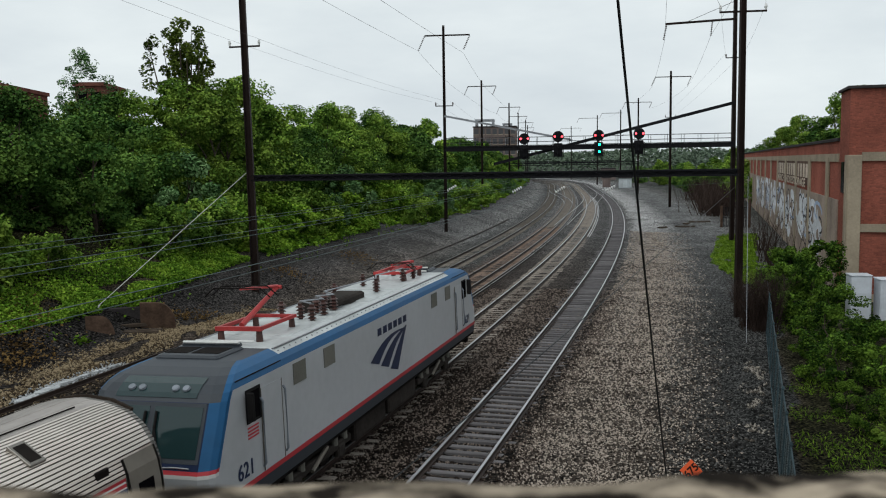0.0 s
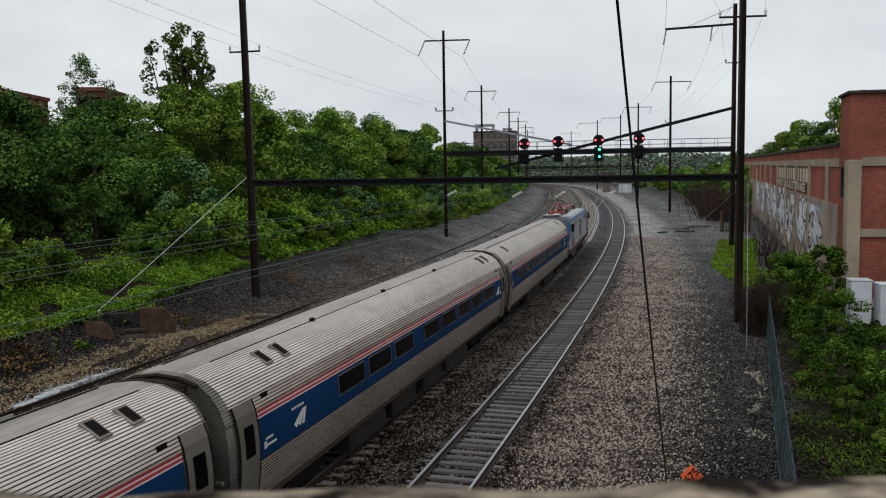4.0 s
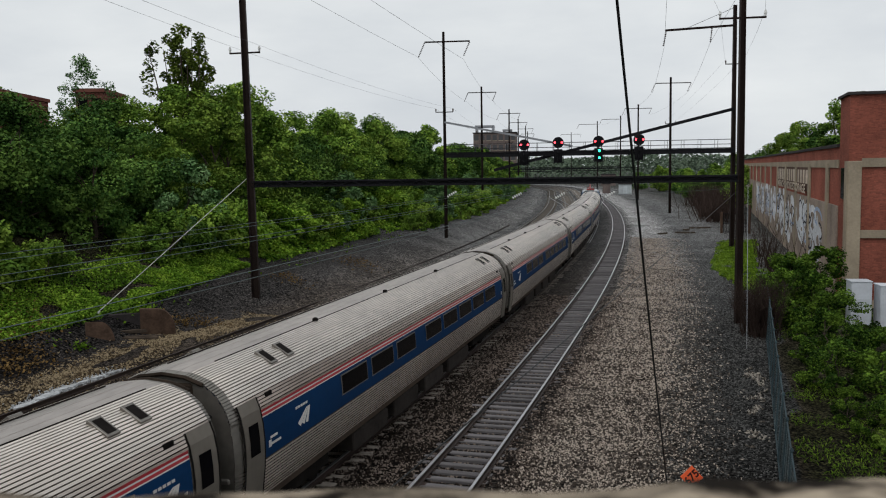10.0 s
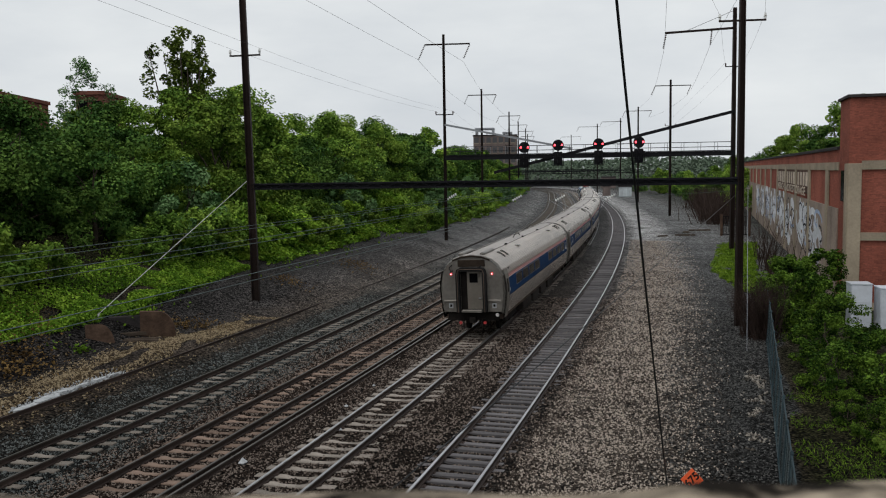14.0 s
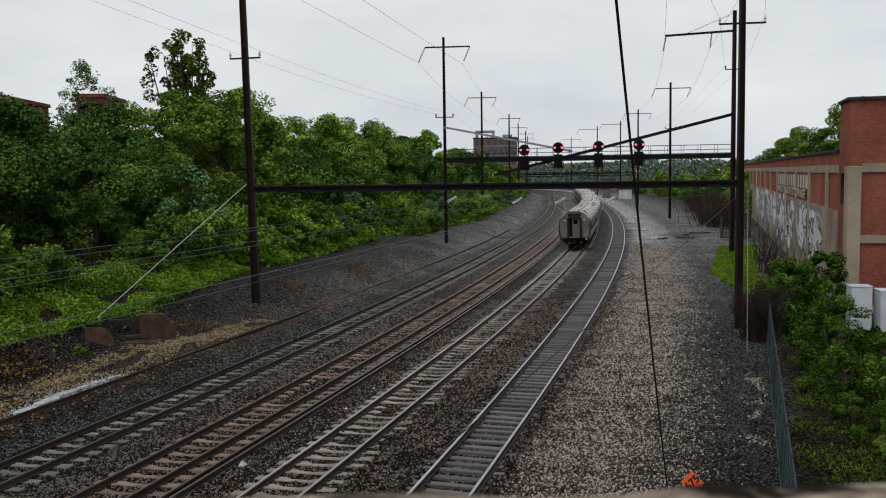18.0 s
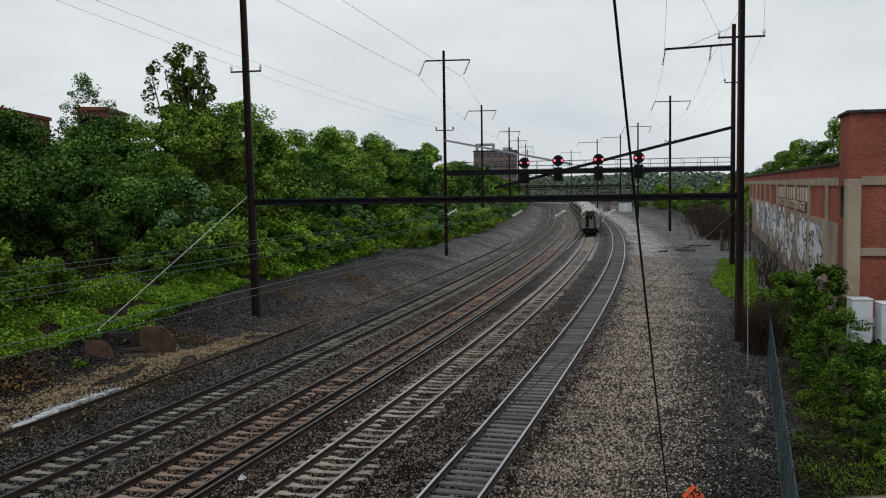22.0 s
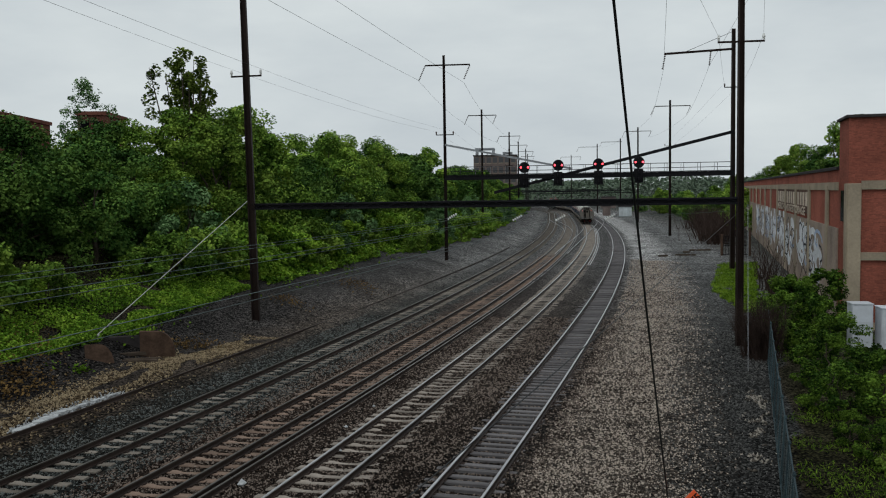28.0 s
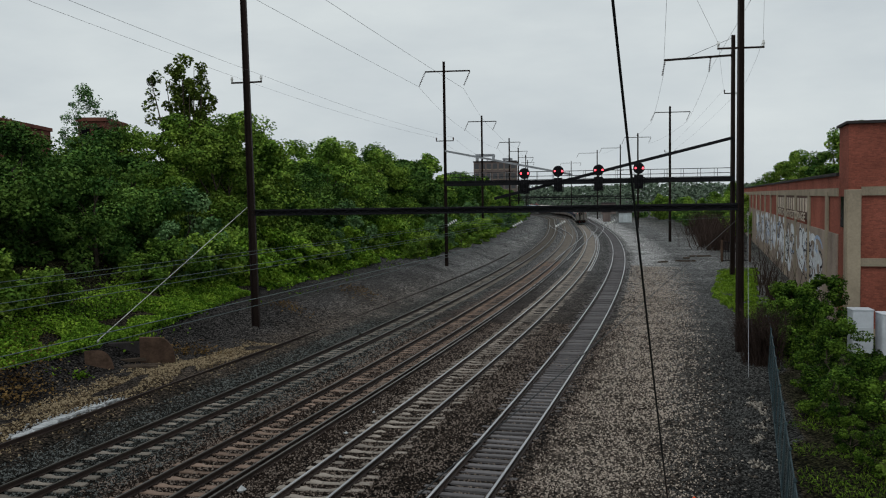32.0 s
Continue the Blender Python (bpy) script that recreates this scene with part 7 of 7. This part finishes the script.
def locomotive():
    lo = thing("locomotive", "grey electric locomotive with blue roof edge and red pantographs", "locomotive")
    part("body_shell", loco_shell(), [UNDER, RED, LOCO_GREY, LOCO_BLUE, LOCO_ROOF, LOCO_DARK, WHITE, NAVY], lo)
    up = Matrix.Translation((0, 0, 0.045))
    for e in (-1, 1):
        # windscreen on the raked nose, in two panes, with a dark surround
        a, b = Vector((0, e * 10.17, 2.10)), Vector((0, e * 9.62, 3.28))
        nrm = Vector((0, e * (b.z - a.z), abs(a.y - b.y))).normalized()

        def pane(x0, x1, u0, u1, out, name, mat, parent, label="", lean=0.0):
            p, q = a.lerp(b, u0) + nrm * out, a.lerp(b, u1) + nrm * out
            g = Shape()
            ring = [p + Vector((x0, 0, 0)), p + Vector((x1, 0, 0)), q + Vector((x1 - math.copysign(lean, x1), 0, 0)), q + Vector((x0, 0, 0))]
            g.loft([[v - nrm * 0.03 for v in ring], ring])
            return part(name, g, mat, parent, label)

        s_ob = pane(-1.19, 1.19, 0.10, 0.99, 0.008, "windscreen_surround", LOCO_DARK, lo, "dark windscreen surround")
        for x0, x1 in ((-1.12, -0.06), (0.06, 1.12)):
            pane(x0, x1, 0.17, 0.93, 0.018, "windscreen", WINDSCREEN, s_ob, "pale reflecting windscreen pane")
            p, q = a.lerp(b, 0.1) + nrm * 0.06, a.lerp(b, 0.62) + nrm * 0.06
            wp = Shape()
            m0 = math.copysign(0.12, x0)
            wp.path([p + Vector((m0 * 3, 0, 0)), q + Vector((m0, 0, 0))], 0.022)
            wp.path([a.lerp(b, 0.25) + nrm * 0.055 + Vector((m0 * 1.3, 0, 0)), a.lerp(b, 0.85) + nrm * 0.055 + Vector((m0, 0, 0))], 0.028)
            part("wiper", wp, RUBBER, s_ob)
            dash = Shape()
            p, q = a.lerp(b, 0.03) + nrm * 0.012, a.lerp(b, 0.05) + nrm * 0.012
            dash.path([p + Vector((m0 * 3, 0, 0)), p + Vector((m0 * 6, 0, 0.02)), p + Vector((m0 * 8.5, 0, 0.01))], 0.016)
            part("wiper_link", dash, GREY_STEEL, s_ob)
        c, d = Vector((0, e * 9.50, 3.43)), Vector((0, e * 9.30, 3.56))
        c2 = Vector((0, e * 9.02, 3.67))
        hl = Shape()
        rows = [Vector((0, e * 9.57, 3.345)), c, d, c2.lerp(d, 0.25)]
        off = Vector((0, e * 0.006, 0.012))
        hl.loft([[r + off + Vector((x, 0, 0)) for r in rows] for x in (-0.92, 0.92)], False, False)
        h_ob = part("headlight_panel", hl, WINDSCREEN, lo, "glazed headlight panel over the windscreen")
        for x in (-0.62, -0.38, 0.38, 0.62):
            lamp = Shape()
            p = c.lerp(d, 0.4) + Vector((x, e * 0.012, 0.02))
            lamp.tube(p, p + Vector((0, e * 0.02, 0.03)), 0.085, 0.07, 12)
            part("headlight", lamp, APPL_DARK, h_ob, "unlit round headlight")
        nz = Shape()
        nz.box((-1.15, min(e * 9.9, e * 10.16), 0.55), (1.15, max(e * 9.9, e * 10.16), 1.05), 0, 0.04)
        nz.box((-0.15, min(e * 9.9, e * 10.4), 0.72), (0.15, max(e * 9.9, e * 10.4), 1.0), 0, 0.04)
        part("coupler_pocket", nz, UNDER, lo)
        # cab roof: cooling cowl with open hatches
        ht = Shape()
        ht.box((-1.0, min(e * 6.95, e * 8.1), 3.78), (0.55, max(e * 6.95, e * 8.1), 3.86), 0, 0.05)
        ht.box((-0.95, min(e * 6.95, e * 7.1), 3.85), (0.5, max(e * 6.95, e * 7.1), 3.93), 0, 0.02)
        cowl = part("roof_cowl", ht, LOCO_DARK, lo)
        for x0, x1 in ((-0.9, -0.35), (-0.25, 0.42)):
            # thin dark plates stand in for the shade of the roof openings
            hh = Shape()
            hh.box((x0, min(e * 7.25, e * 7.85), 3.861), (x1, max(e * 7.25, e * 7.85), 3.872))
            part("roof_opening", hh, UNDER, cowl)
        fr = Shape()
        fr.path([(-0.9, e * 7.1, 3.95), (0.5, e * 7.1, 3.95)], 0.035)
        fr.path([(-0.9, e * 6.6, 3.88), (0.6, e * 6.6, 3.88)], 0.03)
        part("roof_rail", fr, CERAMIC, lo, "pale rail across the cab roof")
        # vent slot in the blue cab shoulder
        for sx in (-1, 1):
            sl = Shape()
            sl.path([(sx * 1.435, e * 9.0, 3.55), (sx * 1.435, e * 7.0, 3.55)], 0.014)
            part("shoulder_slot", sl, UNDER, lo, "dark slot in the blue shoulder")
    gut = Shape()
    for sx in (-1, 1):
        gut.beam((sx * 1.18, -6.85, 3.775), (sx * 1.18, 6.85, 3.775), 0.05, 0.03)
        for i in range(46):
            y = -6.75 + i * 0.3
            gut.tube((sx * 1.26, y, 3.70), (sx * 1.275, y, 3.73), 0.02, None, 6)
    part("roof_edge_strip", gut, GREY_STEEL, lo, "riveted strip along the roof edge")
    for sx in (-1, 1):
        x = sx * 1.494
        for yc in (-7.62, 7.62):
            dr = Shape()
            dr.box((min(x, x + sx * 0.012), yc - 0.46, 1.44), (max(x, x + sx * 0.012), yc + 0.46, 3.2))
            d = part("cab_door", dr, LOCO_GREY, lo)
            jb = Shape()
            for k in (-0.47, 0.47):
                jb.box((min(x, x + sx * 0.02), yc + k - 0.01, 1.44), (max(x, x + sx * 0.02), yc + k + 0.01, 3.2))
            part("door_jamb", jb, DOOR_GREY, d)
            for k in (-0.52, 0.52):
                hr = Shape()
                hr.path([(x + sx * 0.02, yc + k, 1.55), (x + sx * 0.07, yc + k, 1.62), (x + sx * 0.07, yc + k, 2.95), (x + sx * 0.02, yc + k, 3.02)], 0.026)
                part("grab_rail", hr, APPL_DARK, d)
        for yc in (-8.42, 8.42):
            w = Shape()
            w.box((min(x, x + sx * 0.02), yc - 0.30, 2.60), (max(x, x + sx * 0.02), yc + 0.30, 3.30))
            f = part("cab_window", w, RUBBER, lo)
            g = Shape()
            g.box((min(x, x + sx * 0.025), yc - 0.23, 2.66), (max(x, x + sx * 0.025), yc + 0.23, 3.24))
            part("pane", g, GLASS, f)
            mr = Shape()
            mr.box((min(x + sx * 0.05, x + sx * 0.2), yc + math.copysign(0.34, yc) - 0.04, 2.70), (max(x + sx * 0.05, x + sx * 0.22), yc + math.copysign(0.34, yc) + 0.04, 3.28), 0, 0.02)
            part("mirror", mr, RUBBER, lo)
        for yc in (-6.2, -4.5, 4.5, 6.2):
            lv = Shape()
            lv.box((min(x, x + sx * 0.012), yc - 0.33, 2.88), (max(x, x + sx * 0.012), yc + 0.33, 3.36))
            part("side_grille", lv, surf_grille(), lo)
        # emblem: a plain bar for the wordmark over three swept navy bars
        sg = 1 if sx > 0 else -1
        for k in range(3):
            em = Shape()
            lo_e, hi_e = [], []
            for i in range(9):
                u = i / 8
                bow = 0.34 * (1 - k * 0.45) * math.sin(math.pi * u * 0.9)
                yb = -0.75 + k * 0.56 + (1.3 - (-0.75 + k * 0.56)) * u - bow * 0.5
                zb = 2.05 - 0.32 * k + (2.62 - 2.05 + 0.32 * k + 0.08 * k) * u + bow * 0.9
                wv = 0.30 * (1 - u * 0.82)
                lo_e.append((x + sx * 0.006, sg * ((yb + wv) * 1.42 - 0.45), 1.79 + (zb - wv * 0.45 - 1.5) * 0.80))
                hi_e.append((x + sx * 0.006, sg * ((yb - wv * 0.55) * 1.42 - 0.45), 1.79 + (zb + wv * 0.3 - 1.5) * 0.80))
            em.loft([lo_e, hi_e], False, False)
            part("emblem_bar", em, NAVY, lo, "navy swept bar of the emblem")
        for k in range(6):
            bar = Shape()
            y0 = (-1.08 + k * 0.45) if sx > 0 else (0.78 - k * 0.45)
            bar.box((min(x, x + sx * 0.006), y0, 2.93), (max(x, x + sx * 0.006), y0 + 0.30, 3.14))
            part("wordmark_bar", bar, NAVY, lo)
        turn = Matrix.Rotation(radians(90 * sx), 4, "Z") @ Matrix.Rotation(radians(90), 4, "X")
        for yc in (-8.85, 8.85):
            lettering("621", 0.46, NAVY, lo, Matrix.Translation((x + sx * 0.006, yc, 1.70)) @ turn, "fleet_number", 0.004)
        fl = Shape()
        for k in range(7):
            fl.box((min(x, x + sx * 0.008), -8.70, 2.28 + k * 0.035), (max(x, x + sx * 0.008), -8.25, 2.28 + k * 0.035 + (0.034 if k % 2 == 0 else 0.0001)), 0)
        part("flag_stripes", fl, RED, lo, "small striped flag decal")
    # roof: panels, insulators, busbars, pantographs
    for y in (-4.4, -1.8, 0.9, 3.4):
        pn = Shape()
        pn.box((-0.95, y - 1.1, 3.70), (0.95, y + 1.1, 3.775), 0, 0.03)
        part("roof_panel", pn, LOCO_ROOF, lo, m=up)
    for y, x in ((-3.5, 0.62), (-3.3, 0.2), (-2.7, 0.6), (-2.4, 0.25), (-1.9, 0.55), (-1.5, 0.1), (1.6, 0.5), (2.4, 0.2), (4.2, 0.5), (5.2, 0.55), (-3.0, -0.5), (0.6, -0.5), (3.0, -0.5)):
        sh = Shape()
        sh.tube((x, y, 3.75), (x, y, 4.2), 0.06, None, 8)
        for k in range(4):
            sh.tube((x, y, 3.82 + k * 0.09), (x, y, 3.86 + k * 0.09), 0.13, 0.08, 10)
        part("roof_insulator", sh, INSULATOR, lo, m=up)
    bus = Shape()
    bus.path([(0.62, -3.5, 4.22), (0.2, -3.3, 4.25), (0.6, -2.7, 4.22), (0.25, -2.4, 4.25), (0.55, -1.9, 4.22), (0.1, -1.5, 4.25), (0.5, 1.6, 4.22), (0.2, 2.4, 4.22), (0.5, 4.2, 4.22)], 0.022)
    part("busbar", bus, GREY_STEEL, lo, m=up)
    mc = Shape()
    mc.tube((-0.1, -2.4, 3.95), (-0.1, -1.2, 3.95), 0.18, None, 12)
    mc.tube((0.45, -1.9, 3.92), (0.45, -0.7, 3.92), 0.12, None, 10)
    mc.box((-0.4, -1.0, 3.76), (0.5, 0.6, 3.98), 0, 0.06)
    part("roof_breaker", mc, surf_box(), lo, m=up)
    for yc, raised in ((-5.3, True), (5.2, False)):
        pg = part("pantograph", Shape().beam((-0.55, yc - 0.9, 4.05), (-0.55, yc + 0.9, 4.05), 0.08, 0.08).beam((0.55, yc - 0.9, 4.05), (0.55, yc + 0.9, 4.05), 0.08, 0.08).beam((-0.6, yc - 0.9, 4.05), (0.6, yc - 0.9, 4.05), 0.09, 0.1).beam((-0.6, yc + 0.9, 4.05), (0.6, yc + 0.9, 4.05), 0.08, 0.08), RED_FRAME, lo, "red pantograph", m=up)
        if raised:
            kn, hd = Vector((0, yc + 1.15, 4.75)), Vector((0, yc - 0.7, 4.95))
        else:
            kn, hd = Vector((0, yc + 1.4, 4.2)), Vector((0, yc - 0.7, 4.32))
        low = Shape()
        low.tube((0, yc - 0.75, 4.1), kn, 0.07, 0.055, 8)
        part("lower_arm", low, RED_FRAME, pg)
        upp = Shape()
        upp.tube(kn + Vector((0, 0, 0.02)), hd, 0.045, 0.03, 8)
        upp.tube(kn + Vector((0.12, 0, 0)), kn - Vector((0.12, 0, 0)), 0.05, None, 8)
        part("upper_arm", upp, RED_FRAME, pg)
        shd = Shape()
        for k in (-0.18, 0.18):
            shd.path([hd + Vector((-0.85, k, -0.16)), hd + Vector((-0.6, k, 0.05)), hd + Vector((0.6, k, 0.05)), hd + Vector((0.85, k, -0.16))], 0.016)
        part("collector_head", shd, UNDER, pg)
        for dx in (-0.5, 0.5):
            for dy in (-0.85, 0.85):
                s2 = Shape()
                s2.tube((dx, yc + dy, 3.74), (dx, yc + dy, 4.02), 0.09, 0.07, 8)
                part("stand_off_insulator", s2, INSULATOR, pg)
    for y in (-4.95, 4.95):
        tk = wheelset_truck(lo, y)
        for sx in (-1, 1):
            fr = Shape()
            fr.box((sx * 1.24 - 0.07, y - 2.0, 0.52), (sx * 1.24 + 0.07, y + 2.0, 0.70), 0, 0.03)
            for dy in (-1.3, 1.3):
                fr.box((sx * 1.26 - 0.09, y + dy - 0.22, 0.30), (sx * 1.26 + 0.09, y + dy + 0.22, 0.62), 0, 0.05)
            part("side_frame", fr, surf_box(), tk, "dusty grey truck side frame")
            for dy in (-1.62, -0.98, 0.98, 1.62):
                sp = Shape()
                sp.tube((sx * 1.26, y + dy, 0.66), (sx * 1.26, y + dy, 0.93), 0.10, None, 10)
                part("coil_spring", sp, surf_grille(), tk, "pale coil spring")
            dm = Shape()
            dm.tube((sx * 1.34, y - 0.55, 0.50), (sx * 1.34, y + 0.35, 0.82), 0.055, None, 8)
            part("damper", dm, DOOR_GREY, tk)
    for y0, y1 in ((-2.6, -0.2), (0.1, 2.7)):
        bx = Shape()
        bx.box((-1.3, y0, 0.34), (1.3, y1, 0.93), 0, 0.05)
        part("equipment_box", bx, surf_box(), lo)
    return lo


GRILLE = []


def surf_grille():
    if not GRILLE:
        GRILLE.append(surf("taupe_filter_panel", (0.155, 0.15, 0.13), 0.6, 0.1, 0.15, 1, 20, 0.2))
    return GRILLE[0]


FULL = tuple((y, 1.74) for y in (9.25, 7.1, 4.95, 2.8, 0.65, -2.3, -4.45, -6.6))
PART = tuple((y, 1.66) for y in (-8.9, -6.85, -4.8, -2.75, 2.75, 4.9, 7.05, 9.2))
COACH = coach(FULL, "fluted stainless steel passenger car with a blue window band")
CARS = [COACH] + [copy_thing(COACH, Matrix()) for _ in range(4)]
for sx in (-1, 1):
    part("emblem", emblem_shape(sx, 10.85), WHITE, CARS[1], "white swept-bar emblem")
LAST = coach(PART, "last fluted stainless steel car with glowing red marker lights", True)
CARS.append(LAST)
LOCO = locomotive()


def rear_at(t):
    """Metres along the track of the train's rear face."""
    d = t - 12.6
    s = 24.98 + 12.63 * d - 0.036 * d * d if d < 0 else 24.98 + 12.97 * d - 0.086 * d * d
    return s


def on_track(s, half):
    """A vehicle's pose s metres along the main track, leaning with it about the left rail."""
    a, _ = along(s - half, MAIN)
    b, _ = along(s + half, MAIN)
    d = b - a
    c = (a + b) / 2
    lean = Matrix.Translation((-GAUGE / 2, 0, 0)) @ pose(0, 0, 0, 0, -CANT, 0) @ Matrix.Translation((GAUGE / 2, 0, 0))
    return pose(c.x, c.y, 0, 0, 0, -math.degrees(math.atan2(d.x, d.y))) @ lean


def motions():
    times = [i * 0.5 for i in range(65)]
    # the first car follows the engine; the last one carries the marker lights
    for i, car in enumerate(CARS):
        mid = 13.0 + (len(CARS) - 1 - i) * 26.0
        turned = pose(0, 0, 0, 0, 0, 180) if i == 0 else Matrix()
        walk(car, [(t, on_track(rear_at(t) + mid, 9.07) @ turned) for t in times])
    mid = 11.3 + len(CARS) * 26.0
    walk(LOCO, [(t, on_track(rear_at(t) + mid, 4.95)) for t in times])
    # the green lamps go out: their lenses draw back into the hoods
    for ob, zz in GREENS:
        walk(ob, [(0, pose(0, -0.402, zz)), (10.0, pose(0, -0.402, zz)), (10.2, pose(0, -0.14, zz)), (32, pose(0, -0.14, zz))])


motions()
